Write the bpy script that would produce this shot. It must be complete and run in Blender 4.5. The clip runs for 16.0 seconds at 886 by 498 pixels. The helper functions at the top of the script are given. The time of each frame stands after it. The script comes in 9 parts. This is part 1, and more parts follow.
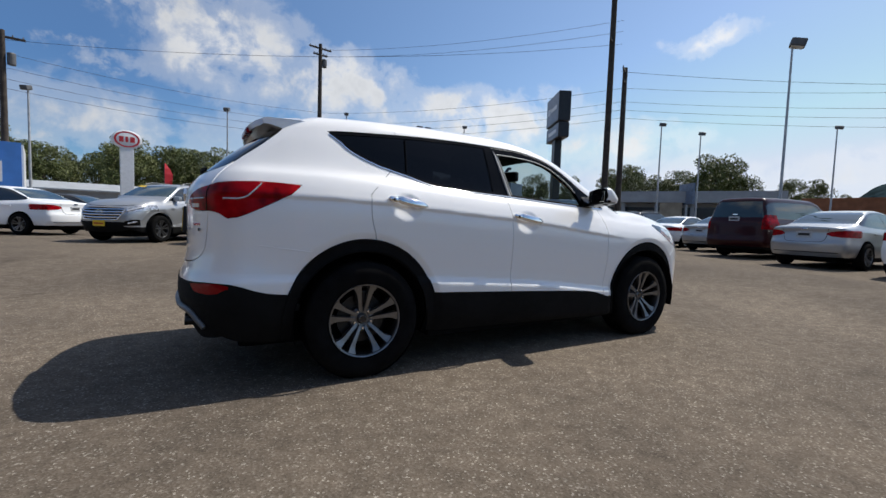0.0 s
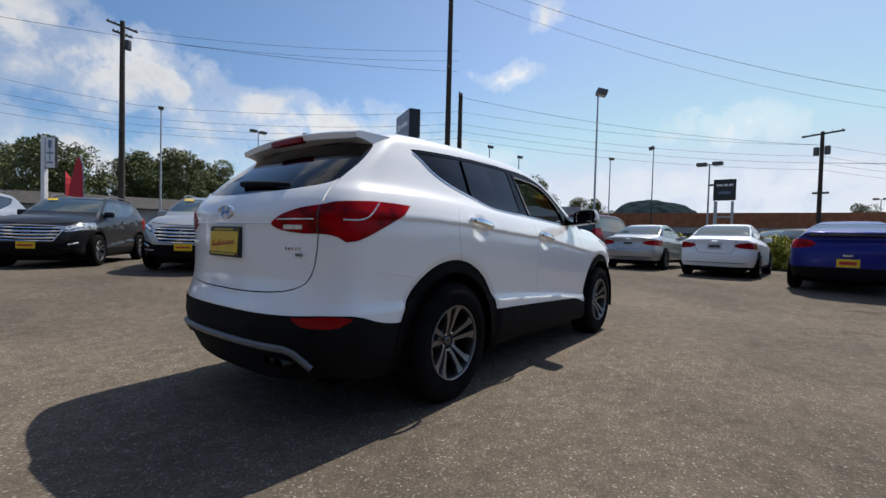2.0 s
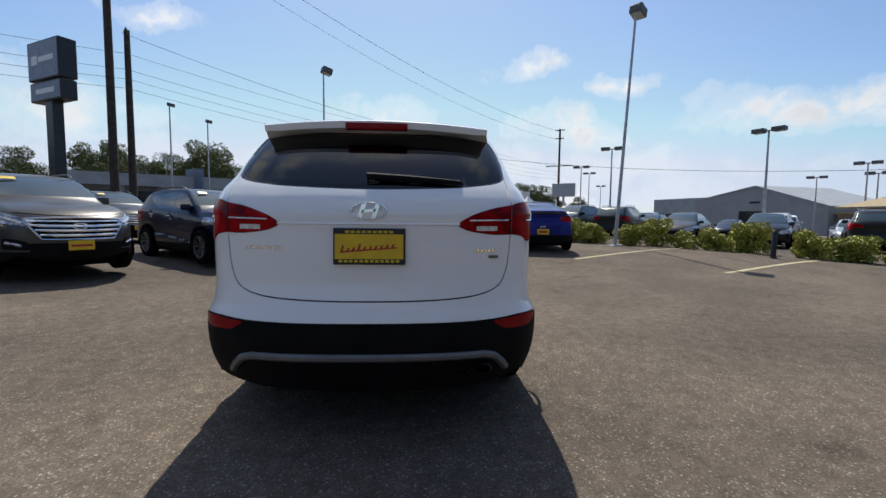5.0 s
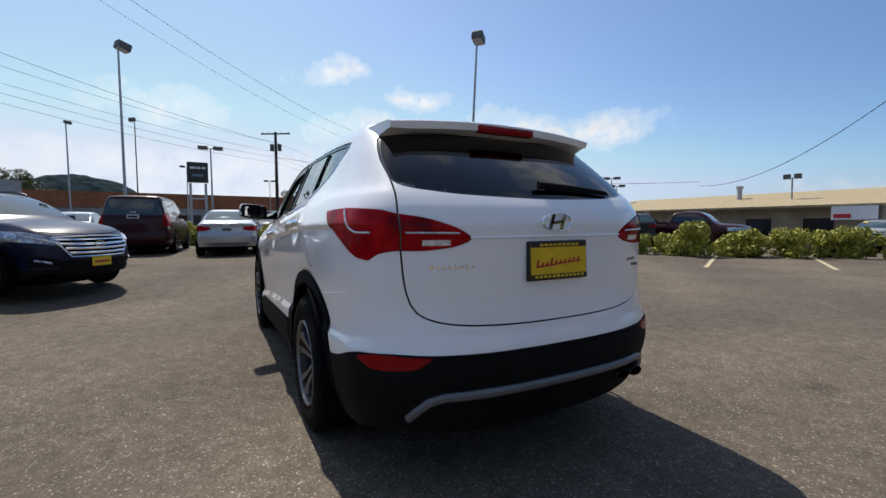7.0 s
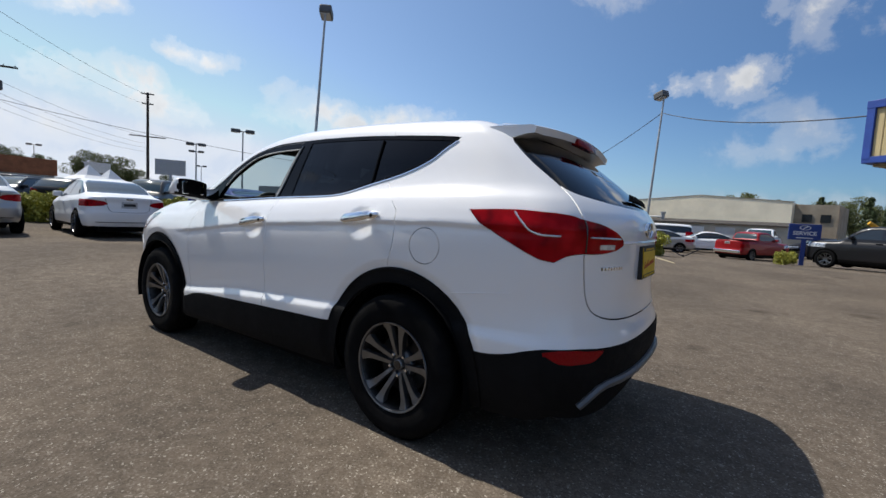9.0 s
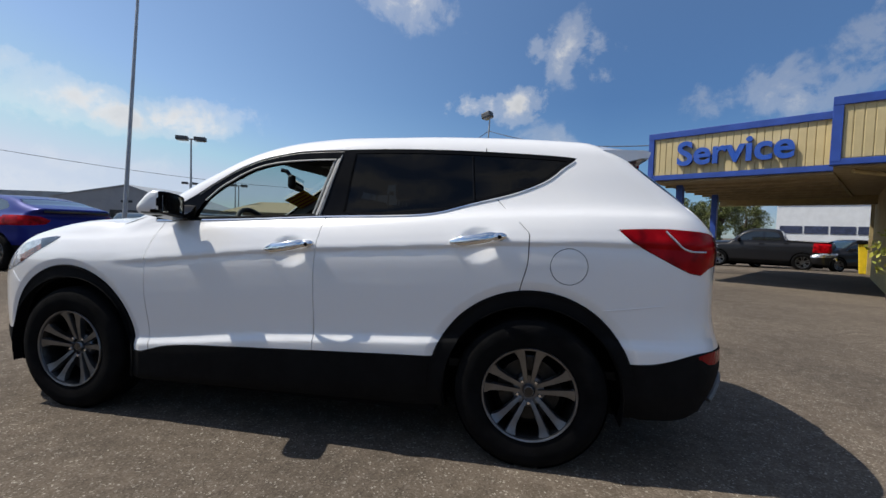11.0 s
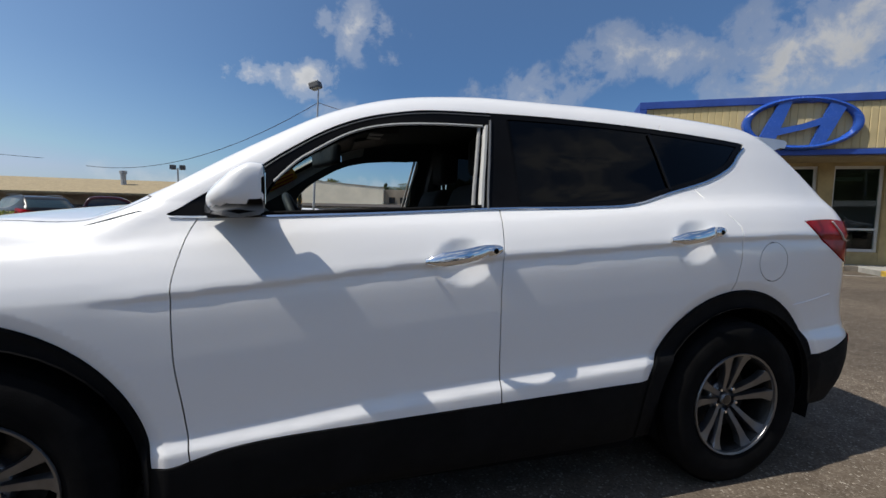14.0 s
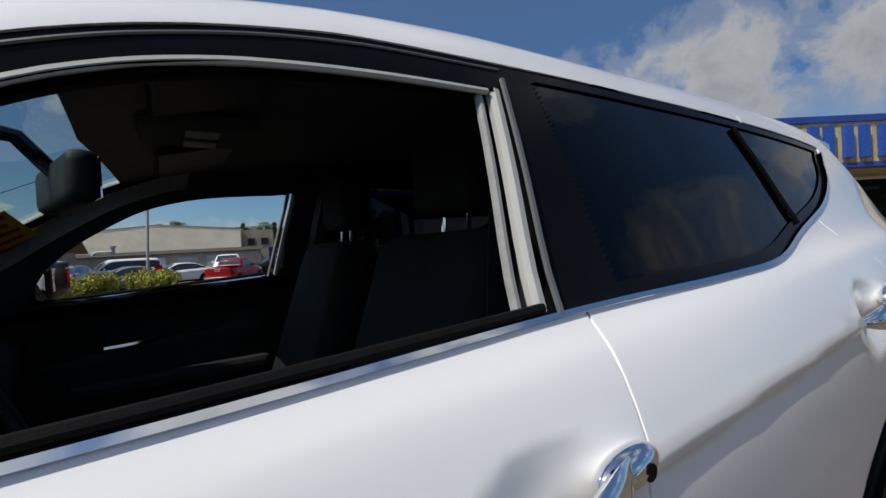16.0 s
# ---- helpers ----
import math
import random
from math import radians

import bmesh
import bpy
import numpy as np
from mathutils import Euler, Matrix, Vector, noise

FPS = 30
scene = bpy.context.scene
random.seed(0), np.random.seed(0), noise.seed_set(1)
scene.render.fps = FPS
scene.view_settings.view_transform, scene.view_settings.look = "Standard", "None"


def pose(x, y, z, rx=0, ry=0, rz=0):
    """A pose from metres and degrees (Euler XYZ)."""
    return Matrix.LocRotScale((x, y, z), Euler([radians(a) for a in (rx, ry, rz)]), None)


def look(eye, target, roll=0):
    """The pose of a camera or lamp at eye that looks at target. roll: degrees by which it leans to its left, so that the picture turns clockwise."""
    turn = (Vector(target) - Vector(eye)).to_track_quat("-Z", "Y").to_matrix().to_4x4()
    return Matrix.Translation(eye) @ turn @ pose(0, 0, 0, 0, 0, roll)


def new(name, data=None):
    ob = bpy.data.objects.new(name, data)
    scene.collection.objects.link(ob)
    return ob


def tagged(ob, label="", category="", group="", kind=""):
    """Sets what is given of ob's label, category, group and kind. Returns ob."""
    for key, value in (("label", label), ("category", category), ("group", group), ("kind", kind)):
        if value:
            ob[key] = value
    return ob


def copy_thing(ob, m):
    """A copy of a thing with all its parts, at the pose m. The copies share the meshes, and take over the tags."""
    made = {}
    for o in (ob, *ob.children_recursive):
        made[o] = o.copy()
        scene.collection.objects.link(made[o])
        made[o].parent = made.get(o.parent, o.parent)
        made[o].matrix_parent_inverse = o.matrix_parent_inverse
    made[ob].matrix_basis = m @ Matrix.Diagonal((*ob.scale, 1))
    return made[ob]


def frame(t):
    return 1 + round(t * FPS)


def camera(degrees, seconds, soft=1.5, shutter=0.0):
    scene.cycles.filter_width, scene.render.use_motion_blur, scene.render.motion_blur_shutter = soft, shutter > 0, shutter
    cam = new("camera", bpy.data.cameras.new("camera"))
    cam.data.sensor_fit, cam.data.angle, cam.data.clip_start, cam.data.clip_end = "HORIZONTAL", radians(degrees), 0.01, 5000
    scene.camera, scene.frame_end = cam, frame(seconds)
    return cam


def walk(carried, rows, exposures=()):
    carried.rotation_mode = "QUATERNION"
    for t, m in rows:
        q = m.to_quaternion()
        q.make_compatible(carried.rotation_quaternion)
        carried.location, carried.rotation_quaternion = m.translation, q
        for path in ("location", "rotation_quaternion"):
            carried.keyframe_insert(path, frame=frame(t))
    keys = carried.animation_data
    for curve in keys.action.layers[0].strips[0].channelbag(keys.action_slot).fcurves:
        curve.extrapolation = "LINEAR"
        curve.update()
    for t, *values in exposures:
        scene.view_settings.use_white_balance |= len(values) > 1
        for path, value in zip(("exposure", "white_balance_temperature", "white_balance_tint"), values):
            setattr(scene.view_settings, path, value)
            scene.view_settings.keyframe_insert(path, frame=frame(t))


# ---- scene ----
cam = camera(91.6, 16.0)
PATH = [
    (0, (-2.253, -3.416, 0.993), (-1.263, -1.683, 0.867), 1.9),
    (0.5, (-2.62, -3.248, 1.011), (-1.469, -1.613, 0.948), 0.6),
    (1, (-2.922, -2.97, 0.992), (-1.6, -1.471, 0.914), 0.4),
    (1.5, (-3.194, -2.708, 0.993), (-1.756, -1.319, 0.939), 1.2),
    (2, (-3.481, -2.446, 1.009), (-1.903, -1.218, 0.955), 1.5),
    (2.5, (-3.662, -2.088, 1.006), (-1.965, -1.034, 0.923), 1.8),
    (3, (-3.828, -1.755, 1.01), (-2.029, -0.885, 0.95), 2.9),
    (3.5, (-4.035, -1.395, 1.04), (-2.14, -0.762, 0.966), 2.6),
    (4, (-4.133, -0.99, 1.031), (-2.175, -0.599, 0.921), 2.4),
    (4.5, (-4.204, -0.619, 1.055), (-2.213, -0.457, 0.941), 2.5),
    (5, (-4.321, -0.232, 1.094), (-2.33, -0.342, 0.946), 0.6),
    (5.2, (-4.361, -0.07, 1.083), (-2.375, -0.254, 0.935), 0.7),
    (7.3, (-3.599, 1.521, 1.119), (-1.903, 0.466, 1.016), 1.4),
    (7.5, (-3.513, 1.653, 1.119), (-1.864, 0.525, 1.033), 2.8),
    (8, (-3.328, 2.005, 1.154), (-1.85, 0.661, 1.069), 1.2),
    (8.5, (-3.055, 2.283, 1.12), (-1.76, 0.764, 0.998), 2.0),
    (9, (-2.755, 2.493, 1.146), (-1.606, 0.864, 0.986), 3.1),
    (9.5, (-2.423, 2.707, 1.155), (-1.473, 0.957, 0.961), 2.8),
    (9.7, (-2.297, 2.759, 1.155), (-1.401, 0.98, 0.982), 3.0),
    (11.8, (-0.709, 3.024, 1.151), (-0.543, 1.034, 1.038), 1.8),
    (12, (-0.579, 3.015, 1.162), (-0.418, 1.027, 1.016), 2.2),
    (12.5, (-0.243, 2.973, 1.159), (-0.209, 0.976, 1.052), 1.6),
    (13, (0.034, 2.863, 1.162), (-0.17, 0.88, 1.005), 1.9),
    (13.5, (0.254, 2.581, 1.171), (-0.084, 0.616, 1.017), 1.0),
    (14, (0.4, 2.312, 1.179), (-0.137, 0.393, 1.013), 1.1),
    (14.5, (0.522, 2.003, 1.225), (-0.326, 0.201, 1.046), -1.2),
    (15, (0.436, 1.691, 1.231), (-0.513, -0.065, 1.111), -1.4),
    (15.5, (0.288, 1.432, 1.281), (-0.741, -0.279, 1.170), -2.0),
    (16, (0.219, 1.179, 1.295), (-0.86, -0.504, 1.267), -3.1),
]
walk(cam, [(t, look(eye, target, roll)) for t, eye, target, roll in PATH],
     [(0, 0.32), (1.5, 0.33), (3.0, 0.25), (5.0, 0.32), (7.5, 0.38), (9.0, 0.30), (12.0, 0.18), (14.5, 0.08), (15.5, 0.02), (16.0, -0.08)])

# ---- sky, sun, exposure ----
SUN_ELEV, SUN_AZ = 55.3, 1.8          # degrees; azimuth counted from +x towards +y
world = bpy.data.worlds.new("sky")
scene.world = world
world.use_nodes = True
wt = world.node_tree
wt.nodes.clear()


def nd(tree, kind, **kw):
    n = tree.nodes.new(kind)
    for k, v in kw.items():
        if k in n.inputs:
            n.inputs[k].default_value = v
        else:
            setattr(n, k, v)
    return n


def ramp(tree, stops, smooth=True):
    n = tree.nodes.new("ShaderNodeValToRGB")
    cr = n.color_ramp
    cr.interpolation = "EASE" if smooth else "LINEAR"
    while len(cr.elements) < len(stops):
        cr.elements.new(0.5)
    for e, (p, c) in zip(cr.elements, stops):
        e.position, e.color = p, (c if len(c) == 4 else (*c, 1))
    return n


def wire(tree, *pairs):
    for a, b in pairs:
        tree.links.new(a, b)


sky = nd(wt, "ShaderNodeTexSky", sky_type="NISHITA")
sky.sun_disc = False
sky.sun_elevation = radians(SUN_ELEV)
sky.sun_rotation = radians(90 - SUN_AZ)
sky.air_density, sky.dust_density, sky.ozone_density = 1.0, 0.50, 2.6
tc = nd(wt, "ShaderNodeTexCoord")
sep = nd(wt, "ShaderNodeSeparateXYZ")
wire(wt, (tc.outputs["Generated"], sep.inputs[0]))


def calc(op, a, b=None, tree=wt):
    n = nd(tree, "ShaderNodeMath", operation=op)
    for i, v in enumerate((a, b)):
        if v is None:
            continue
        if isinstance(v, (int, float)):
            n.inputs[i].default_value = v
        else:
            tree.links.new(v, n.inputs[i])
    return n.outputs[0]


# summer cumulus: heaps by bearing, height, half width, half height (degrees) and density, with ragged edges
# heaps above 35 degrees are out of view, added for fill light and reflections
HEAPS = [(86, 18, 13, 6.5, 0.82), (73, 16.5, 10, 5, 0.9), (92, 20.5, 6, 3.5, 0.9), (99, 14.5, 6, 2, 0.7), (101, 8, 14, 6, 0.62), (57, 13, 17, 4.5, 0.88), (72, 7.5, 40, 6, 0.62),
         (40, 10, 14, 3.5, 0.7), (29, 20.5, 8, 1.8, 0.6), (26, 26.5, 4.5, 2.4, 0.7), (5, 13, 9, 2.6, 0.65), (-12, 18, 6, 1.9, 0.75), (-18, 11, 8, 3.2, 0.85), (-26, 16, 5.5, 1.7, 0.75),
         (-44, 11.5, 14, 2.8, 0.85), (-74, 27, 9, 4.5, 0.6), (-94, 21.5, 6, 5.5, 0.62), (-87, 15.8, 6, 2.6, 1.0), (-90, 10, 9, 5, 0.45), (-118, 15.5, 11, 3.8, 0.6), (-128, 17.5, 8, 4.5, 0.55),
         (-142, 16.5, 11, 6.5, 0.85), (-156, 16, 15, 9, 1.0), (-170, 17, 16, 9, 1.1), (178, 17, 15, 9, 1.0), (-182, 17, 15, 9, 1.0), (152, 20, 15, 6, 0.9), (127, 16, 12, 5, 0.9),
         (102, 36, 16, 6, 0.8), (72, 42, 12, 5, 0.8), (168, 46, 22, 8, 0.85), (-150, 40, 14, 6, 0.8), (-20, 55, 20, 5, 0.5), (-100, 55, 20, 6, 0.6), (95, 56, 34, 9, 1.0), (138, 46, 18, 7, 0.9), (58, 48, 15, 6, 0.9), (-72, 45, 20, 7, 0.9), (-118, 52, 26, 8, 0.95), (-165, 62, 40, 8, 0.9), (12, 66, 30, 7, 0.95), (-38, 62, 20, 6, 0.9), (48, 60, 18, 6, 0.85), (0, 6, 60, 3.5, 0.5), (0, 1, 70, 5, 0.62), (-95, 1, 70, 4, 0.42), (95, 1, 70, 5, 0.62), (180, 1, 70, 5, 0.5), (-180, 1, 70, 5, 0.5)]
rag = nd(wt, "ShaderNodeTexNoise", Scale=5.0, Detail=7.0, Roughness=0.62)
fine = nd(wt, "ShaderNodeTexNoise", Scale=13.0, Detail=9.0, Roughness=0.6, Distortion=0.3)
wire(wt, (tc.outputs["Generated"], rag.inputs["Vector"]), (tc.outputs["Generated"], fine.inputs["Vector"]))
ragc = nd(wt, "ShaderNodeSeparateColor")
wire(wt, (rag.outputs["Color"], ragc.inputs[0]))
azim = calc("ADD", calc("MULTIPLY", calc("ARCTAN2", sep.outputs["Y"], sep.outputs["X"]), 57.2958), calc("MULTIPLY", calc("SUBTRACT", ragc.outputs[0], 0.5), 26.0))
elev = calc("ADD", calc("MULTIPLY", calc("ARCSINE", sep.outputs["Z"]), 57.2958), calc("MULTIPLY", calc("SUBTRACT", ragc.outputs[1], 0.5), 9.0))
comb = nd(wt, "ShaderNodeCombineXYZ")
wire(wt, (azim, comb.inputs[0]), (elev, comb.inputs[1]))
heap, low_side = None, None
for a, e, w, h, k in HEAPS:
    off = nd(wt, "ShaderNodeVectorMath", operation="SUBTRACT")
    off.inputs[1].default_value = (a, e, 0)
    scl = nd(wt, "ShaderNodeVectorMath", operation="MULTIPLY")
    scl.inputs[1].default_value = (1 / w, 1 / h, 0)
    dist = nd(wt, "ShaderNodeVectorMath", operation="LENGTH")
    wire(wt, (comb.outputs[0], off.inputs[0]), (off.outputs[0], scl.inputs[0]), (scl.outputs[0], dist.inputs[0]))
    b = calc("MULTIPLY", calc("MAXIMUM", calc("SUBTRACT", 1.15, dist.outputs["Value"]), 0.0), k)
    heap = b if heap is None else calc("MAXIMUM", heap, b)
thick = calc("MULTIPLY", heap, calc("ADD", calc("MULTIPLY", fine.outputs[0], 2.6), -0.62))
cov = ramp(wt, [(0.10, (0, 0, 0)), (0.26, (0.28, 0.28, 0.28)), (0.66, (1, 1, 1))])
wire(wt, (thick, cov.inputs[0]))
# thick hearts are greyer than the sunlit rims
shade = nd(wt, "ShaderNodeTexNoise", Scale=7.0, Detail=6.0, Roughness=0.55)
wire(wt, (tc.outputs["Generated"], shade.inputs["Vector"]))
grey = calc("ADD", calc("MULTIPLY", shade.outputs[0], 0.75), calc("ADD", calc("MULTIPLY", calc("MINIMUM", thick, 1.4), 0.34), calc("MULTIPLY", calc("SUBTRACT", fine.outputs[0], 0.5), 0.45)))
shcol = ramp(wt, [(0.40, (7.3, 7.3, 7.3)), (0.64, (6.1, 6.2, 6.35)), (1.0, (4.5, 4.65, 4.9))], False)
wire(wt, (grey, shcol.inputs[0]))
mixc = nd(wt, "ShaderNodeMix", data_type="RGBA")
lift_c = nd(wt, "ShaderNodeVectorMath", operation="MAXIMUM")
bw = nd(wt, "ShaderNodeRGBToBW")
haze = nd(wt, "ShaderNodeVectorMath", operation="MINIMUM")
haze.inputs[1].default_value = (4.7, 5.3, 6.3)
wire(wt, (sky.outputs[0], haze.inputs[0]))
toward = calc("MINIMUM", calc("MAXIMUM", calc("ADD", sep.outputs["X"], 0.15), 0.0), 1.0)
lowness = calc("MINIMUM", calc("MAXIMUM", calc("MULTIPLY", calc("SUBTRACT", 0.80, sep.outputs["Z"]), 1.9), 0.0), 1.0)
keep_sky = calc("SUBTRACT", 1.0, calc("MULTIPLY", lowness, calc("MULTIPLY", calc("SUBTRACT", 1.0, toward), 0.42)))
blue = nd(wt, "ShaderNodeVectorMath", operation="MULTIPLY")
tone_v = nd(wt, "ShaderNodeCombineXYZ")
wire(wt, (calc("POWER", keep_sky, 1.7), tone_v.inputs[0]), (calc("POWER", keep_sky, 1.1), tone_v.inputs[1]), (calc("POWER", keep_sky, 0.62), tone_v.inputs[2]))
wire(wt, (haze.outputs[0], blue.inputs[0]), (tone_v.outputs[0], blue.inputs[1]), (blue.outputs[0], bw.inputs[0]))
dim = nd(wt, "ShaderNodeVectorMath", operation="SCALE")
wire(wt, (shcol.outputs[0], dim.inputs[0]), (calc("ADD", calc("MULTIPLY", sep.outputs["X"], 0.22), 0.80), dim.inputs["Scale"]))
wire(wt, (dim.outputs[0], lift_c.inputs[0]), (bw.outputs[0], lift_c.inputs[1]))
bg = nd(wt, "ShaderNodeBackground", Strength=0.112)
out = nd(wt, "ShaderNodeOutputWorld")
wire(wt, (calc("MULTIPLY", cov.outputs[0], 0.92), mixc.inputs[0]), (blue.outputs[0], mixc.inputs[6]),
     (lift_c.outputs[0], mixc.inputs[7]), (mixc.outputs[2], bg.inputs[0]), (bg.outputs[0], out.inputs[0]))

sun = new("sun", bpy.data.lights.new("sun", "SUN"))
sun.data.energy, sun.data.angle, sun.data.color = 4.0, radians(0.53), (1.0, 0.95, 0.87)
ca, sa, ce, se = math.cos(radians(SUN_AZ)), math.sin(radians(SUN_AZ)), math.cos(radians(SUN_ELEV)), math.sin(radians(SUN_ELEV))
sun.matrix_world = look((40 * ca * ce, 40 * sa * ce, 40 * se), (0, 0, 0))

# ---- materials ----


def mat(name, color=(0.5, 0.5, 0.5), rough=0.5, metal=0.0, coat=0.0, noise_scale=0.0, vary=0.0, bump=0.0, bump_scale=200.0, spec=0.5, emit=None, ior=1.45):
    """A principled material with slow colour variation and fine relief."""
    m = bpy.data.materials.new(name)
    m.use_nodes = True
    t = m.node_tree
    b = t.nodes["Principled BSDF"]
    b.inputs["Base Color"].default_value = (*color, 1)
    b.inputs["Roughness"].default_value = rough
    b.inputs["Metallic"].default_value = metal
    b.inputs["Coat Weight"].default_value = coat
    b.inputs["Coat Roughness"].default_value = 0.03
    b.inputs["Specular IOR Level"].default_value = spec
    b.inputs["IOR"].default_value = ior
    if emit:
        b.inputs["Emission Color"].default_value = (*emit[0], 1)
        b.inputs["Emission Strength"].default_value = emit[1]
    co = t.nodes.new("ShaderNodeTexCoord")
    if vary > 0:
        n1 = nd(t, "ShaderNodeTexNoise", Scale=noise_scale, Detail=6.0, Roughness=0.6)
        lo = tuple(c * (1 - vary) for c in color)
        hi = tuple(min(1, c * (1 + vary)) for c in color)
        r = ramp(t, [(0.3, lo), (0.7, hi)])
        wire(t, (co.outputs["Object"], n1.inputs["Vector"]), (n1.outputs[0], r.inputs[0]), (r.outputs[0], b.inputs["Base Color"]))
        n2 = nd(t, "ShaderNodeTexNoise", Scale=noise_scale * 5, Detail=4.0)
        rr = nd(t, "ShaderNodeMapRange")
        rr.inputs[3].default_value, rr.inputs[4].default_value = max(0, rough - 0.12 * (vary > 0)), min(1, rough + 0.12)
        wire(t, (co.outputs["Object"], n2.inputs["Vector"]), (n2.outputs[0], rr.inputs[0]), (rr.outputs[0], b.inputs["Roughness"]))
    if bump > 0:
        n3 = nd(t, "ShaderNodeTexNoise", Scale=bump_scale, Detail=3.0)
        bp = nd(t, "ShaderNodeBump", Strength=bump, Distance=0.01)
        wire(t, (co.outputs["Object"], n3.inputs["Vector"]), (n3.outputs[0], bp.inputs["Height"]), (bp.outputs[0], b.inputs["Normal"]))
    return m


def paint(name, color=None, flake=0.0, rough=0.32):
    """Car paint under clear coat, faintly dusty; with no colour given it takes the object's own colour."""
    m = mat(name, color or (0.5, 0.5, 0.5), rough, coat=1.0)
    t = m.node_tree
    b = t.nodes["Principled BSDF"]
    b.inputs["Metallic"].default_value = flake
    co = t.nodes.new("ShaderNodeTexCoord")
    n = nd(t, "ShaderNodeTexNoise", Scale=3.0, Detail=8.0, Roughness=0.65)
    r = nd(t, "ShaderNodeMapRange")
    r.inputs[3].default_value, r.inputs[4].default_value = 0.02, 0.07
    wire(t, (co.outputs["Object"], n.inputs["Vector"]), (n.outputs[0], r.inputs[0]), (r.outputs[0], b.inputs["Coat Roughness"]))
    if color is None:
        oi = t.nodes.new("ShaderNodeObjectInfo")
        wire(t, (oi.outputs["Color"], b.inputs["Base Color"]), (oi.outputs["Alpha"], b.inputs["Metallic"]))
    return m


def glass(name, tint, gloss_rough=0.0, ior=1.52):
    """A thin pane: tinted see-through, with a mirror gloss that grows at grazing angles."""
    m = bpy.data.materials.new(name)
    m.use_nodes = True
    t = m.node_tree
    t.nodes.clear()
    tr = nd(t, "ShaderNodeBsdfTransparent")
    tr.inputs[0].default_value = (*tint, 1)
    gl = nd(t, "ShaderNodeBsdfGlossy", Roughness=gloss_rough)
    gl.inputs[0].default_value = (1, 1, 1, 1)
    lw = nd(t, "ShaderNodeLayerWeight")
    pw = nd(t, "ShaderNodeMath", operation="POWER")
    pw.inputs[1].default_value = 5.0
    fr = nd(t, "ShaderNodeMath", operation="MULTIPLY_ADD")
    f0 = ((ior - 1) / (ior + 1)) ** 2
    fr.inputs[1].default_value, fr.inputs[2].default_value = 1 - f0, f0
    wire(t, (lw.outputs["Facing"], pw.inputs[0]), (pw.outputs[0], fr.inputs[0]))
    mx, o = nd(t, "ShaderNodeMixShader"), nd(t, "ShaderNodeOutputMaterial")
    wire(t, (fr.outputs[0], mx.inputs[0]), (tr.outputs[0], mx.inputs[1]), (gl.outputs[0], mx.inputs[2]), (mx.outputs[0], o.inputs[0]))
    return m


WHITE = paint("white_car_paint", (0.89, 0.882, 0.868), 0.0, 0.30)
BODY = paint("car_paint", None, 0.2)
BODY.node_tree.nodes["Principled BSDF"].inputs["Coat Weight"].default_value = 0.25
BODY.node_tree.nodes["Principled BSDF"].inputs["Specular IOR Level"].default_value = 0.25
BLACK_GLOSS = mat("gloss_black_trim", (0.012, 0.012, 0.013), 0.12, coat=0.6)
FRAME = mat("satin_black_frame", (0.005, 0.005, 0.0055), 0.14, spec=0.10, noise_scale=8, vary=0.15)
CLAD = mat("grained_black_plastic", (0.006, 0.006, 0.0063), 0.75, noise_scale=6, vary=0.25, bump=0.2, bump_scale=700, spec=0.14)
RUBBER = mat("tyre_rubber", (0.006, 0.006, 0.0063), 0.92, noise_scale=9, vary=0.35, bump=0.3, bump_scale=300, spec=0.08)
# near-black that puts the shade of gaps, arches and openings into colour
DARK = mat("cavity_shade", (0.006, 0.006, 0.0065), 0.95, spec=0.05)
CHROME = mat("chrome", (0.86, 0.87, 0.88), 0.07, 1.0)
ALLOY = mat("wheel_alloy", (0.20, 0.203, 0.210), 0.33, 0.9, noise_scale=14, vary=0.12)
DISC = mat("darkened_steel", (0.045, 0.044, 0.043), 0.45, 1.0, noise_scale=30, vary=0.2)
SATIN = mat("satin_silver_plastic", (0.15, 0.154, 0.158), 0.42, 0.5, noise_scale=8, vary=0.1)
TINT = glass("privacy_glass", (0.012, 0.013, 0.015), 0.0, 1.33)
TINT_REAR = glass("dark_rear_glass", (0.012, 0.013, 0.015), 0.0, 1.56)
CLEAR = glass("windscreen_glass", (0.58, 0.68, 0.67))
RED = mat("red_lamp_lens", (0.31, 0.002, 0.006), 0.18, coat=0.06, noise_scale=14, vary=0.4, spec=0.1)
# darker and brighter red put into the lens colour for the reflector bowls inside
rt = RED.node_tree
rco, rmottle = nd(rt, "ShaderNodeTexCoord"), nd(rt, "ShaderNodeTexNoise", Scale=11.0, Detail=2.0, Roughness=0.4)
rramp = ramp(rt, [(0.30, (0.13, 0.001, 0.003)), (0.50, (0.30, 0.002, 0.005)), (0.72, (0.45, 0.006, 0.010))])
wire(rt, (rco.outputs["Object"], rmottle.inputs["Vector"]), (rmottle.outputs[0], rramp.inputs[0]), (rramp.outputs[0], rt.nodes["Principled BSDF"].inputs["Base Color"]))
RED_DARK = mat("dark_red_reflector", (0.24, 0.0015, 0.004), 0.25, coat=0.25, noise_scale=120, vary=0.15, spec=0.1)
LENS = mat("clear_lamp_lens", (0.62, 0.63, 0.65), 0.12, 0.4, coat=1.0, noise_scale=40, vary=0.3)
YELLOW = mat("yellow_plate", (0.72, 0.47, 0.015), 0.45, noise_scale=20, vary=0.08)
REDINK = mat("red_ink", (0.40, 0.02, 0.02), 0.5)
BLACKINK = mat("black_ink", (0.02, 0.02, 0.02), 0.5)
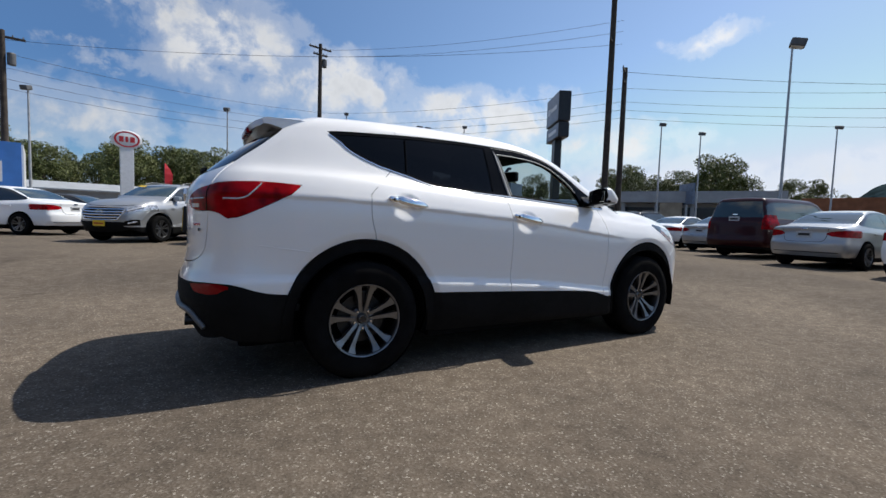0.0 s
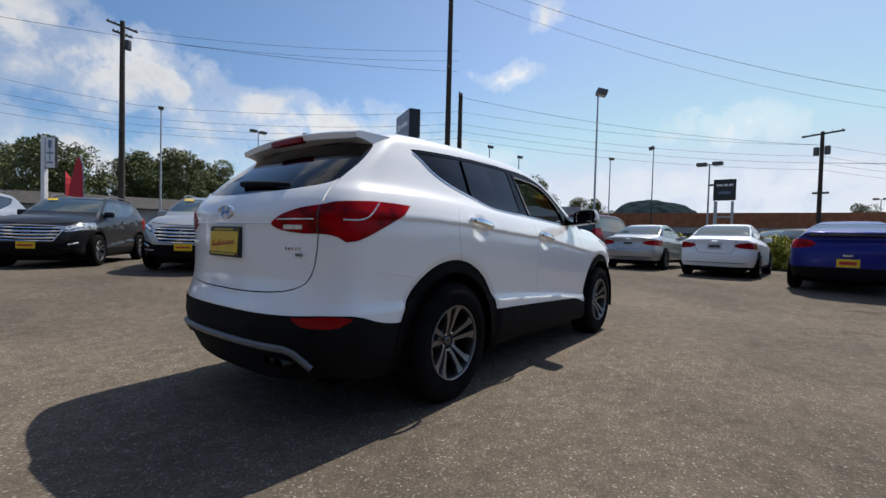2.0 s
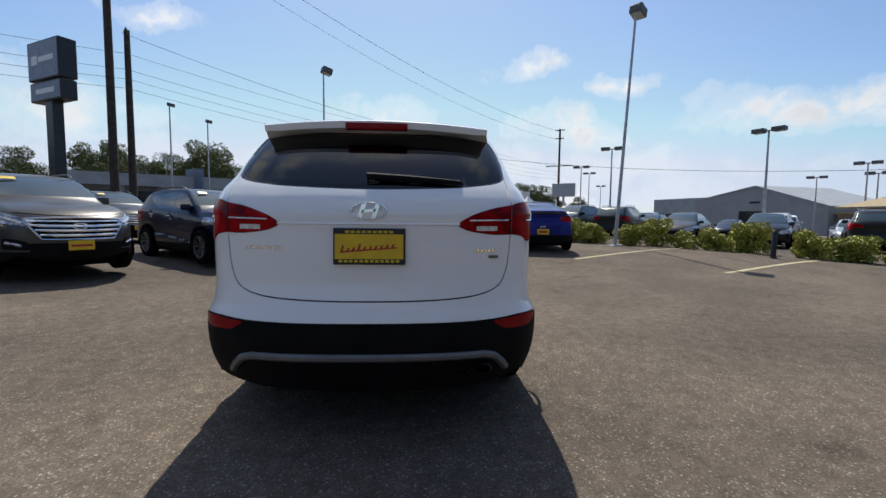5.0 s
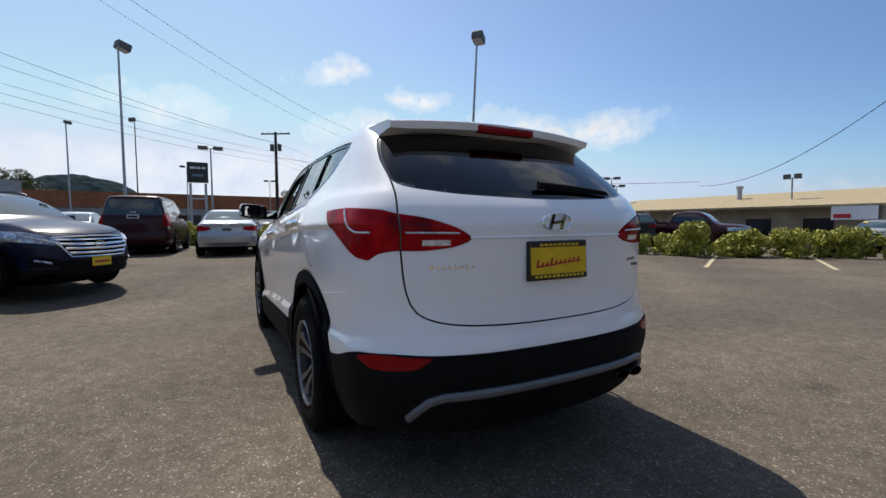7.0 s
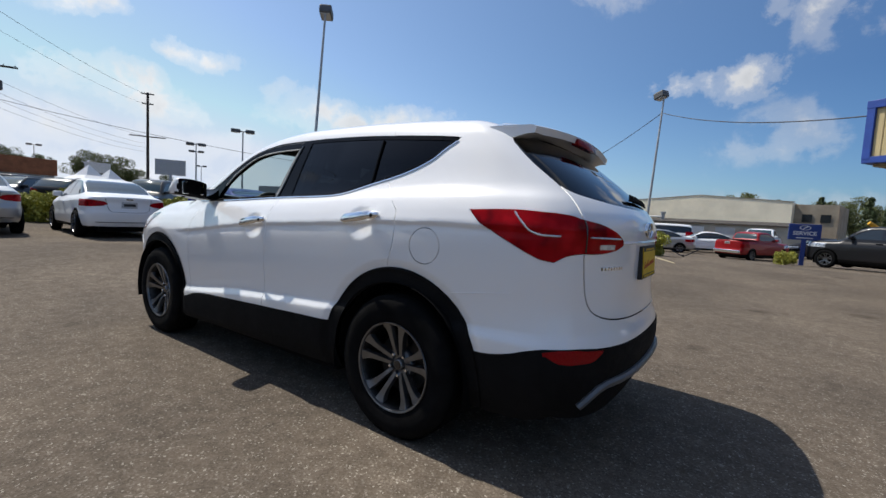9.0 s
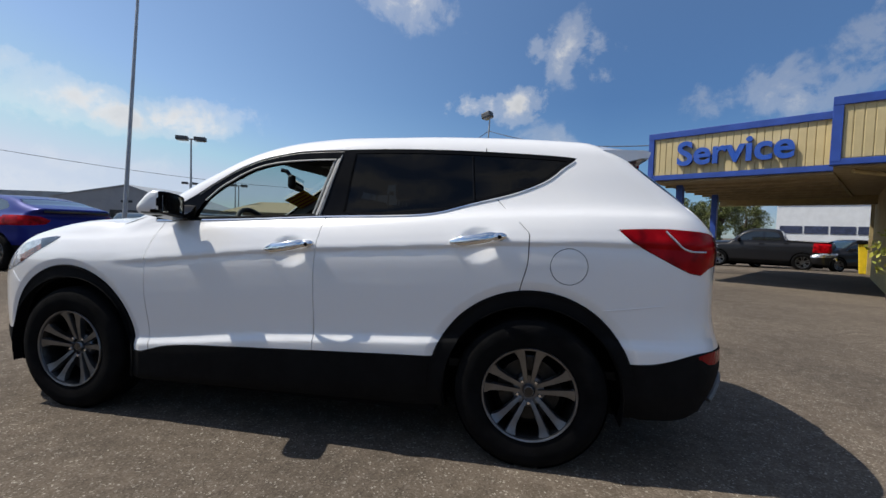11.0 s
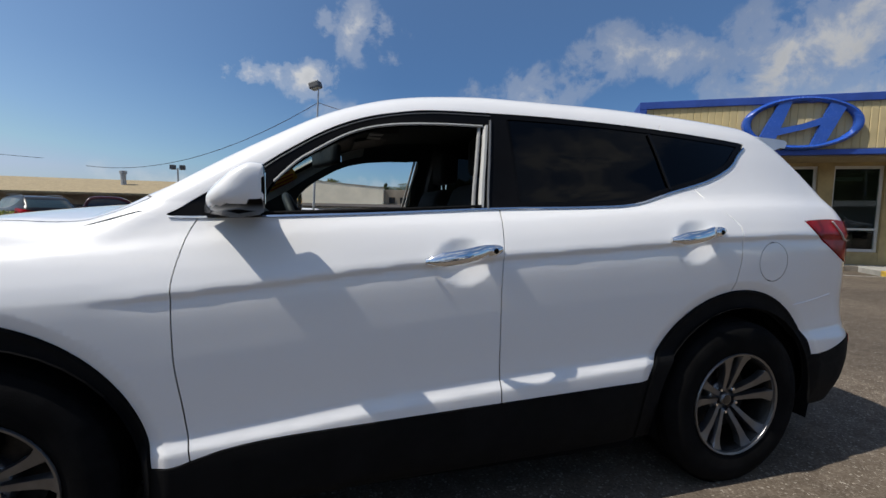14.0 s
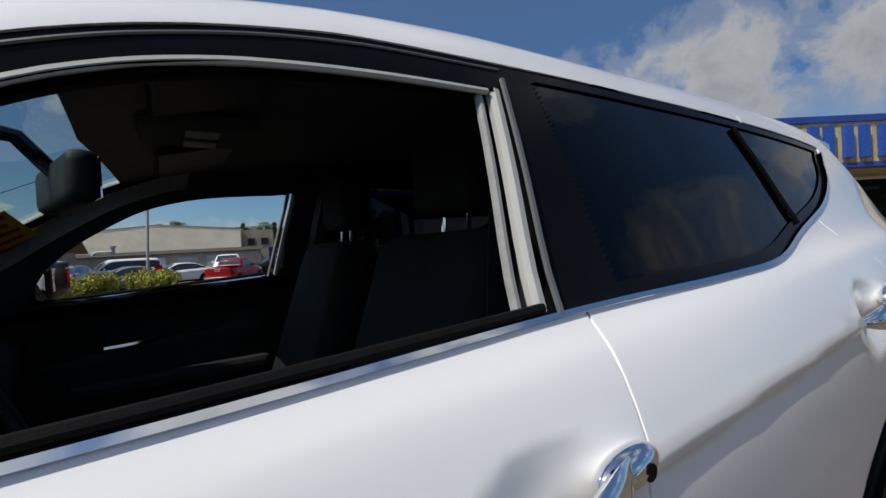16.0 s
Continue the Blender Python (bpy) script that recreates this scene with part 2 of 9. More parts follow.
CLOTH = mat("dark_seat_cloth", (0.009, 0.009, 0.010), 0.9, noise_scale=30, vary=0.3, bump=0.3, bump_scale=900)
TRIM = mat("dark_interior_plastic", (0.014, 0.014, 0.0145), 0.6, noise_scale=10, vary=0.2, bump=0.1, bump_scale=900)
HEADLINER = mat("grey_headliner", (0.075, 0.075, 0.072), 0.95, noise_scale=60, vary=0.1)
LIGHTTRIM = mat("grey_pillar_plastic", (0.42, 0.42, 0.40), 0.6, noise_scale=8, vary=0.06)
MIRROR = mat("mirror_glass", (0.9, 0.9, 0.9), 0.02, 1.0)
HEADLAMP_IN = mat("smoked_headlamp_lens", (0.045, 0.055, 0.07), 0.12, 0.2, coat=1.0, noise_scale=18, vary=0.7)
AMBER_LENS = mat("brown_amber_lens", (0.20, 0.085, 0.065), 0.15, coat=1.0, noise_scale=30, vary=0.5)
PILLAR_GREY = mat("grey_pillar_cloth", (0.30, 0.30, 0.29), 0.8, noise_scale=40, vary=0.1)
PLATE_GREY = mat("plain_plate", (0.45, 0.46, 0.47), 0.5, noise_scale=30, vary=0.2)

# ---- mesh helpers ----


def link_mesh(name, V, F, material, parent=None, label="", N=None, smooth=True):
    """One mesh object from arrays of vertices and faces, under a thing or a part."""
    me = bpy.data.meshes.new(name)
    me.from_pydata(np.asarray(V, float).tolist(), [], [tuple(int(i) for i in f) for f in F])
    for m in material if isinstance(material, (list, tuple)) else (material,):
        me.materials.append(m)
    me.polygons.foreach_set("use_smooth", [smooth] * len(me.polygons))
    if N is not None:
        me.normals_split_custom_set_from_vertices(np.asarray(N, float).tolist())
    ob = new(name, me)
    ob.parent = parent
    return tagged(ob, label)


def part(name, bm, material, parent, label="", smooth=False, sharp=40):
    """Links a bmesh as one mesh object under a thing or a part."""
    bmesh.ops.recalc_face_normals(bm, faces=bm.faces)
    for f in bm.faces:
        f.smooth = smooth
    if smooth:
        for e in bm.edges:
            e.smooth = len(e.link_faces) == 2 and e.calc_face_angle(0) < radians(sharp)
    me = bpy.data.meshes.new(name)
    bm.to_mesh(me)
    bm.free()
    me.materials.append(material)
    ob = new(name, me)
    ob.parent = parent
    return tagged(ob, label)


def base(name, m=None, label="", category="", group="", kind=""):
    ob = new(name)
    ob.empty_display_size = 0.2
    if m is not None:
        ob.matrix_basis = m
    return tagged(ob, label, category, group, kind)


def box(bm, x0, x1, y0, y1, z0, z1, bevel=0.0, m=None, seg=2):
    vs = bmesh.ops.create_cube(bm, size=1.0)["verts"]
    for v in vs:
        v.co = Vector((x0 + (v.co.x + 0.5) * (x1 - x0), y0 + (v.co.y + 0.5) * (y1 - y0), z0 + (v.co.z + 0.5) * (z1 - z0)))
    if bevel > 0:
        es = list({e for v in vs for e in v.link_edges})
        r = bmesh.ops.bevel(bm, geom=es, offset=bevel, segments=seg, profile=0.6, affect="EDGES")
        vs = list({v for f in r["faces"] for v in f.verts} | {v for v in vs if v.is_valid})
    if m is not None:
        bmesh.ops.transform(bm, matrix=m, verts=[v for v in vs if v.is_valid])
    return bm


def tube(bm, pts, r, n=8, cap=True, r1=None):
    """A round bar along a polyline, tapering from r to r1."""
    pts = [Vector(p) for p in pts]
    rings, up = [], None
    for i, p in enumerate(pts):
        d = (pts[min(i + 1, len(pts) - 1)] - pts[max(i - 1, 0)]).normalized()
        if up is None or abs(up.dot(d)) > 0.98:
            up = Vector((0, 0, 1)) if abs(d.z) < 0.9 else Vector((1, 0, 0))
        a = d.cross(up).normalized()
        b = a.cross(d).normalized()
        up = b
        k = r if r1 is None else r + (r1 - r) * i / max(1, len(pts) - 1)
        rings.append([bm.verts.new(p + k * (math.cos(2 * math.pi * j / n) * a + math.sin(2 * math.pi * j / n) * b)) for j in range(n)])
    for q, w in zip(rings, rings[1:]):
        for j in range(n):
            bm.faces.new((q[j], q[(j + 1) % n], w[(j + 1) % n], w[j]))
    if cap:
        bm.faces.new(rings[0][::-1])
        bm.faces.new(rings[-1])
    return bm


def lathe(bm, profile, n=32, axis="y"):
    """Turns (radius, height) pairs about an axis."""
    rings = []
    for r, h in profile:
        ring = []
        for j in range(n):
            c, s = r * math.cos(2 * math.pi * j / n), r * math.sin(2 * math.pi * j / n)
            ring.append(bm.verts.new((c, h, s) if axis == "y" else (c, s, h)))
        rings.append(ring)
    for q, w in zip(rings, rings[1:]):
        for j in range(n):
            bm.faces.new((q[j], q[(j + 1) % n], w[(j + 1) % n], w[j]))
    return bm


def prism(bm, poly, y0, y1, plane="xz"):
    """A flat polygon drawn out between two heights of the third axis."""
    def at(a, b, h):
        return {"xz": (a, h, b), "yz": (h, a, b), "xy": (a, b, h)}[plane]
    lo = [bm.verts.new(at(a, b, y0)) for a, b in poly]
    hi = [bm.verts.new(at(a, b, y1)) for a, b in poly]
    bm.faces.new(lo)
    bm.faces.new(hi[::-1])
    for i in range(len(poly)):
        j = (i + 1) % len(poly)
        bm.faces.new((lo[i], hi[i], hi[j], lo[j]))
    return bm


def text_mesh(name, words, size, depth, material, parent, m, label="", bold=0.0, align="CENTER"):
    """Raised letters in the built-in font, as a mesh."""
    cu = bpy.data.curves.new(name, "FONT")
    cu.body, cu.size, cu.extrude, cu.offset, cu.align_x, cu.align_y = words, size, depth, bold, align, "CENTER"
    tmp = bpy.data.objects.new(name + "_text", cu)
    scene.collection.objects.link(tmp)
    me = bpy.data.meshes.new_from_object(tmp.evaluated_get(bpy.context.evaluated_depsgraph_get()))
    bpy.data.objects.remove(tmp)
    bpy.data.curves.remove(cu)
    me.name = name
    me.materials.clear()
    me.materials.append(material)
    ob = new(name, me)
    ob.parent, ob.matrix_basis = parent, m
    return tagged(ob, label)

# ---- car bodies: a smooth solid whose skin is cut into panels ----


def spline(knots, n=240):
    """A smooth function through (at, value) knots."""
    k = np.array(sorted(knots), float)
    x, y = k[:, 0], k[:, 1]
    d = np.diff(y) / np.diff(x)
    m = np.r_[d[0], np.where(d[1:] * d[:-1] > 0, 2 * d[1:] * d[:-1] / (d[1:] + d[:-1] + 1e-12), 0), d[-1]]
    xs = np.linspace(x[0], x[-1], n)
    i = np.clip(np.searchsorted(x, xs) - 1, 0, len(x) - 2)
    h = x[i + 1] - x[i]
    t = (xs - x[i]) / h
    ys = (2 * t**3 - 3 * t**2 + 1) * y[i] + (t**3 - 2 * t**2 + t) * h * m[i] + (-2 * t**3 + 3 * t**2) * y[i + 1] + (t**3 - t**2) * h * m[i + 1]
    return lambda v: np.interp(v, xs, ys)


def smax(a, b, k):
    h = np.maximum(k - np.abs(a - b), 0) / k
    return np.maximum(a, b) + h * h * k * 0.25


def rounded(poly, n=6):
    """A closed polygon run through by a Catmull-Rom curve."""
    p = np.array(poly, float)
    out = []
    for i in range(len(p)):
        a, b, c, d = p[i - 1], p[i], p[(i + 1) % len(p)], p[(i + 2) % len(p)]
        for t in np.arange(n) / n:
            out.append(0.5 * (2 * b + (c - a) * t + (2 * a - 5 * b + 4 * c - d) * t * t + (3 * b - a - 3 * c + d) * t**3))
    return np.array(out)


def poly_dist(poly):
    """The signed distance to a polygon, negative inside."""
    p = np.array(poly, float)
    q = np.roll(p, -1, 0)

    def dist(u, v):
        u, v = np.asarray(u, float), np.asarray(v, float)
        best, inside = np.full(u.shape, 1e9), np.zeros(u.shape, bool)
        for (ax, ay), (bx, by) in zip(p, q):
            ex, ey = bx - ax, by - ay
            t = np.clip(((u - ax) * ex + (v - ay) * ey) / (ex * ex + ey * ey + 1e-12), 0, 1)
            best = np.minimum(best, np.hypot(u - ax - t * ex, v - ay - t * ey))
            hit = (ay > v) != (by > v)
            with np.errstate(divide="ignore", invalid="ignore"):
                cross = ax + (v - ay) / np.where(by == ay, 1e-12, by - ay) * ex
            inside ^= hit & (u < cross)
        return np.where(inside, -best, best)

    return dist


class Shell:
    """The left half of a car body, as a triangle mesh on the zero surface of a function f(points)."""

    def __init__(self, f, x0, x1, w, z0, z1, sx0, sx1, sz, cell):
        self.f = f
        nx, ny, nz = (max(3, int(round(s / cell))) for s in (x1 - x0, w, z1 - z0))
        X, Y, Z = np.linspace(x0, x1, nx + 1), np.linspace(0, w, ny + 1), np.linspace(z0, z1, nz + 1)
        B, quads = [], []

        def patch(grid):
            a, b = grid.shape[:2]
            s = sum(len(g) for g in B)
            B.append(grid.reshape(-1, 3))
            ids = s + np.arange(a * b).reshape(a, b)
            quads.append(np.stack([ids[:-1, :-1], ids[1:, :-1], ids[1:, 1:], ids[:-1, 1:]], -1).reshape(-1, 4))

        gx, gz = np.meshgrid(X, Z, indexing="ij")
        patch(np.stack([gx, np.full_like(gx, w), gz], -1)[::-1])
        gx, gy = np.meshgrid(X, Y, indexing="ij")
        patch(np.stack([gx, gy, np.full_like(gx, z1)], -1))
        gy, gz = np.meshgrid(Y, Z, indexing="ij")
        patch(np.stack([np.full_like(gy, x0), gy, gz], -1)[::-1])
        patch(np.stack([np.full_like(gy, x1), gy, gz], -1))
        B, Q = np.concatenate(B), np.concatenate(quads)
        S = np.stack([np.clip(B[:, 0], sx0, sx1), np.zeros(len(B)), np.full(len(B), sz)], -1)
        lo, hi = np.zeros(len(B)), np.full(len(B), 1.15)
        for _ in range(34):
            mid = (lo + hi) / 2
            ins = f(S + (B - S) * mid[:, None]) < 0
            lo, hi = np.where(ins, mid, lo), np.where(ins, hi, mid)
        P = S + (B - S) * lo[:, None]
        P[B[:, 1] < 1e-9, 1] = 0.0
        key, first, inv = np.unique(np.round(P / 2e-5).astype(np.int64), axis=0, return_index=True, return_inverse=True)
        self.V, Q = P[first], inv.reshape(-1)[Q]
        T = np.concatenate([Q[:, [0, 1, 2]], Q[:, [0, 2, 3]]])
        T = T[(T[:, 0] != T[:, 1]) & (T[:, 1] != T[:, 2]) & (T[:, 0] != T[:, 2])]
        n = np.cross(self.V[T[:, 1]] - self.V[T[:, 0]], self.V[T[:, 2]] - self.V[T[:, 0]])
        flip = (n * self.normal(self.V[T].mean(1))).sum(-1) < 0
        T[flip] = T[flip][:, ::-1]
        self.F = T

    def normal(self, P):
        e = 0.002
        g = np.stack([self.f(P + e * d) - self.f(P - e * d) for d in np.eye(3)], -1)
        return g / (np.linalg.norm(g, axis=-1, keepdims=True) + 1e-12)

    def split(self, field):
        """Cuts the triangles along the line where field(points) is zero."""
        V, F = self.V, self.F
        d = field(V)
        d = np.where(np.abs(d) < 1e-5, 0.0, d)
        s = np.sign(d)[F]
        cut = (s.max(1) > 0) & (s.min(1) < 0)
        if not cut.any():
            return
        keep, C = F[~cut], F[cut]
        newV, made, out = [], {}, []
        n0 = len(V)

        def edge(a, b):
            k = (a, b) if a < b else (b, a)
            if k not in made:
                t = d[a] / (d[a] - d[b])
                made[k] = n0 + len(newV)
                newV.append(V[a] + t * (V[b] - V[a]))
            return made[k]

        for tri in C.tolist():
            ds = [d[i] for i in tri]
            zero = [i for i in range(3) if ds[i] == 0]
            if zero:
                i = zero[0]
                a, b, c = tri[i], tri[(i + 1) % 3], tri[(i + 2) % 3]
                m = edge(b, c)
                out += [(a, b, m), (a, m, c)]
            else:
                i = next(i for i in range(3) if (ds[i] > 0) != (ds[(i + 1) % 3] > 0) and (ds[i] > 0) != (ds[(i + 2) % 3] > 0))
                a, b, c = tri[i], tri[(i + 1) % 3], tri[(i + 2) % 3]
                m, k = edge(a, b), edge(a, c)
                out += [(a, m, k), (m, b, c), (m, c, k)]
        self.V = np.concatenate([V, np.array(newV)])
        self.F = np.concatenate([keep, np.array(out)])

    def settle(self):
        """Brings points that cuts have laid on chords back to the surface."""
        for _ in range(4):
            e = 0.001
            g = np.stack([self.f(self.V + e * d) - self.f(self.V - e * d) for d in np.eye(3)], -1) / (2 * e)
            step = self.f(self.V)[:, None] * g / ((g * g).sum(-1, keepdims=True) + 1e-9)
            n = np.linalg.norm(step, axis=-1, keepdims=True)
            step = step * np.minimum(1, 0.006 / (n + 1e-12))
            step[self.V[:, 1] < 1e-6, 1] = 0
            self.V = self.V - step

    def mids(self):
        return self.V[self.F].mean(1)

    def panel(self, mask, side=1, offset=0.0, rim=0.012, both=False):
        """Vertices, faces and normals of the marked triangles, with an edge turned inwards; mirrored for side -1, or both halves."""
        F = self.F[mask]
        ids, inv = np.unique(F, return_inverse=True)
        F = inv.reshape(-1, 3)
        V0 = self.V[ids]
        N = self.normal(V0)
        mid = V0[:, 1] < 1e-6
        N[mid, 1] = 0
        V = V0 + offset * N
        V[mid, 1] = 0
        faces = [tuple(f) for f in F.tolist()]
        if rim > 0:
            E = np.concatenate([F[:, [0, 1]], F[:, [1, 2]], F[:, [2, 0]]])
            key = np.sort(E, 1)
            _, idx, cnt = np.unique(key, axis=0, return_index=True, return_counts=True)
            rimE = E[idx[cnt == 1]]
            rimE = rimE[~(mid[rimE[:, 0]] & mid[rimE[:, 1]])]
            used, back = np.unique(rimE, return_inverse=True)
            back = back.reshape(-1, 2)
            k = len(V)
            V = np.concatenate([V, V[used], V[used] - rim * N[used]])
            # the edge gets normals of its own
            cen = V0.mean(0)
            out = V0[used] - cen
            out -= (out * N[used]).sum(-1, keepdims=True) * N[used]
            out /= np.linalg.norm(out, axis=-1, keepdims=True) + 1e-9
            soft = out + 0.35 * N[used]
            soft /= np.linalg.norm(soft, axis=-1, keepdims=True) + 1e-9
            N = np.concatenate([N, soft, out])
            u = len(used)
            for (a, b), (p, q) in zip(rimE.tolist(), back.tolist()):
                faces.append((k + q, k + p, k + u + p, k + u + q))
        if side < 0:
            V, N = V * (1, -1, 1), N * (1, -1, 1)
            faces = [f[::-1] for f in faces]
        if both:
            n = len(V)
            V, N = np.concatenate([V, V * (1, -1, 1)]), np.concatenate([N, N * (1, -1, 1)])
            faces = faces + [tuple(n + i for i in f[::-1]) for f in faces]
        return V, faces, N

    def side_y(self, x, z):
        """The half width of the body at (x, z)."""
        x, z = np.broadcast_arrays(np.asarray(x, float), np.asarray(z, float))
        lo, hi = np.zeros(x.shape), np.full(x.shape, 1.3)
        for _ in range(30):
            m = (lo + hi) / 2
            ins = self.f(np.stack([x, m, z], -1).reshape(-1, 3)).reshape(x.shape) < 0
            lo, hi = np.where(ins, m, lo), np.where(ins, hi, m)
        return lo

    def end_x(self, y, z, way=-1):
        """Where the body ends towards the rear (-1) or the front (1) at (y, z)."""
        lo, hi = 0.0, 3.5
        for _ in range(34):
            m = (lo + hi) / 2
            if self.f(np.array([[way * m, y, z]]))[0] < 0:
                lo = m
            else:
                hi = m
        return way * lo


def hub_r(P):
    return np.where(P[:, 0] > 0, np.hypot(P[:, 0] - 1.345, P[:, 2] - HUB_Z), np.hypot(P[:, 0] + 1.35, P[:, 2] - HUB_Z))


def edge_r(P):
    a = np.arctan2(P[:, 2] - HUB_Z, np.abs(P[:, 0]) - 1.35)
    return np.where(P[:, 0] > 0, 0.497 + 0.040 * np.cos(a) + 0.012 * np.cos(a) * (np.cos(a) < 0), 0.503 - 0.016 * np.cos(a) ** 2 * (np.cos(a) > 0))


def body_function(p):
    """f(points) for a car: side, top, tail, nose and belly met by rounded edges."""
    top, tail, nose, prof = spline(p["top"]), spline(p["tail"]), spline(p["nose"]), spline(p["prof"])
    taper, high, crown = spline(p["taper"]), spline(p["rise"]), spline(p["crown"])
    low, wing = spline(p.get("rise_low", p["rise"])), spline(p.get("prof_wing", p["prof"]))
    (t2, t4), (n2, n4), belly = p["tail_bow"], p["nose_bow"], p["belly"]

    def f(P):
        x, y, z = P[:, 0], np.abs(P[:, 1]), P[:, 2]
        lift = low(x)
        k = np.clip((z - 1.02) / 0.16, 0, 1)
        up_k = np.clip((z - 1.2) / 0.35, 0, 1) * p.get("square", 0.0)
        hi_x = high(x)
        hi_x = hi_x + np.maximum(0.03 - hi_x, 0) * up_k
        level = z - lift - (hi_x - lift) * k * k * (3 - 2 * k)
        half = prof(level)
        if "prof_wing" in p:
            # the crease under the handles dies away on the front wing
            w = np.clip((x - 0.84) / 0.26, 0, 1)
            half = half + (wing(level) - half) * w * w * (3 - 2 * w)
        side = y - half * taper(x)
        if "low_flare" in p:
            a, c = np.clip((-1.65 - x) / 0.5, 0, 1), np.clip((0.82 - z) / 0.26, 0, 1)
            side = side - p["low_flare"] * a * a * (3 - 2 * a) * c * c * (3 - 2 * c)
            # chamfered lip round the wheel arches
            side = side + 0.30 * np.clip(0.042 - hub_r(P) + edge_r(P), 0, 0.06) * (z < 1.0)
        for cx, cz, a, c, depth in p.get("cups", ()):
            r = np.minimum(((x - cx) / a) ** 2 + ((z - cz) / c) ** 2, 1)
            side = side + depth * (1 - r) ** 1.35 * (y > 0.5)
        up = (z - top(x) + crown(x) * y * y) * 0.88
        rear = (tail(z) + t2 * y**2 + t4 * y**4 - x) * 0.85
        front = (x - nose(z) + n2 * y**2 + n4 * y**4) * 0.9
        g = smax(side, up, p.get("round_roof", 0.11))
        g = smax(g, rear, p.get("round_tail", 0.08))
        g = smax(g, front, p.get("round_nose", 0.12))
        return smax(g, belly - z, 0.08)

    return f


def side_level(p, P):
    """Height along the side's profile, on which the creases run level."""
    low, high = spline(p["rise_low"]), spline(p["rise"])
    x, z = P[:, 0], P[:, 2]
    k = np.clip((z - 1.02) / 0.16, 0, 1)
    return z - low(x) - (high(x) - low(x)) * k * k * (3 - 2 * k)


SUV = dict(
    top=[(-2.6, 1.50), (-2.0, 1.610), (-1.7, 1.642), (-1.2, 1.678), (-0.7, 1.694), (-0.3, 1.692), (-0.08, 1.678), (0.1, 1.655), (0.25, 1.622), (0.4, 1.572),
         (0.6, 1.480), (0.8, 1.375), (0.95, 1.290), (1.04, 1.238), (1.12, 1.205), (1.3, 1.182), (1.6, 1.140), (1.9, 1.072), (2.1, 0.985), (2.3, 0.84), (2.5, 0.6)],
    tail=[(0.1, -2.20), (0.3, -2.29), (0.42, -2.345), (0.52, -2.365), (0.60, -2.36), (0.68, -2.335), (0.80, -2.318), (1.00, -2.318), (1.10, -2.322), (1.16, -2.305),
          (1.22, -2.262), (1.30, -2.180), (1.36, -2.112), (1.42, -2.038), (1.48, -1.960), (1.54, -1.880), (1.60, -1.79), (1.75, -1.52)],
    nose=[(0.1, 2.10), (0.22, 2.20), (0.40, 2.30), (0.60, 2.33), (0.75, 2.325), (0.90, 2.26), (1.05, 2.15), (1.2, 2.0), (1.8, 1.0)],
    prof=[(0.1, 0.80), (0.22, 0.860), (0.34, 0.900), (0.46, 0.9105), (0.50, 0.9115), (0.528, 0.9108), (0.540, 0.9085), (0.556, 0.8990), (0.572, 0.8915), (0.585, 0.8885), (0.62, 0.8885), (0.70, 0.8930), (0.78, 0.8972), (0.84, 0.8988),
          (0.90, 0.8988), (0.94, 0.8980), (0.97, 0.8962), (0.985, 0.8945), (1.000, 0.8922), (1.012, 0.8915), (1.022, 0.8975), (1.034, 0.896), (1.065, 0.885), (1.10, 0.870), (1.15, 0.842), (1.19, 0.806), (1.22, 0.786), (1.40, 0.704), (1.58, 0.615), (1.8, 0.50)],
    prof_wing=[(0.1, 0.80), (0.22, 0.860), (0.34, 0.900), (0.46, 0.9105), (0.50, 0.9110), (0.56, 0.9030), (0.62, 0.8950), (0.70, 0.8945), (0.78, 0.8972), (0.84, 0.8990), (0.90, 0.8998),
               (0.97, 0.8990), (1.02, 0.8960), (1.065, 0.885), (1.10, 0.870), (1.15, 0.842), (1.19, 0.806), (1.22, 0.786), (1.40, 0.704), (1.58, 0.615), (1.8, 0.50)],
    taper=[(-2.6, 0.70), (-2.35, 0.81), (-2.2, 0.872), (-2.1, 0.900), (-2.0, 0.922), (-1.75, 0.968), (-1.5, 0.990), (-1.2, 1.0), (-0.6, 1.002), (0.0, 1.0), (0.8, 0.992),
           (1.35, 0.992), (1.6, 0.972), (1.8, 0.938), (2.0, 0.88), (2.2, 0.80), (2.6, 0.66)],
    rise=[(-2.6, 0.085), (-1.7, 0.085), (-1.25, 0.070), (-0.83, 0.042), (-0.24, 0.0), (0.3, -0.025), (0.6, -0.045), (1.0, -0.085), (1.5, -0.11), (2.6, -0.16)],
    rise_low=[(-2.6, 0.085), (-1.7, 0.083), (-1.25, 0.075), (-0.96, 0.052), (-0.24, 0.005), (0.2, -0.030), (0.58, -0.074), (1.05, -0.118), (1.5, -0.14), (2.6, -0.18)],
    cups=((-0.078, 1.012, 0.112, 0.086, 0.021), (-1.083, 1.082, 0.112, 0.090, 0.021)), round_roof=0.070, square=1.0, low_flare=0.028,
    crown=[(-2.6, 0.055), (-1.5, 0.050), (0.0, 0.055), (0.3, 0.080), (0.6, 0.125), (0.95, 0.15), (1.1, 0.13), (1.4, 0.07), (2.0, 0.12), (2.6, 0.15)],
    tail_bow=(0.10, 0.32), nose_bow=(0.26, 0.36), belly=0.20)

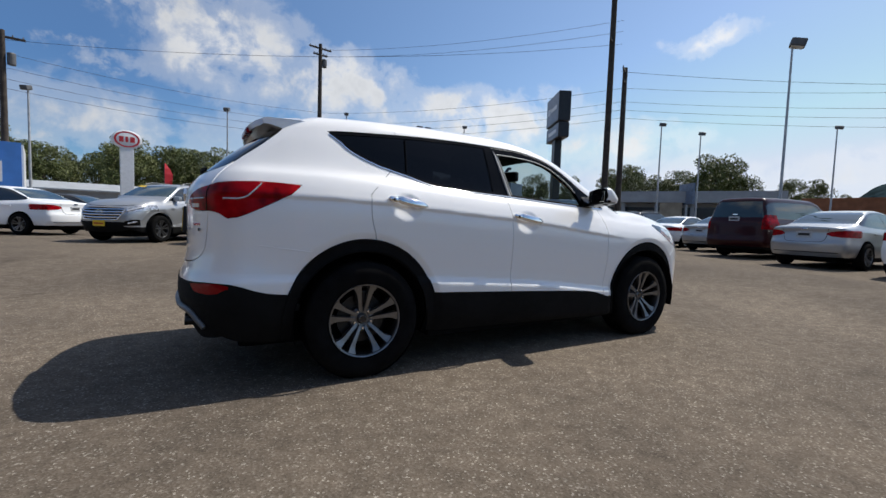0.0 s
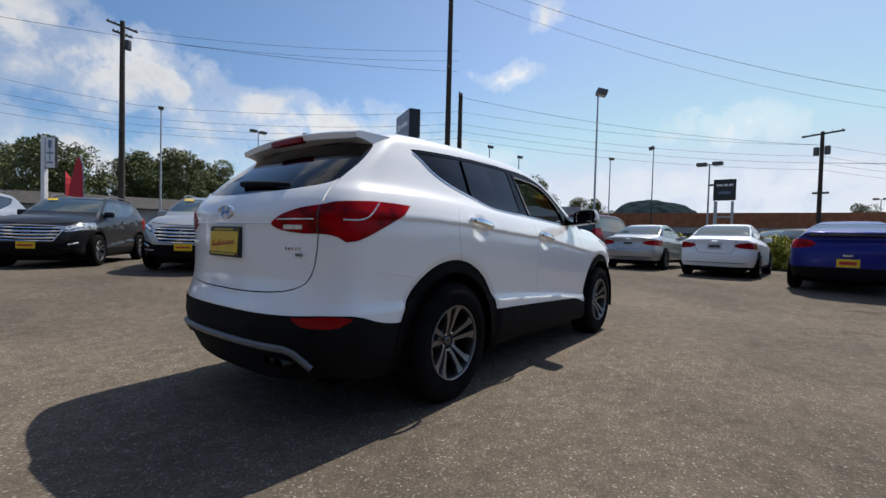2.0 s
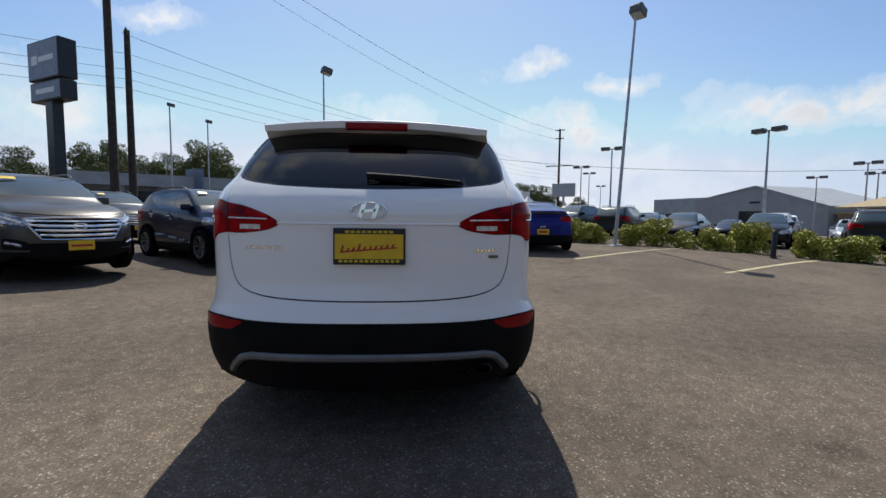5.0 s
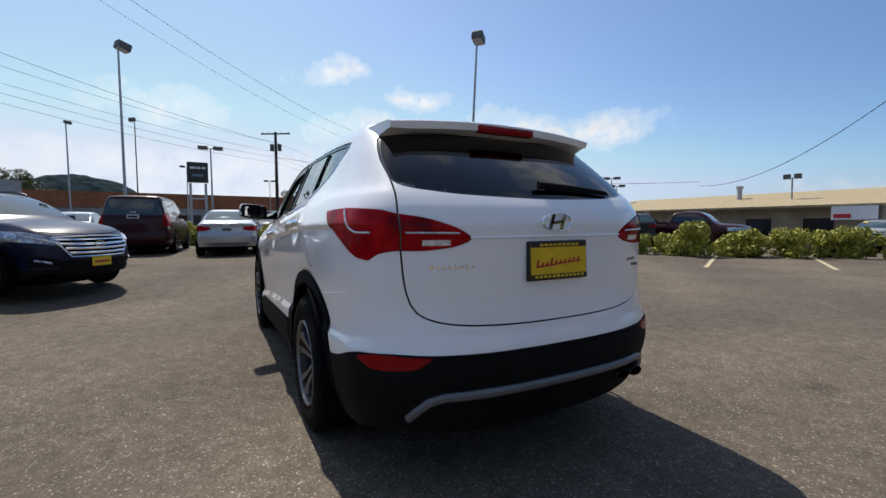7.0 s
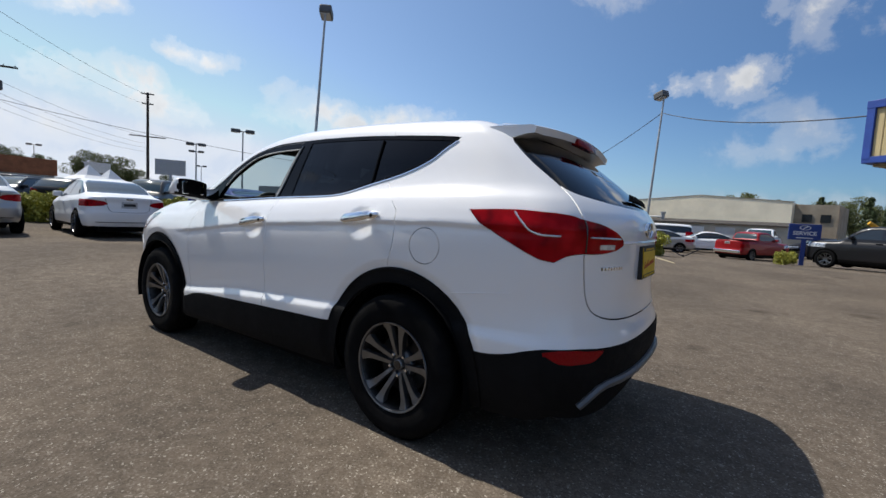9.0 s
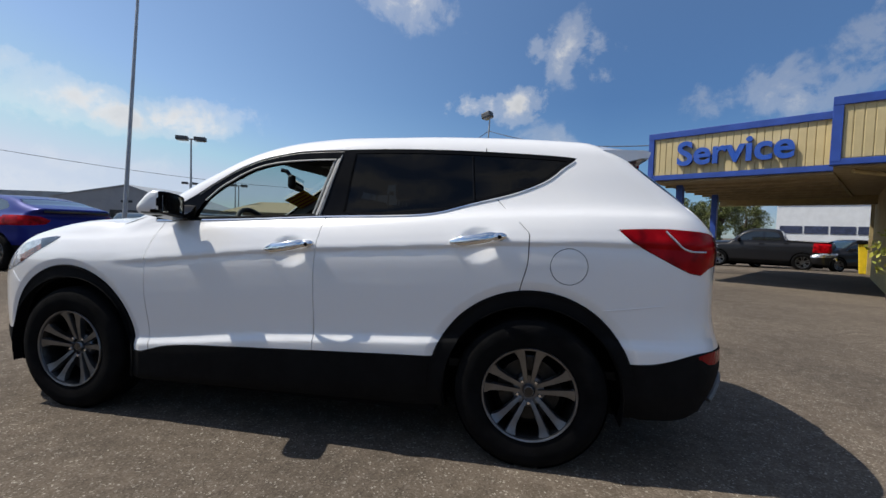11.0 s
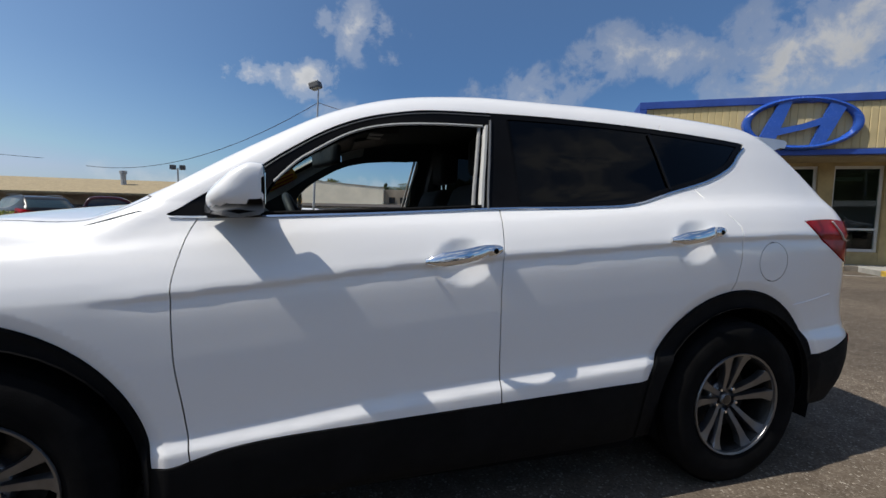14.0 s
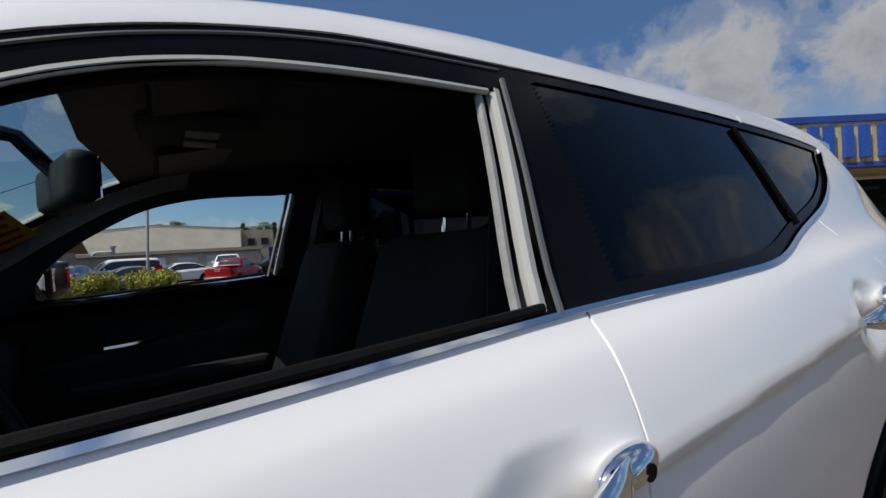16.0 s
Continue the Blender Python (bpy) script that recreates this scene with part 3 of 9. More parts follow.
HUB_F, HUB_R, HUB_Z, TYRE_R = 1.35, -1.35, 0.366, 0.368
DLO = rounded([(0.865, 1.154), (0.62, 1.158), (0.20, 1.176), (-0.24, 1.201), (-0.60, 1.213), (-0.83, 1.230), (-1.03, 1.285), (-1.25, 1.345), (-1.40, 1.412), (-1.475, 1.475),
               (-1.535, 1.522), (-1.50, 1.542), (-1.14, 1.570), (-0.84, 1.587), (-0.54, 1.594), (-0.24, 1.590), (-0.05, 1.584), (0.06, 1.573), (0.23, 1.536), (0.37, 1.480),
               (0.51, 1.394), (0.62, 1.316), (0.71, 1.264), (0.78, 1.222), (0.84, 1.178)], 4)
FRONT_OPENING = rounded([(0.575, 1.167), (0.20, 1.184), (-0.165, 1.206), (-0.20, 1.36), (-0.236, 1.528), (-0.15, 1.531), (-0.04, 1.527), (0.07, 1.519), (0.17, 1.504), (0.28, 1.473), (0.38, 1.421), (0.48, 1.355), (0.565, 1.270)], 4)
REAR_GLASS = rounded([(0.0, 1.56), (0.30, 1.556), (0.53, 1.548), (0.618, 1.525), (0.650, 1.470), (0.668, 1.400), (0.671, 1.340), (0.660, 1.286), (0.610, 1.262), (0.52, 1.246), (0.40, 1.233), (0.20, 1.224), (0.0, 1.220), (-0.3, 1.224), (-0.3, 1.556)], 4)
LAMP_SIDE = [(-1.735, 1.173), (-1.85, 1.180), (-1.96, 1.182), (-2.10, 1.174), (-2.20, 1.162), (-2.45, 1.150), (-2.45, 1.006), (-2.20, 1.010), (-2.15, 1.002), (-2.112, 0.974), (-2.06, 0.983), (-2.0, 1.010), (-1.93, 1.046), (-1.86, 1.082), (-1.79, 1.122)]
LAMP_REAR = rounded([(0.418, 1.058), (0.455, 1.086), (0.515, 1.112), (0.60, 1.138), (0.70, 1.156), (0.95, 1.215), (0.95, 0.88), (0.80, 0.955), (0.76, 0.998), (0.70, 1.013), (0.60, 1.013), (0.49, 1.026), (0.445, 1.040)], 3)
HEADLAMP = rounded([(2.08, 0.775), (1.95, 0.802), (1.86, 0.832), (1.76, 0.872), (1.65, 0.938), (1.56, 0.992), (1.525, 1.030), (1.66, 1.015), (1.82, 0.975), (1.95, 0.925), (2.06, 0.865)], 4)


def wheel_parts(parent, x, side, detail=True, r=TYRE_R, rim=0.226, w=0.118, yc=0.785, z=None):
    """Tyre, rim with paired spokes, cap, nuts and disc, under one wheel part."""
    z = HUB_Z if z is None else z
    hub = base("wheel", pose(x, side * yc, z, 0, 0, 0 if side > 0 else 180))
    hub.parent = parent
    n = 56 if detail else 24
    bm = lathe(bmesh.new(), [(rim - 0.006, -w + 0.02), (rim + 0.012, -w), (r - 0.05, -w - 0.006), (r - 0.014, -w + 0.012), (r - 0.002, -w + 0.035), (r, 0), (r - 0.002, w - 0.035),
                             (r - 0.014, w - 0.012), (r - 0.045, w + 0.004), (r - 0.075, w + 0.006), (rim + 0.018, w + 0.001), (rim + 0.002, w - 0.008), (rim - 0.008, w - 0.014)], n)
    tyre = part("tyre", bm, RUBBER, hub, "", True, 60)
    if detail:
        bm = bmesh.new()
        for k in range(4):
            y = -0.075 + 0.05 * k
            lathe(bm, [(r + 0.0025, y - 0.016), (r + 0.0035, y), (r + 0.0025, y + 0.016)], n)
        part("tread_rib", bm, RUBBER, tyre, "", True)
    bm = lathe(bmesh.new(), [(rim - 0.004, w - 0.016), (rim + 0.004, w - 0.004), (rim + 0.001, w + 0.002), (rim - 0.007, w - 0.001), (rim - 0.010, w - 0.012)], n)
    rimo = part("rim", bm, ALLOY, hub, "grey alloy rim with five paired spokes" if detail else "", True, 50)
    # barrel and brake disc are near-black: shade behind the spokes, put into colour
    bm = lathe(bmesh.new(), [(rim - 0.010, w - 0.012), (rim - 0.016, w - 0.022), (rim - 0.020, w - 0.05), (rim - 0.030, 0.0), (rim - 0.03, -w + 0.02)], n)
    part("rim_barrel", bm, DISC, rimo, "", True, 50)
    bm = bmesh.new()
    for k in range(5):
        a = 2 * math.pi * k / 5 + math.pi / 2
        for s in (-1, 1):
            # each spoke: narrow at the hub, fanning out into the rim
            edges = [(0.045, 0.005, 0.026, 0.060), (0.085, 0.009, 0.034, 0.072), (0.125, 0.0135, 0.0425, 0.083), (0.160, 0.0175, 0.0525, 0.091), (0.182, 0.0200, 0.0640, 0.096), (0.202, 0.0220, 0.0830, w - 0.014), (rim - 0.006, 0.0235, 0.0930, w - 0.007)]
            prof = [(rr, 0.5 * (a0 + a1) * s, 0.5 * (a1 - a0), yy) for rr, a0, a1, yy in edges]
            if rim != 0.226:
                prof = [(rr * rim / 0.226 if rr < rim - 0.01 else rr, off * rim / 0.226, hw * rim / 0.226, yy) for rr, off, hw, yy in prof]
            rows = []
            for rr, off, hw, yy in prof:
                row = []
                for dy, kk in ((-0.030, 1.05), (-0.008, 1.0), (0.0, 0.84)):
                    for e in (-1, 1):
                        u, v = rr, off + e * hw * kk
                        row.append(bm.verts.new((u * math.cos(a) - v * math.sin(a), yy + dy, u * math.sin(a) + v * math.cos(a))))
                rows.append(row)
            for q, t in zip(rows, rows[1:]):
                for i, j in ((0, 1), (1, 3), (3, 5), (5, 4), (4, 2), (2, 0)):
                    bm.faces.new((q[i], q[j], t[j], t[i]))
    part("spokes", bm, ALLOY, rimo, "", True, 35)
    bm = lathe(bmesh.new(), [(0.0001, 0.066), (0.024, 0.066), (0.030, 0.060), (0.032, 0.040), (0.075, 0.046), (0.085, 0.036), (0.09, -0.02)], 28)
    part("hub_cap", bm, ALLOY, rimo, "", True, 40)
    if detail:
        bm = lathe(bmesh.new(), [(0.0001, 0.0685), (0.021, 0.068), (0.023, 0.064)], 20)
        part("centre_badge", bm, BLACK_GLOSS, rimo, "black centre cap with a silver emblem", True)
        for k in range(5):
            a = 2 * math.pi * (k + 0.5) / 5 + math.pi / 2
            bm = lathe(bmesh.new(), [(0.0001, 0.066), (0.007, 0.066), (0.0095, 0.060), (0.0095, 0.040)], 6)
            bmesh.ops.translate(bm, verts=bm.verts, vec=(0.057 * math.cos(a), 0, 0.057 * math.sin(a)))
            part("lug_nut", bm, CHROME, rimo)
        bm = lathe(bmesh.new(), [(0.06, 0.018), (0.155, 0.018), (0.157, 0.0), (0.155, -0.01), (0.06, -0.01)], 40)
        part("brake_disc", bm, DISC, hub, "darkened steel brake disc", True)
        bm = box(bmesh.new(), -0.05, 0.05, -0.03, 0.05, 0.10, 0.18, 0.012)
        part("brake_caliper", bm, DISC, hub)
    # black disc closes the wheel, in place of the shade inside it
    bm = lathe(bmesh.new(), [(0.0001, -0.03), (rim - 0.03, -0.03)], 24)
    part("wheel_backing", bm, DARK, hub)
    return hub


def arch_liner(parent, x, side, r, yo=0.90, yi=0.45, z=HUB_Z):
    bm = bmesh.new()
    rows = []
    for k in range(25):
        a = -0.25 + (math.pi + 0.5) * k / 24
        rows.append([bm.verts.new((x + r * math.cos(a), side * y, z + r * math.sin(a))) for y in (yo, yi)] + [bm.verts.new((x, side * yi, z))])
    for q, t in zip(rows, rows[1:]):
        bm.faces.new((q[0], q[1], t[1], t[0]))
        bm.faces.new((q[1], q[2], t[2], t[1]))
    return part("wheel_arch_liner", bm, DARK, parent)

# ---- the white sport utility car ----
suv = base("suv_car", None, "white sport utility car with black cladding and open front windows", "car")


def hero_shell(cell):
    f = body_function(SUV)
    sh = Shell(f, -2.45, 2.45, 1.02, 0.14, 1.80, -1.25, 1.45, 0.80, cell)
    return sh


def seam_fields():
    z_black = spline([(-2.5, 0.598), (-2.37, 0.598), (-2.3, 0.603), (-2.2, 0.614), (-2.12, 0.612), (-2.05, 0.598), (-1.976, 0.573), (-1.90, 0.556), (-1.806, 0.547), (-1.6, 0.53), (-0.856, 0.516), (-0.226, 0.492),
                      (0.28, 0.469), (0.554, 0.454), (0.69, 0.436), (0.78, 0.413), (0.85, 0.395), (1.2, 0.40), (1.77, 0.435), (2.0, 0.43), (2.5, 0.42)], 500)
    seam_f = spline([(0.38, 0.788), (0.577, 0.813), (0.744, 0.833), (0.938, 0.836), (1.05, 0.818), (1.105, 0.803), (1.16, 0.775)])
    seam_b = spline([(0.40, -0.226), (0.475, -0.225), (0.884, -0.217), (1.02, -0.224), (1.18, -0.239), (1.6, -0.275)])
    seam_r = spline([(0.4, -1.24), (0.856, -1.284), (1.025, -1.321), (1.135, -1.323), (1.19, -1.279), (1.25, -1.215), (1.36, -1.11), (1.4, -1.08)])
    return z_black, seam_f, seam_b, seam_r


sh = hero_shell(0.018)
Z_BLACK, SEAM_F, SEAM_B, SEAM_R = seam_fields()
d_dlo, d_open, d_rg = poly_dist(DLO), poly_dist(FRONT_OPENING), poly_dist(REAR_GLASS)
d_ls, d_lr, d_hl = poly_dist(LAMP_SIDE), poly_dist(LAMP_REAR), poly_dist(HEADLAMP)
d_ws = poly_dist(rounded([(1.10, -0.3), (1.10, 0.0), (1.07, 0.3), (0.99, 0.55), (0.92, 0.692), (0.72, 0.664), (0.45, 0.608), (0.20, 0.545), (0.235, 0.3), (0.25, 0.0), (0.25, -0.3)], 4))
d_gate = poly_dist([(-0.3, 1.85), (0.668, 1.85), (0.668, 1.30), (0.674, 1.24), (0.688, 1.16), (0.684, 1.03), (0.676, 0.92), (0.666, 0.85), (0.650, 0.80), (0.629, 0.768), (0.600, 0.747), (0.555, 0.730), (0.50, 0.718), (0.42, 0.709), (0.30, 0.702), (0.15, 0.698), (-0.3, 0.697)])
d_hood = poly_dist([(1.135, -0.2), (1.135, 0.0), (1.10, 0.35), (1.03, 0.58), (0.93, 0.72), (1.2, 0.735), (1.6, 0.715), (1.95, 0.64), (2.10, 0.50), (2.17, 0.25), (2.19, 0.0), (2.19, -0.2)])
d_refl = poly_dist(rounded([(0.595, 0.598), (0.70, 0.606), (0.86, 0.630), (0.86, 0.535), (0.76, 0.552), (0.66, 0.556), (0.615, 0.578)], 3))
d_refs = poly_dist([(-2.10, 0.600), (-2.16, 0.612), (-2.5, 0.604), (-2.5, 0.54), (-2.24, 0.546), (-2.16, 0.560)])
G = 0.0024


FIELDS = {
    "dlo": lambda P: d_dlo(P[:, 0], P[:, 2]), "open": lambda P: d_open(P[:, 0], P[:, 2]), "dlo_in": lambda P: d_dlo(P[:, 0], P[:, 2]) + 0.022,
    "dlo_trim": lambda P: d_dlo(P[:, 0], P[:, 2]) - 0.0065,
    "rg": lambda P: np.where(P[:, 0] < -1.2, d_rg(P[:, 1], P[:, 2]), 1.0), "rg_in": lambda P: np.where(P[:, 0] < -1.2, d_rg(P[:, 1], P[:, 2]) + 0.012, 1.0),
    "lamp": lambda P: np.maximum(d_ls(P[:, 0], P[:, 2]), d_lr(P[:, 1], P[:, 2])),
    "lamp_out": lambda P: np.maximum(d_ls(P[:, 0], P[:, 2]), d_lr(P[:, 1], P[:, 2])) - 0.003,
    "hl": lambda P: np.where(P[:, 1] > 0.45, d_hl(P[:, 0], P[:, 2]), 1.0), "ws": lambda P: np.where((P[:, 0] > 0) & (P[:, 2] > 1.1), d_ws(P[:, 0], P[:, 1]), 1.0),
    "black": lambda P: P[:, 2] - Z_BLACK(P[:, 0]), "black_up": lambda P: P[:, 2] - Z_BLACK(P[:, 0]) - 0.003, "arch": lambda P: hub_r(P) - edge_r(P), "arch_up": lambda P: hub_r(P) - edge_r(P) - 0.003, "hole": lambda P: hub_r(P) - 0.425,
    "sf0": lambda P: P[:, 0] - SEAM_F(P[:, 2]) - G, "sf1": lambda P: P[:, 0] - SEAM_F(P[:, 2]) + G,
    "sb0": lambda P: P[:, 0] - SEAM_B(P[:, 2]) - G, "sb1": lambda P: P[:, 0] - SEAM_B(P[:, 2]) + G,
    "sr0": lambda P: P[:, 0] - SEAM_R(P[:, 2]) - G, "sr1": lambda P: P[:, 0] - SEAM_R(P[:, 2]) + G,
    "gate0": lambda P: np.where(P[:, 0] < -1.6, d_gate(P[:, 1], P[:, 2]) - 0.0034, 1.0), "gate1": lambda P: np.where(P[:, 0] < -1.6, d_gate(P[:, 1], P[:, 2]) + 0.0034, 1.0),
    "bump0": lambda P: np.where((P[:, 0] < -1.6), P[:, 2] - 0.791 - 0.15 * (-1.686 - P[:, 0]) - 0.0015, 1.0), "bump1": lambda P: np.where((P[:, 0] < -1.6), P[:, 2] - 0.791 - 0.15 * (-1.686 - P[:, 0]) + 0.0015, 1.0),
    "hood0": lambda P: np.where((P[:, 0] > 0.8), d_hood(P[:, 0], P[:, 1]) + G, 1.0), "hood1": lambda P: np.where((P[:, 0] > 0.8), d_hood(P[:, 0], P[:, 1]) - G, 1.0),
    "fuel0": lambda P: np.hypot(P[:, 0] + 1.511, P[:, 2] - 0.993) - 0.084, "fuel1": lambda P: np.hypot(P[:, 0] + 1.511, P[:, 2] - 0.993) - 0.0875,
    "refl": lambda P: np.maximum(d_refl(P[:, 1], P[:, 2]), d_refs(P[:, 0], P[:, 2])),
    "roof0": lambda P: P[:, 1] - 0.545 - 0.0015, "roof1": lambda P: P[:, 1] - 0.545 + 0.0015, "nosebump": lambda P: np.where(P[:, 0] > 1.6, P[:, 0] - 1.878 - 1.2 * (P[:, 2] - 0.812), 1.0),
    "hl_tip": lambda P: np.where((P[:, 1] > 0.45) & (P[:, 0] > 1.4) & (P[:, 2] > 0.7), P[:, 0] - 1.645 - 0.9 * (P[:, 2] - 0.98), 1.0),
    "hl_mid": lambda P: np.where((P[:, 1] > 0.45) & (P[:, 0] > 1.4) & (P[:, 2] > 0.7), P[:, 2] - 0.975 + 0.50 * (P[:, 0] - 1.66), 1.0),
    "hl_eye": lambda P: np.where((P[:, 1] > 0.45) & (P[:, 0] > 1.4) & (P[:, 2] > 0.7), P[:, 0] - 1.800 - 0.5 * (P[:, 2] - 0.90), 1.0),
    "grille": lambda P: np.where(P[:, 0] > 1.8, np.maximum(np.abs(P[:, 2] - 0.72) - 0.125, P[:, 1] - 0.48 - 0.5 * (P[:, 2] - 0.72)), 1.0),
}
for level in (0.528, 0.541, 0.556, 0.572, 0.60, 0.94, 0.97, 0.985, 1.000, 1.0135, 1.022, 1.034, 1.050):
    sh.split(lambda P: np.where(P[:, 1] > 0.45, side_level(SUV, P) - level, 1.0))
sh.split(lambda P: np.where((P[:, 1] > 0.45) & (P[:, 2] < 1.0), hub_r(P) - edge_r(P) - 0.042, 1.0))
sh.settle()
for field in FIELDS.values():
    sh.split(field)
C = sh.mids()
NC = sh.normal(C)
v = {k: g(C) for k, g in FIELDS.items()}
sidey = NC[:, 1] > 0.40
LABEL = np.full(len(C), "quarter_panel", dtype=object)


def mark(name, mask):
    LABEL[mask] = name


x, y, z = C.T
body_low = v["black"] < 0
mark("fender", x > 0.6)
mark("rear_door", (x < -0.2) & (v["sr1"] > 0) & (v["sb0"] < 0))
mark("front_door", (v["sb1"] > 0) & (v["sf0"] < 0))
for s, n in (("sf", 0.6), ("sb", -0.4), ("sr", -1.5)):
    mark("gap", (v[s + "0"] < 0) & (v[s + "1"] > 0) & sidey & (x < n + 0.5) & (x > n - 0.1))
mark("fuel_door", (v["fuel0"] < 0) & sidey)
mark("fuel_gap", (v["fuel0"] > 0) & (v["fuel1"] < 0) & sidey)
mark("roof", (NC[:, 2] > 0.5) & (z > 1.45) | (z > 1.605))
mark("quarter_panel", (NC[:, 1] > 0.2) & (z > 1.2) & (z < 1.6) & (x < -1.2) & (v["dlo"] > 0) & (y > 0.545) & (LABEL != "roof"))
mark("side_rail", (z > 1.15) & (y > 0.545) & (x > -1.9) & (v["dlo"] > 0) & ((NC[:, 2] > 0.35) | (x > -0.9)) & (x < 1.0) & (v["ws"] > 0) & ((LABEL == "roof") | ((x < 0.95) & (z > 1.22) & (x > -0.9))))
mark("rear_bumper", (x < -1.6) & (v["bump1"] < 0) & ((x < -1.685) | (y < 0.6)))
mark("tailgate", (x < -1.72) & (v["gate1"] < 0) & (NC[:, 0] < -0.3))
mark("gap", (x < -1.85) & (NC[:, 0] < -0.25) & (v["gate0"] < 0) & (v["gate1"] > 0) & (z < 1.36))
mark("front_bumper", (x > 1.6) & (v["nosebump"] > 0) & (z < 0.98))
mark("hood", (x > 0.85) & (v["hood0"] < 0) & (NC[:, 2] > 0.25))
mark("gap", (x > 0.85) & (v["hood0"] > 0) & (v["hood1"] < 0) & (NC[:, 2] > 0.25))
mark("grille", (v["grille"] < 0) & (NC[:, 0] > 0.4))
mark("rear_screen_edge", (v["rg"] < 0) & (NC[:, 0] < -0.04))
mark("rear_screen", (v["rg_in"] < 0) & (NC[:, 0] < -0.04))
mark("windscreen", (v["ws"] < 0) & (NC[:, 2] > 0.3))
mark("window_frame", (v["dlo"] < 0) & sidey)
mark("side_glass", (v["dlo_in"] < 0) & sidey & (x < -0.335))
mark("open_window", (v["open"] < 0) & sidey)
mark("belt_trim", (v["dlo"] > 0) & (v["dlo_trim"] < 0) & sidey & (d_dlo(x, z + 0.02) < v["dlo"] - 0.004))
mark("gap", (v["lamp_out"] < 0))
mark("tail_lamp", v["lamp"] < 0)
mark("headlamp", (v["hl"] < 0))
mark("cladding", body_low)
mark("gap", (v["black"] > 0) & (v["black_up"] < 0))
mark("cladding", (v["arch"] < 0) & (y > 0.5) & (z < 1.0))
mark("gap", (v["arch"] > 0) & (v["arch_up"] < 0) & (y > 0.5) & (v["black_up"] > 0))
mark("reflector", (v["refl"] < 0))
mark("wheel_hole", (v["hole"] < 0) & (y > 0.5))


def cut(name, material, label="", both=False, offset=0.0, rim=0.012, alias=None, parent=suv, sel=None):
    m = LABEL == name
    if sel is not None:
        m &= sel
    made = []
    for s in ((1,) if both else (1, -1)):
        V, F, N = sh.panel(m, s, offset, rim, both)
        made.append(link_mesh(alias or name, V, F, material, parent, label, N))
    return made


for n in ("front_door", "rear_door", "fender", "side_rail"):
    cut(n, WHITE)
for s in (1, -1):
    V, F, N = sh.panel(np.isin(LABEL, ["quarter_panel"] if s > 0 else ["quarter_panel", "fuel_door", "fuel_gap"]), s)
    link_mesh("quarter_panel", V, F, WHITE, suv, "", N)
cut("roof", WHITE, both=True)
cut("tailgate", WHITE, both=True)
cut("rear_bumper", WHITE, both=True)
cut("hood", WHITE, both=True)
cut("front_bumper", WHITE, both=True)
cut("grille", CHROME, "chrome grille", both=True, offset=-0.004)
V, F, N = sh.panel(LABEL == "fuel_door")
link_mesh("fuel_door", V, F, WHITE, suv, "round white fuel door", N)
cut("windscreen", CLEAR, "clear windscreen", both=True, offset=-0.004, rim=0.0)
cut("rear_screen", TINT_REAR, "dark tinted rear screen", both=True, offset=-0.003, rim=0.0)
cut("rear_screen_edge", BLACK_GLOSS, "black screen border", both=True, offset=-0.004, rim=0.004)
cut("window_frame", FRAME, "gloss black window frame", offset=-0.003, rim=0.02)
cut("side_glass", TINT, "dark tinted side glass", offset=-0.007, rim=0.0)
cut("belt_trim", CHROME, "chrome strip under the windows", offset=0.005, rim=0.008)
for s in (1, -1):
    tip, eye = v["hl_tip"] < 0, v["hl_eye"] > 0
    for nm, sel, mt, txt in (("headlamp", eye | (~tip & (v["hl_mid"] > 0)), LENS, "clear headlamp lens over bright reflectors"), ("turn_lamp", ~eye & ~tip & (v["hl_mid"] <= 0), AMBER_LENS, "brownish amber turn lamp lens"),
                             ("lamp_tip", tip & ~eye, HEADLAMP_IN, "dark smoked tip of the lamp")):
        V, F, N = sh.panel((LABEL == "headlamp") & sel, s, 0.002, 0.01)
        link_mesh(nm, V, F, mt, suv, txt, N)
for s in (1, -1):
    for sel, nm in ((sh.mids()[:, 1] > 0.686, "tail_lamp"), (sh.mids()[:, 1] <= 0.686, "tailgate_lamp")):
        V, F, N = sh.panel((LABEL == "tail_lamp") & sel, s, 0.005, 0.02)
        link_mesh(nm, V, F, RED, suv, "red tail lamp lens", N)
cut("reflector", RED_DARK, "red bumper reflector", offset=0.006)
low = LABEL == "cladding"
arch = low & (v["arch"] < 0) & (y > 0.5)
for nm, sel in (("front_arch_moulding", arch & (x > 0)), ("rear_arch_moulding", arch & (x < 0)), ("rocker_cladding", low & ~arch & (np.abs(x) < 1.35))):
    for s in (1, -1):
        V, F, N = sh.panel(sel, s, 0.012 if "arch" in nm else 0.004, 0.03)
        link_mesh(nm, V, F, CLAD, suv, "black grained plastic cladding", N)
for nm, sel in (("rear_lower_bumper", low & ~arch & (x <= -1.35)), ("front_lower_bumper", low & ~arch & (x >= 1.35))):
    V, F, N = sh.panel(sel, 1, 0.004, 0.02, True)
    link_mesh(nm, V, F, CLAD, suv, "black grained plastic bumper", N)
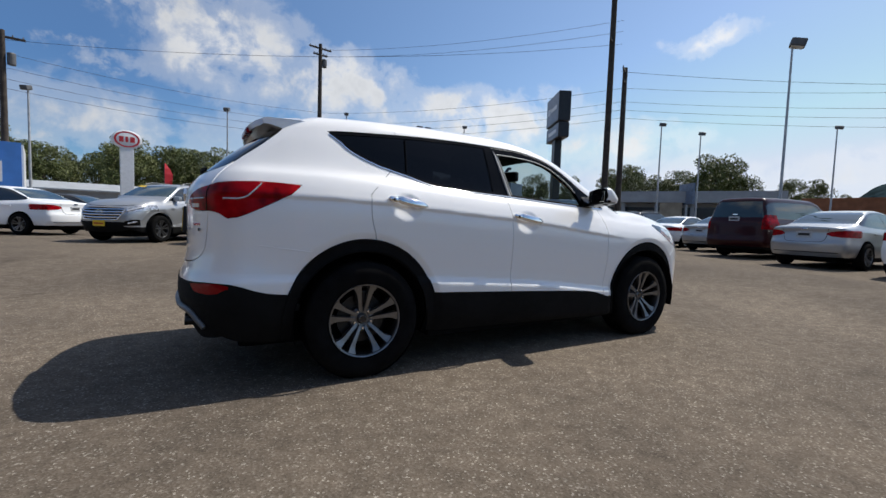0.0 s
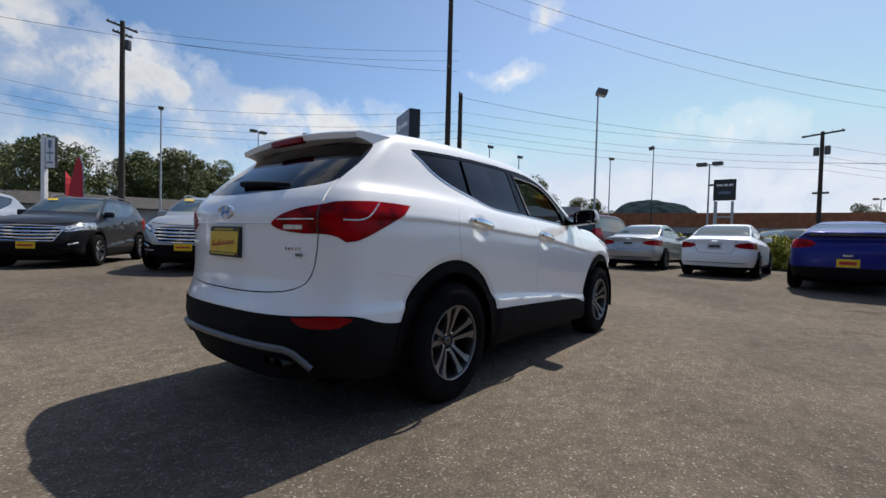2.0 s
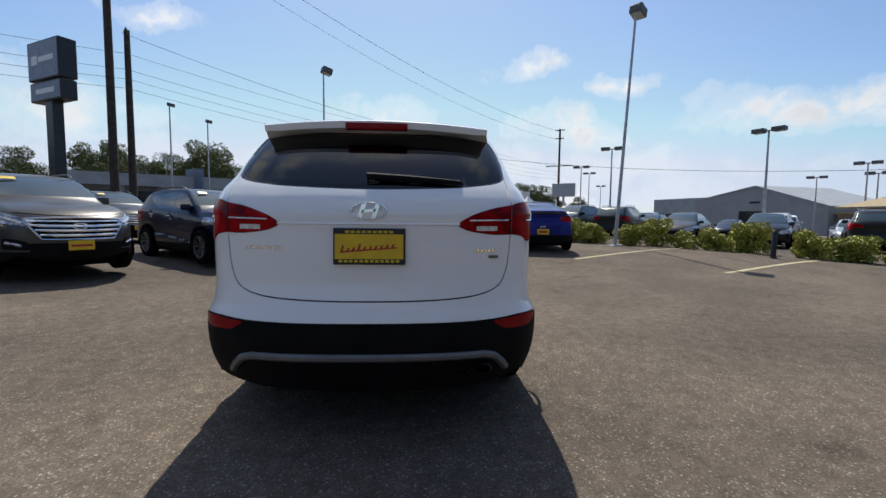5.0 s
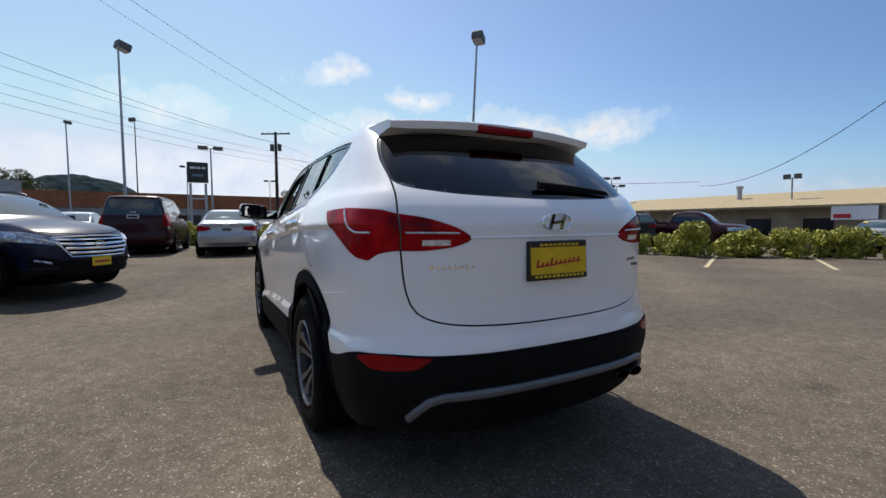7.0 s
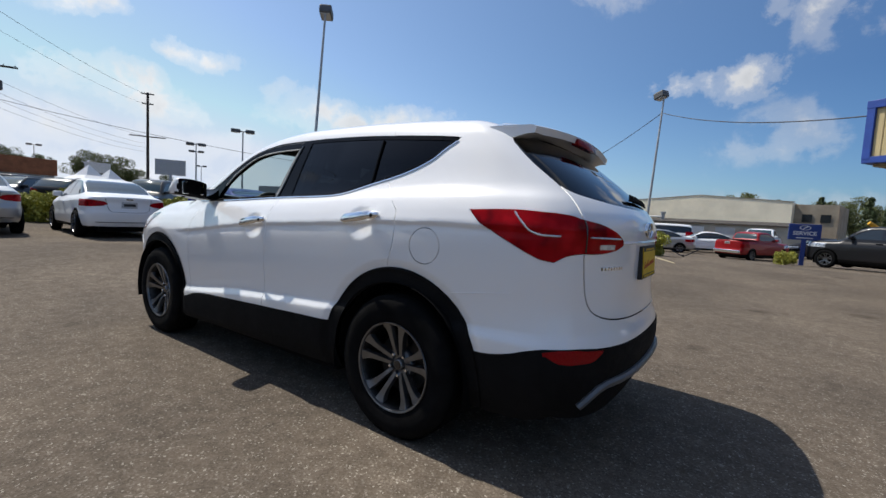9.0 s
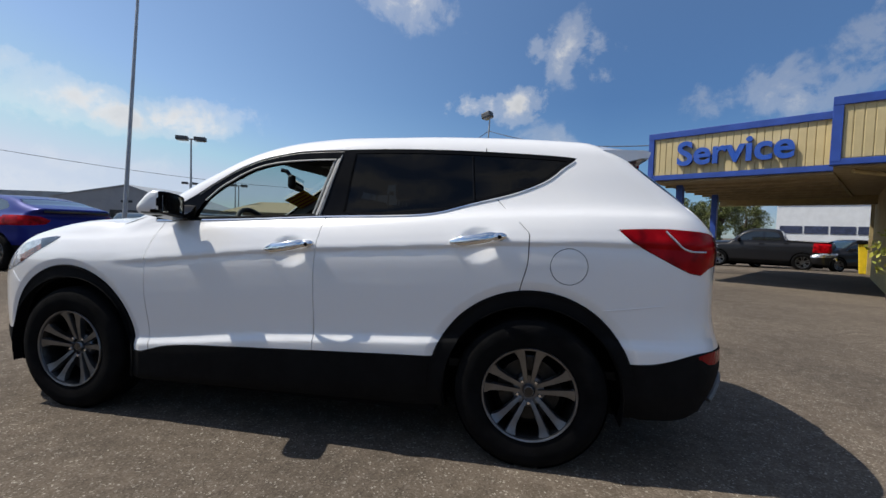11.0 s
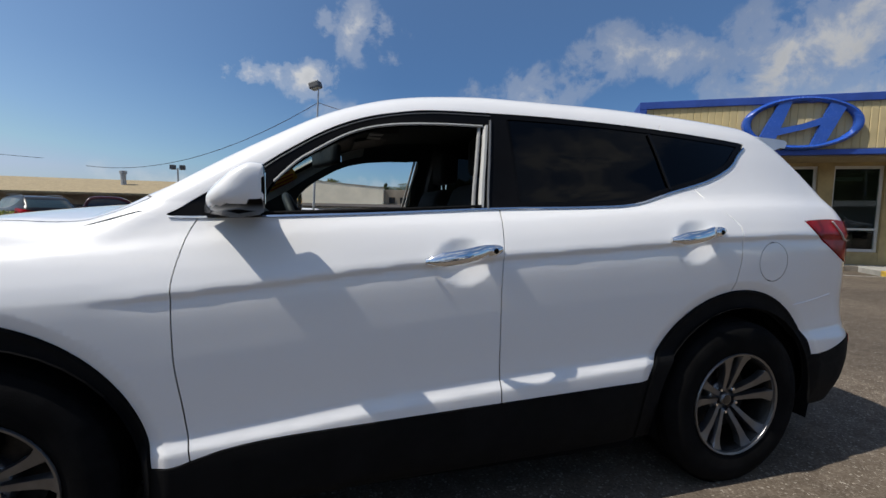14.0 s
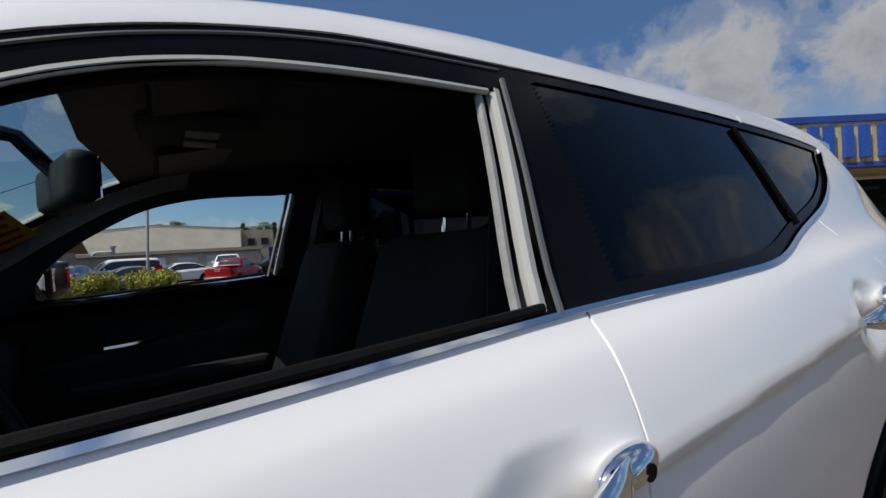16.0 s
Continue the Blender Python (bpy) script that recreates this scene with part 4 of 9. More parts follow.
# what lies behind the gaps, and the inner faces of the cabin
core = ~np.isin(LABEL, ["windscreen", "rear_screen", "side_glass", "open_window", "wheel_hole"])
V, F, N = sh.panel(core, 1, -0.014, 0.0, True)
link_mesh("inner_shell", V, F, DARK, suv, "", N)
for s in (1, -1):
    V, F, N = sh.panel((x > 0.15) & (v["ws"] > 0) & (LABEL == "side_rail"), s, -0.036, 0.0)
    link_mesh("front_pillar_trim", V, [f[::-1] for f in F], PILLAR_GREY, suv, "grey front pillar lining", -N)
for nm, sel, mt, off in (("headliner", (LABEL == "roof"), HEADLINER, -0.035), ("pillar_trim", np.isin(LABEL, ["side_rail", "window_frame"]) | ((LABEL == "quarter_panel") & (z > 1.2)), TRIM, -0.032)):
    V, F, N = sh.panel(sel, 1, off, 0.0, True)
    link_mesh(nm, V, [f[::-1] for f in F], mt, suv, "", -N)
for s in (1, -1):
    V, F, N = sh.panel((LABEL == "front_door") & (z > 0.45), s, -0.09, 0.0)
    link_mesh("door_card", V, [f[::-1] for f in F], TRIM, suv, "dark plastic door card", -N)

# wheels, arches, underside
for hx in (HUB_F, HUB_R):
    for s in (1, -1):
        wheel_parts(suv, hx, s)
        arch_liner(suv, hx, s, 0.432)
part("underbody", box(bmesh.new(), -2.05, 2.0, -0.62, 0.62, 0.19, 0.42, 0.05), DARK, suv)
part("underbody", box(bmesh.new(), -0.88, 0.88, -0.84, 0.84, 0.20, 0.34, 0.03), DARK, suv)


def on_side(px, pz, s, out=0.0):
    q = float(sh.side_y(px, pz))
    nn = sh.normal(np.array([[px, q, pz]]))[0]
    return Vector((px + out * nn[0], s * (q + out * nn[1]), pz + out * nn[2]))


def on_tail(py, pz, out=0.0):
    q = sh.end_x(abs(py), pz, -1)
    return Vector((q - out, py, pz))


# door handles: a chrome grip bridging a scooped cup, with its lock at the rear
for s in (1, -1):
    for x0, z0, x1, z1 in ((0.071, 1.009, -0.185, 1.049), (-0.937, 1.084, -1.185, 1.121)):
        hb = bmesh.new()
        rows = []
        c0, c1 = on_side(x0 - 0.004, z0, s, 0.006), on_side(x1 + 0.02, z1 - 0.003, s, 0.010)
        for k in range(17):
            q = k / 16
            c = c0.lerp(c1, q) + Vector((0, s * 0.030 * math.sin(math.pi * min(1, q * 0.93)) ** 0.75, -0.004 * math.sin(math.pi * q)))
            e = min(1, 0.35 + 2.6 * q) * min(1, 0.72 + 2.0 * (1 - q))
            hh, dd = 0.0265 * e, 0.0125 * min(1, 0.6 + 3 * min(q, 1 - q))
            rows.append([hb.verts.new(c + Vector((0, s * dd * a, hh * b + 0.004))) for a, b in ((0.0, 1.0), (0.55, 0.80), (0.85, 0.30), (1.0, -0.15), (0.95, -0.45), (0.60, -0.80), (0.0, -0.95), (-0.7, -0.6), (-0.8, 0.1), (-0.6, 0.8))])
        for q, w in zip(rows, rows[1:]):
            for j in range(10):
                hb.faces.new((q[j], q[(j + 1) % 10], w[(j + 1) % 10], w[j]))
        hb.faces.new(rows[0])
        hb.faces.new(rows[-1][::-1])
        h = part("door_handle", hb, CHROME, suv, "chrome door handle", True, 50)
        # rear fixed end with its lock
        e = on_side(x1 + 0.012, z1 - 0.002, s, 0.010)
        bm = bmesh.new()
        bmesh.ops.create_uvsphere(bm, u_segments=18, v_segments=10, radius=1.0, matrix=Matrix.Translation(e) @ Matrix.Rotation(0.155, 4, "Y") @ Matrix.Diagonal((0.050, 0.021, 0.0225, 1)))
        part("handle_cap", bm, CHROME, h, "", True)
        bm = bmesh.new()
        bmesh.ops.create_cone(bm, cap_ends=True, segments=16, radius1=0.0105, radius2=0.0095, depth=0.008, matrix=Matrix.Translation(e + Vector((-0.012, s * 0.0165, 0.001))) @ Matrix.Rotation(-s * math.pi / 2, 4, "X"))
        part("lock", bm, FRAME, h, "dark lock cover", True)
# wing mirrors
for s in (1, -1):
    mr = base("wing_mirror", Matrix.Translation((0.622, s * 0.990, 1.234)) @ pose(0, 0, 0, 0, 0, s * 9))
    mr.parent = suv
    bm = bmesh.new()
    sect = rounded([(-0.058, 0.066), (-0.018, 0.069), (0.020, 0.048), (0.052, 0.016), (0.084, -0.026), (0.070, -0.058), (0.010, -0.062), (-0.050, -0.060), (-0.062, -0.052), (-0.064, 0.0), (-0.063, 0.056)], 4)
    rows = []
    for k, (yy, kx, kz) in enumerate(((-0.116, 0.30, 0.30), (-0.114, 0.62, 0.66), (-0.106, 0.82, 0.84), (-0.085, 0.94, 0.93), (-0.04, 1.0, 1.0), (0.02, 1.0, 1.0), (0.06, 0.97, 0.96), (0.088, 0.88, 0.90), (0.104, 0.74, 0.80), (0.112, 0.52, 0.60), (0.114, 0.25, 0.28))):
        rows.append([bm.verts.new(((px + 0.06) * kx - 0.06 + 0.06 * (1 - kx) * 0.4, s * yy, pz * kz + 0.10 * (yy - 0.02))) for px, pz in sect])
    for q, w in zip(rows, rows[1:]):
        for j in range(len(sect)):
            bm.faces.new((q[j], q[(j + 1) % len(sect)], w[(j + 1) % len(sect)], w[j]))
    bm.faces.new(rows[0])
    bm.faces.new(rows[-1][::-1])
    bm2 = bm.copy()
    bm.faces.index_update(), bm2.faces.index_update()
    keep = {f.index for f in bm.faces if f.calc_center_median().z < -0.026 - 0.17 * (f.calc_center_median().x + 0.064) or f.calc_center_median().x < -0.0535}
    bmesh.ops.delete(bm, geom=[f for f in bm.faces if f.index in keep], context="FACES")
    bmesh.ops.delete(bm2, geom=[f for f in bm2.faces if f.index not in keep], context="FACES")
    part("mirror_shell", bm, WHITE, mr, "white painted mirror shell", True, 60)
    part("mirror_lower", bm2, FRAME, mr, "black mirror base", True, 60)
    bm = box(bmesh.new(), -0.0632, -0.058, -0.082, 0.078, -0.040, 0.046, 0.002)
    part("mirror_glass", bm, MIRROR, mr, "mirror glass")
    bm = bmesh.new()
    foot = []
    for yy, xr, xf, zb, zt in ((0.03, -0.045, 0.055, -0.068, -0.050), (-0.06, -0.055, 0.075, -0.078, -0.052), (-0.11, -0.055, 0.085, -0.082, -0.048), (-0.16, -0.060, 0.095, -0.080, -0.030), (-0.21, -0.060, 0.110, -0.078, 0.010)):
        foot.append([bm.verts.new((px, s * yy, pz)) for px, pz in ((xr, zb + 0.01), (0.5 * (xr + xf), zb), (xf, zb + 0.012), (xf - 0.02, zt - 0.004), (0.5 * (xr + xf), zt), (xr, zt))])
    for q, w in zip(foot, foot[1:]):
        for j in range(6):
            bm.faces.new((q[j], q[(j + 1) % 6], w[(j + 1) % 6], w[j]))
    bm.faces.new(foot[0])
    bm.faces.new(foot[-1][::-1])
    part("mirror_foot", bm, FRAME, mr, "", True)

# rear spoiler with high stop lamp
f_top, f_crown = spline(SUV["top"]), spline(SUV["crown"])
bm = bmesh.new()
rows = []
for k in range(45):
    q = -1 + 2 * k / 44
    e = abs(q)
    corner = max(0.0, (e - 0.86) / 0.14)
    zr = lambda xx, w: float(f_top(xx) - f_crown(xx) * (w * q) ** 2) - 0.040 * max(0, e - 0.75) / 0.25
    z1, z2, xt = zr(-1.66, 0.63), 1.608 - 0.027 * e**2, -1.958 + 0.042 * e**2
    th = 0.040 - 0.006 * corner
    low, xin = 1.556 - 0.066 * e**5, -1.845 + 0.115 * e**5
    pts = [(-1.655, z1 - 0.006, 0.628), (-1.69, zr(-1.69, 0.63) + 0.003, 0.628), (-1.80, 0.5 * zr(-1.75, 0.62) + 0.5 * (z2 + 0.012), 0.620), (xt + 0.022, z2 + 0.004, 0.606), (xt, z2 - 0.006, 0.602),
           (xt + 0.010, z2 - th, 0.602), (-1.92 + 0.05 * corner, z2 - 0.8 * th - 0.008 * corner, 0.606), (-1.87 + 0.07 * corner, (z2 - th) * (1 - corner) + 1.526 * corner, 0.622), (xin, low, 0.640)]
    rows.append([bm.verts.new((a, w * q, c)) for a, c, w in pts])
under = bmesh.new()
low_rows = [[under.verts.new(p.co) for p in row[6:] + row[:1]] for row in rows]
for q, w in zip(low_rows, low_rows[1:]):
    for j in range(3):
        under.faces.new((q[j], q[j + 1], w[j + 1], w[j]))
for q, w in zip(rows, rows[1:]):
    for j in range(6):
        bm.faces.new((q[j], q[j + 1], w[j + 1], w[j]))
bm.faces.new(rows[0][::-1])
bm.faces.new(rows[-1])
sp = part("rear_spoiler", bm, WHITE, suv, "white roof spoiler", True, 38)
part("spoiler_underside", under, WHITE, sp, "", True)
bm = box(bmesh.new(), -1.966, -1.925, -0.165, 0.165, 1.556, 1.592, 0.008)
part("high_stop_lamp", bm, RED_DARK, sp, "dark red stop lamp", True)
# gap where each tail lamp is split by the tailgate's edge
for s in (1, -1):
    bm = tube(bmesh.new(), [on_tail(s * py, pz, 0.0065) for py, pz in ((0.684, 1.016), (0.685, 1.05), (0.686, 1.09), (0.687, 1.13), (0.688, 1.152))], 0.0042, 6)
    part("lamp_gap", bm, BLACK_GLOSS, suv, "dark gap across the tail lamp")

# roof aerial
bm = bmesh.new()
rows = []
for k in range(9):
    q = k / 8
    xx = -1.30 - 0.19 * q
    hh = 0.062 * (q**1.5) * (1 - 0.25 * max(0, (q - 0.85) / 0.15))
    ww = 0.034 * (1 - 0.35 * q)
    zz = float(f_top(xx)) - 0.012
    rows.append([bm.verts.new((xx, -ww, zz)), bm.verts.new((xx, -ww * 0.35, zz + hh * 0.8)), bm.verts.new((xx, 0, zz + hh + 0.012)), bm.verts.new((xx, ww * 0.35, zz + hh * 0.8)), bm.verts.new((xx, ww, zz))])
for q, w in zip(rows, rows[1:]):
    for j in range(4):
        bm.faces.new((q[j], q[j + 1], w[j + 1], w[j]))
bm.faces.new(rows[-1])
part("roof_aerial", bm, WHITE, suv, "white fin aerial", True)

# rear wiper
bm = bmesh.new()
rows = []
for k in range(13):
    q = k / 12
    py, pz = 0.02 - 0.45 * q, 1.287 - 0.012 * q - 0.010 * q * q
    c = on_tail(py, pz, 0.030 - 0.012 * q)
    hh, dd = 0.015 * (1 - 0.75 * q) + 0.004, 0.012 * (1 - 0.6 * q)
    rows.append([bm.verts.new(c + Vector((a, 0, b2))) for a, b2 in ((dd, -hh), (-dd, -hh * 0.7), (-dd, hh * 0.5), (dd, hh))])
for q, w in zip(rows, rows[1:]):
    for j in range(4):
        bm.faces.new((q[j], q[(j + 1) % 4], w[(j + 1) % 4], w[j]))
bm.faces.new(rows[0][::-1])
bm.faces.new(rows[-1])
wp = part("rear_wiper", bm, CLAD, suv, "black rear wiper arm", True, 50)
bm = tube(bmesh.new(), [on_tail(-0.02 - 0.42 * k / 8, 1.268 - 0.012 * k / 8, 0.012) for k in range(9)], 0.007, 6)
part("wiper_blade", bm, RUBBER, wp)

# tailgate: grip lip, emblem, badges, plate
bm = bmesh.new()
rows = []
for k in range(25):
    q = -0.425 + 0.85 * k / 24
    c = on_tail(q, 1.058)
    rows.append([bm.verts.new(c + Vector((a, 0, b2))) for a, b2 in ((0.006, 0.010), (-0.003, 0.006), (-0.006, -0.001), (-0.002, -0.004), (0.01, -0.004))])
for q, w in zip(rows, rows[1:]):
    for j in range(5):
        bm.faces.new((q[j], q[(j + 1) % 5], w[(j + 1) % 5], w[j]))
bm.faces.new(rows[0][::-1])
bm.faces.new(rows[-1])
part("tailgate_lip", bm, WHITE, suv, "", True, 40)
EM = base("oval_badge", Matrix.Translation((-2.322, 0.0, 1.119)))
EM.parent = suv
bm = bmesh.new()
rows = []
for k in range(40):
    a = 2 * math.pi * k / 40
    rows.append([bm.verts.new((dx, 0.086 * r * math.cos(a), 0.042 * r * math.sin(a))) for r, dx in ((0.84, 0.004), (0.84, -0.006), (0.92, -0.010), (1.0, -0.006), (1.0, 0.006))])
for q, w in zip(rows, rows[1:] + rows[:1]):
    for j in range(4):
        bm.faces.new((q[j], q[j + 1], w[j + 1], w[j]))
part("badge_ring", bm, CHROME, EM, "chrome oval ring", True, 60)
for poly in ([(0.052, -0.030), (0.032, -0.034), (0.010, 0.036), (0.030, 0.036)], [(-0.010, -0.036), (-0.030, -0.036), (-0.052, 0.030), (-0.032, 0.034)], [(0.034, -0.010), (0.030, 0.004), (-0.034, 0.010), (-0.030, -0.004)]):
    part("badge_stroke", prism(bmesh.new(), poly, -0.006, 0.003, "yz"), CHROME, EM)
for y0, y1, zz, hh, cnt in ((0.585, 0.400, 0.946, 0.008, 8), (-0.505, -0.600, 0.934, 0.008, 5)):
    for k in range(cnt):
        a = y0 + (y1 - y0) * (k + 0.5) / cnt
        c = on_tail(a, zz, 0.0)
        part("badge_bar", box(bmesh.new(), c.x - 0.004, c.x + 0.006, a - abs(y1 - y0) / cnt * 0.30, a + abs(y1 - y0) / cnt * 0.30, zz - hh, zz + hh * (0.75 if k % 2 else 1.0), 0.001), CHROME, suv)
c = on_tail(-0.575, 0.905)
part("trim_badge", box(bmesh.new(), c.x - 0.003, c.x + 0.006, -0.615, -0.545, 0.897, 0.911, 0.001), SATIN, suv, "grey trim badge")
PL = base("number_plate", Matrix.Translation((-2.3225, -0.003, 0.955)) @ pose(0, 0, 0, 0, 3.0, 0))
PL.parent = suv
part("plate_frame", box(bmesh.new(), -0.012, 0.012, -0.165, 0.165, -0.084, 0.084, 0.005), BLACKINK, PL, "black plate frame", True)
part("plate_face", box(bmesh.new(), -0.016, -0.0125, -0.156, 0.156, -0.076, 0.076), YELLOW, PL, "yellow dealer plate with red writing")
part("plate_band", box(bmesh.new(), -0.0175, -0.0162, -0.158, 0.158, 0.057, 0.077), BLACKINK, PL)
part("plate_band", box(bmesh.new(), -0.0175, -0.0162, -0.158, 0.158, -0.077, -0.058), BLACKINK, PL)
for k in range(9):
    a = -0.10 + 0.2 * k / 8
    part("plate_bar", box(bmesh.new(), -0.0185, -0.0176, a - 0.009, a + 0.009, 0.062, 0.072), YELLOW, PL)
for k in range(12):
    a = -0.13 + 0.26 * k / 11
    part("plate_bar", box(bmesh.new(), -0.0185, -0.0176, a - 0.008, a + 0.008, -0.073, -0.062), YELLOW, PL)
for k in range(10):
    a = 0.125 - 0.0255 * k
    c, h = -0.008 + 0.0022 * k, 0.030 if k in (0, 3) else 0.016
    bm = prism(bmesh.new(), [(a + 0.006, c - 0.017), (a - 0.004, c - 0.017), (a - 0.012, c - 0.017 + h), (a - 0.003, c - 0.017 + h)], -0.0175, -0.0163, "yz")
    part("plate_writing", bm, REDINK, PL, "red slanting writing, unreadable" if k == 0 else "")
part("plate_writing", prism(bmesh.new(), [(0.130, -0.030), (-0.125, -0.008), (-0.125, -0.002), (0.130, -0.022)], -0.0174, -0.0163, "yz"), REDINK, PL)

# tail lamps: light guides and clear lenses
for s in (1, -1):
    pts = []
    for q in np.linspace(0, 1, 12):
        yy = 0.47 + 0.20 * q
        pts.append(on_tail(s * yy, 1.078 + 0.004 * q, 0.010))
    part("lamp_guide", tube(bmesh.new(), pts, 0.004, 6), LENS, suv, "clear light guide line")
    pts = [on_side(-2.16 + 0.22 * q - 0.0, 1.082 + (0.0 if q < 0.45 else 0.09 * ((q - 0.45) / 0.55) ** 1.6), s, 0.009) for q in np.linspace(0.15, 1, 12)]
    part("lamp_guide", tube(bmesh.new(), pts, 0.0045, 6), LENS, suv, "clear light guide line")
    bm = bmesh.new()
    rows = [[bm.verts.new(on_tail(s * yy, zz, 0.0075)) for zz in (1.030, 1.052)] for yy in (0.505, 0.54, 0.575, 0.61)]
    for q, w in zip(rows, rows[1:]):
        bm.faces.new((q[0], q[1], w[1], w[0]))
    part("reversing_lens", bm, LENS, suv, "clear reversing lamp")

# lower bumper trim and exhaust
pts = [on_tail(yy, zz, 0.010) for yy, zz in ((0.665, 0.350), (0.64, 0.385), (0.60, 0.425), (0.55, 0.440))] + [on_tail(yy, 0.441, 0.012) for yy in np.linspace(0.45, -0.45, 9)] + [on_tail(yy, zz, 0.010) for yy, zz in ((-0.55, 0.440), (-0.60, 0.425), (-0.64, 0.385), (-0.665, 0.350))]
part("skid_trim", tube(bmesh.new(), pts, 0.020, 8), SATIN, suv, "satin grey skid bar", True)
bm = bmesh.new()
rows = [[bm.verts.new(on_tail(yy, zz, 0.006)) for zz in (0.30, 0.36, 0.43)] for yy in np.linspace(-0.60, 0.60, 25)]
for q, w in zip(rows, rows[1:]):
    for j in range(2):
        bm.faces.new((q[j], q[j + 1], w[j + 1], w[j]))
part("skid_panel", bm, CLAD, suv, "", True)
for yy in (-0.44, -0.54):
    bm = bmesh.new()
    ring = [[bm.verts.new((xx, yy + 0.043 * r * math.cos(a), 0.372 + 0.026 * r * math.sin(a))) for xx, r in ((-2.05, 1), (-2.315, 1), (-2.32, 0.86), (-2.25, 0.82))] for a in [2 * math.pi * k / 24 for k in range(24)]]
    for q, w in zip(ring, ring[1:] + ring[:1]):
        for j in range(3):
            bm.faces.new((q[j], q[j + 1], w[j + 1], w[j]))
    part("exhaust_pipe", bm, DISC, suv, "grey exhaust tip", True, 50)
for s in (1, -1):
    # window divider and front window channel
    part("window_divider", tube(bmesh.new(), [on_side(-1.010 - 0.03 * q, 1.548 - 0.252 * q, s, -0.001) for q in np.linspace(0, 1, 8)], 0.006, 6), FRAME, suv)
    part("window_channel", tube(bmesh.new(), [on_side(-0.174 - 0.064 * q, 1.205 + 0.333 * q, s, -0.014) for q in np.linspace(0, 1, 8)], 0.0125, 8), LIGHTTRIM, suv, "pale grey window channel")
    part("belt_seal", tube(bmesh.new(), [on_side(px, 1.2065 - 0.0605 * (px + 0.165) + 0.012 * (px + 0.165) ** 2, s, 0.002) for px in np.linspace(-0.17, 0.58, 24)], 0.0065, 6), CLAD, suv, "black rubber window seal")
    part("inner_pillar_strip", tube(bmesh.new(), [on_side(-0.143 - 0.066 * q, 1.205 + 0.325 * q, s, -0.018) for q in np.linspace(0, 1, 8)], 0.0075, 8), PILLAR_GREY, suv, "grey pillar strip")
    top_z = spline([(-0.22, 1.533), (-0.083, 1.530), (0.03, 1.524), (0.13, 1.514), (0.217, 1.497), (0.294, 1.471), (0.361, 1.436), (0.419, 1.399), (0.48, 1.358), (0.56, 1.278)])
    part("window_channel", tube(bmesh.new(), [on_side(px, float(top_z(px)), s, -0.007) for px in np.linspace(-0.22, 0.56, 34)], 0.0055, 6), LIGHTTRIM, suv, "pale grey window channel")
    # satin tube added for the reflection line along the glossy frame
    line_z = spline([(-0.26, 1.578), (-0.05, 1.572), (0.06, 1.561), (0.23, 1.524), (0.37, 1.468), (0.51, 1.382), (0.61, 1.308)])
    part("frame_line", tube(bmesh.new(), [on_side(px, float(line_z(px)), s, -0.002) for px in np.linspace(-0.26, 0.61, 34)], 0.0024, 6), SATIN, suv, "thin satin line for the reflection on the frame's edge")
    part("pillar_edge", tube(bmesh.new(), [on_side(-0.195 - 0.060 * q, 1.195 + 0.36 * q, s, 0.001) for q in np.linspace(0, 1, 8)], 0.005, 6), SATIN, suv, "satin pillar edge")

# thin white ridges added for the bright sunlit line of the bumper seams
for s in (1, -1):
    part("bumper_edge", tube(bmesh.new(), [on_side(-1.668 - 0.282 * q, 0.7905 + 0.036 * q, s, 0.0005) for q in np.linspace(0, 1, 10)], 0.0028, 6), WHITE, suv)
    part("bumper_edge", tube(bmesh.new(), [on_side(1.788 + 0.080 * q, 0.737 + 0.067 * q, s, 0.0005) for q in np.linspace(0, 1, 8)], 0.0032, 6), WHITE, suv)

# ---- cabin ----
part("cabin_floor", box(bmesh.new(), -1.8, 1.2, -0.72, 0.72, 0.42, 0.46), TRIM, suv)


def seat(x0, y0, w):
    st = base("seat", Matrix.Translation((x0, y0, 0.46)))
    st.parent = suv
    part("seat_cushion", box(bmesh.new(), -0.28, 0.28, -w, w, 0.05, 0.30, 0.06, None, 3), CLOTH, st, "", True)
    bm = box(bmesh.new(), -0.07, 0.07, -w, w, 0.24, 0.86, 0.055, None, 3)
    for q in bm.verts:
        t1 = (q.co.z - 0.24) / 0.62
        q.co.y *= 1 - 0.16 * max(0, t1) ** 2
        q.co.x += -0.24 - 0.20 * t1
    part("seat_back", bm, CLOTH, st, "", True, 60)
    heads = (0,) if w < 0.4 else (-0.42, 0, 0.42)
    for hy in heads:
        hr = part("headrest", box(bmesh.new(), -0.055, 0.055, hy - 0.13, hy + 0.13, 0.90, 1.09, 0.045, Matrix.Translation((-0.47, 0, 0)), 3), CLOTH, st, "", True)
        for e in (-0.05, 0.05):
            part("headrest_post", tube(bmesh.new(), [(-0.46, hy + e, 0.80), (-0.47, hy + e, 0.95)], 0.006, 6), CHROME, hr)
    return st


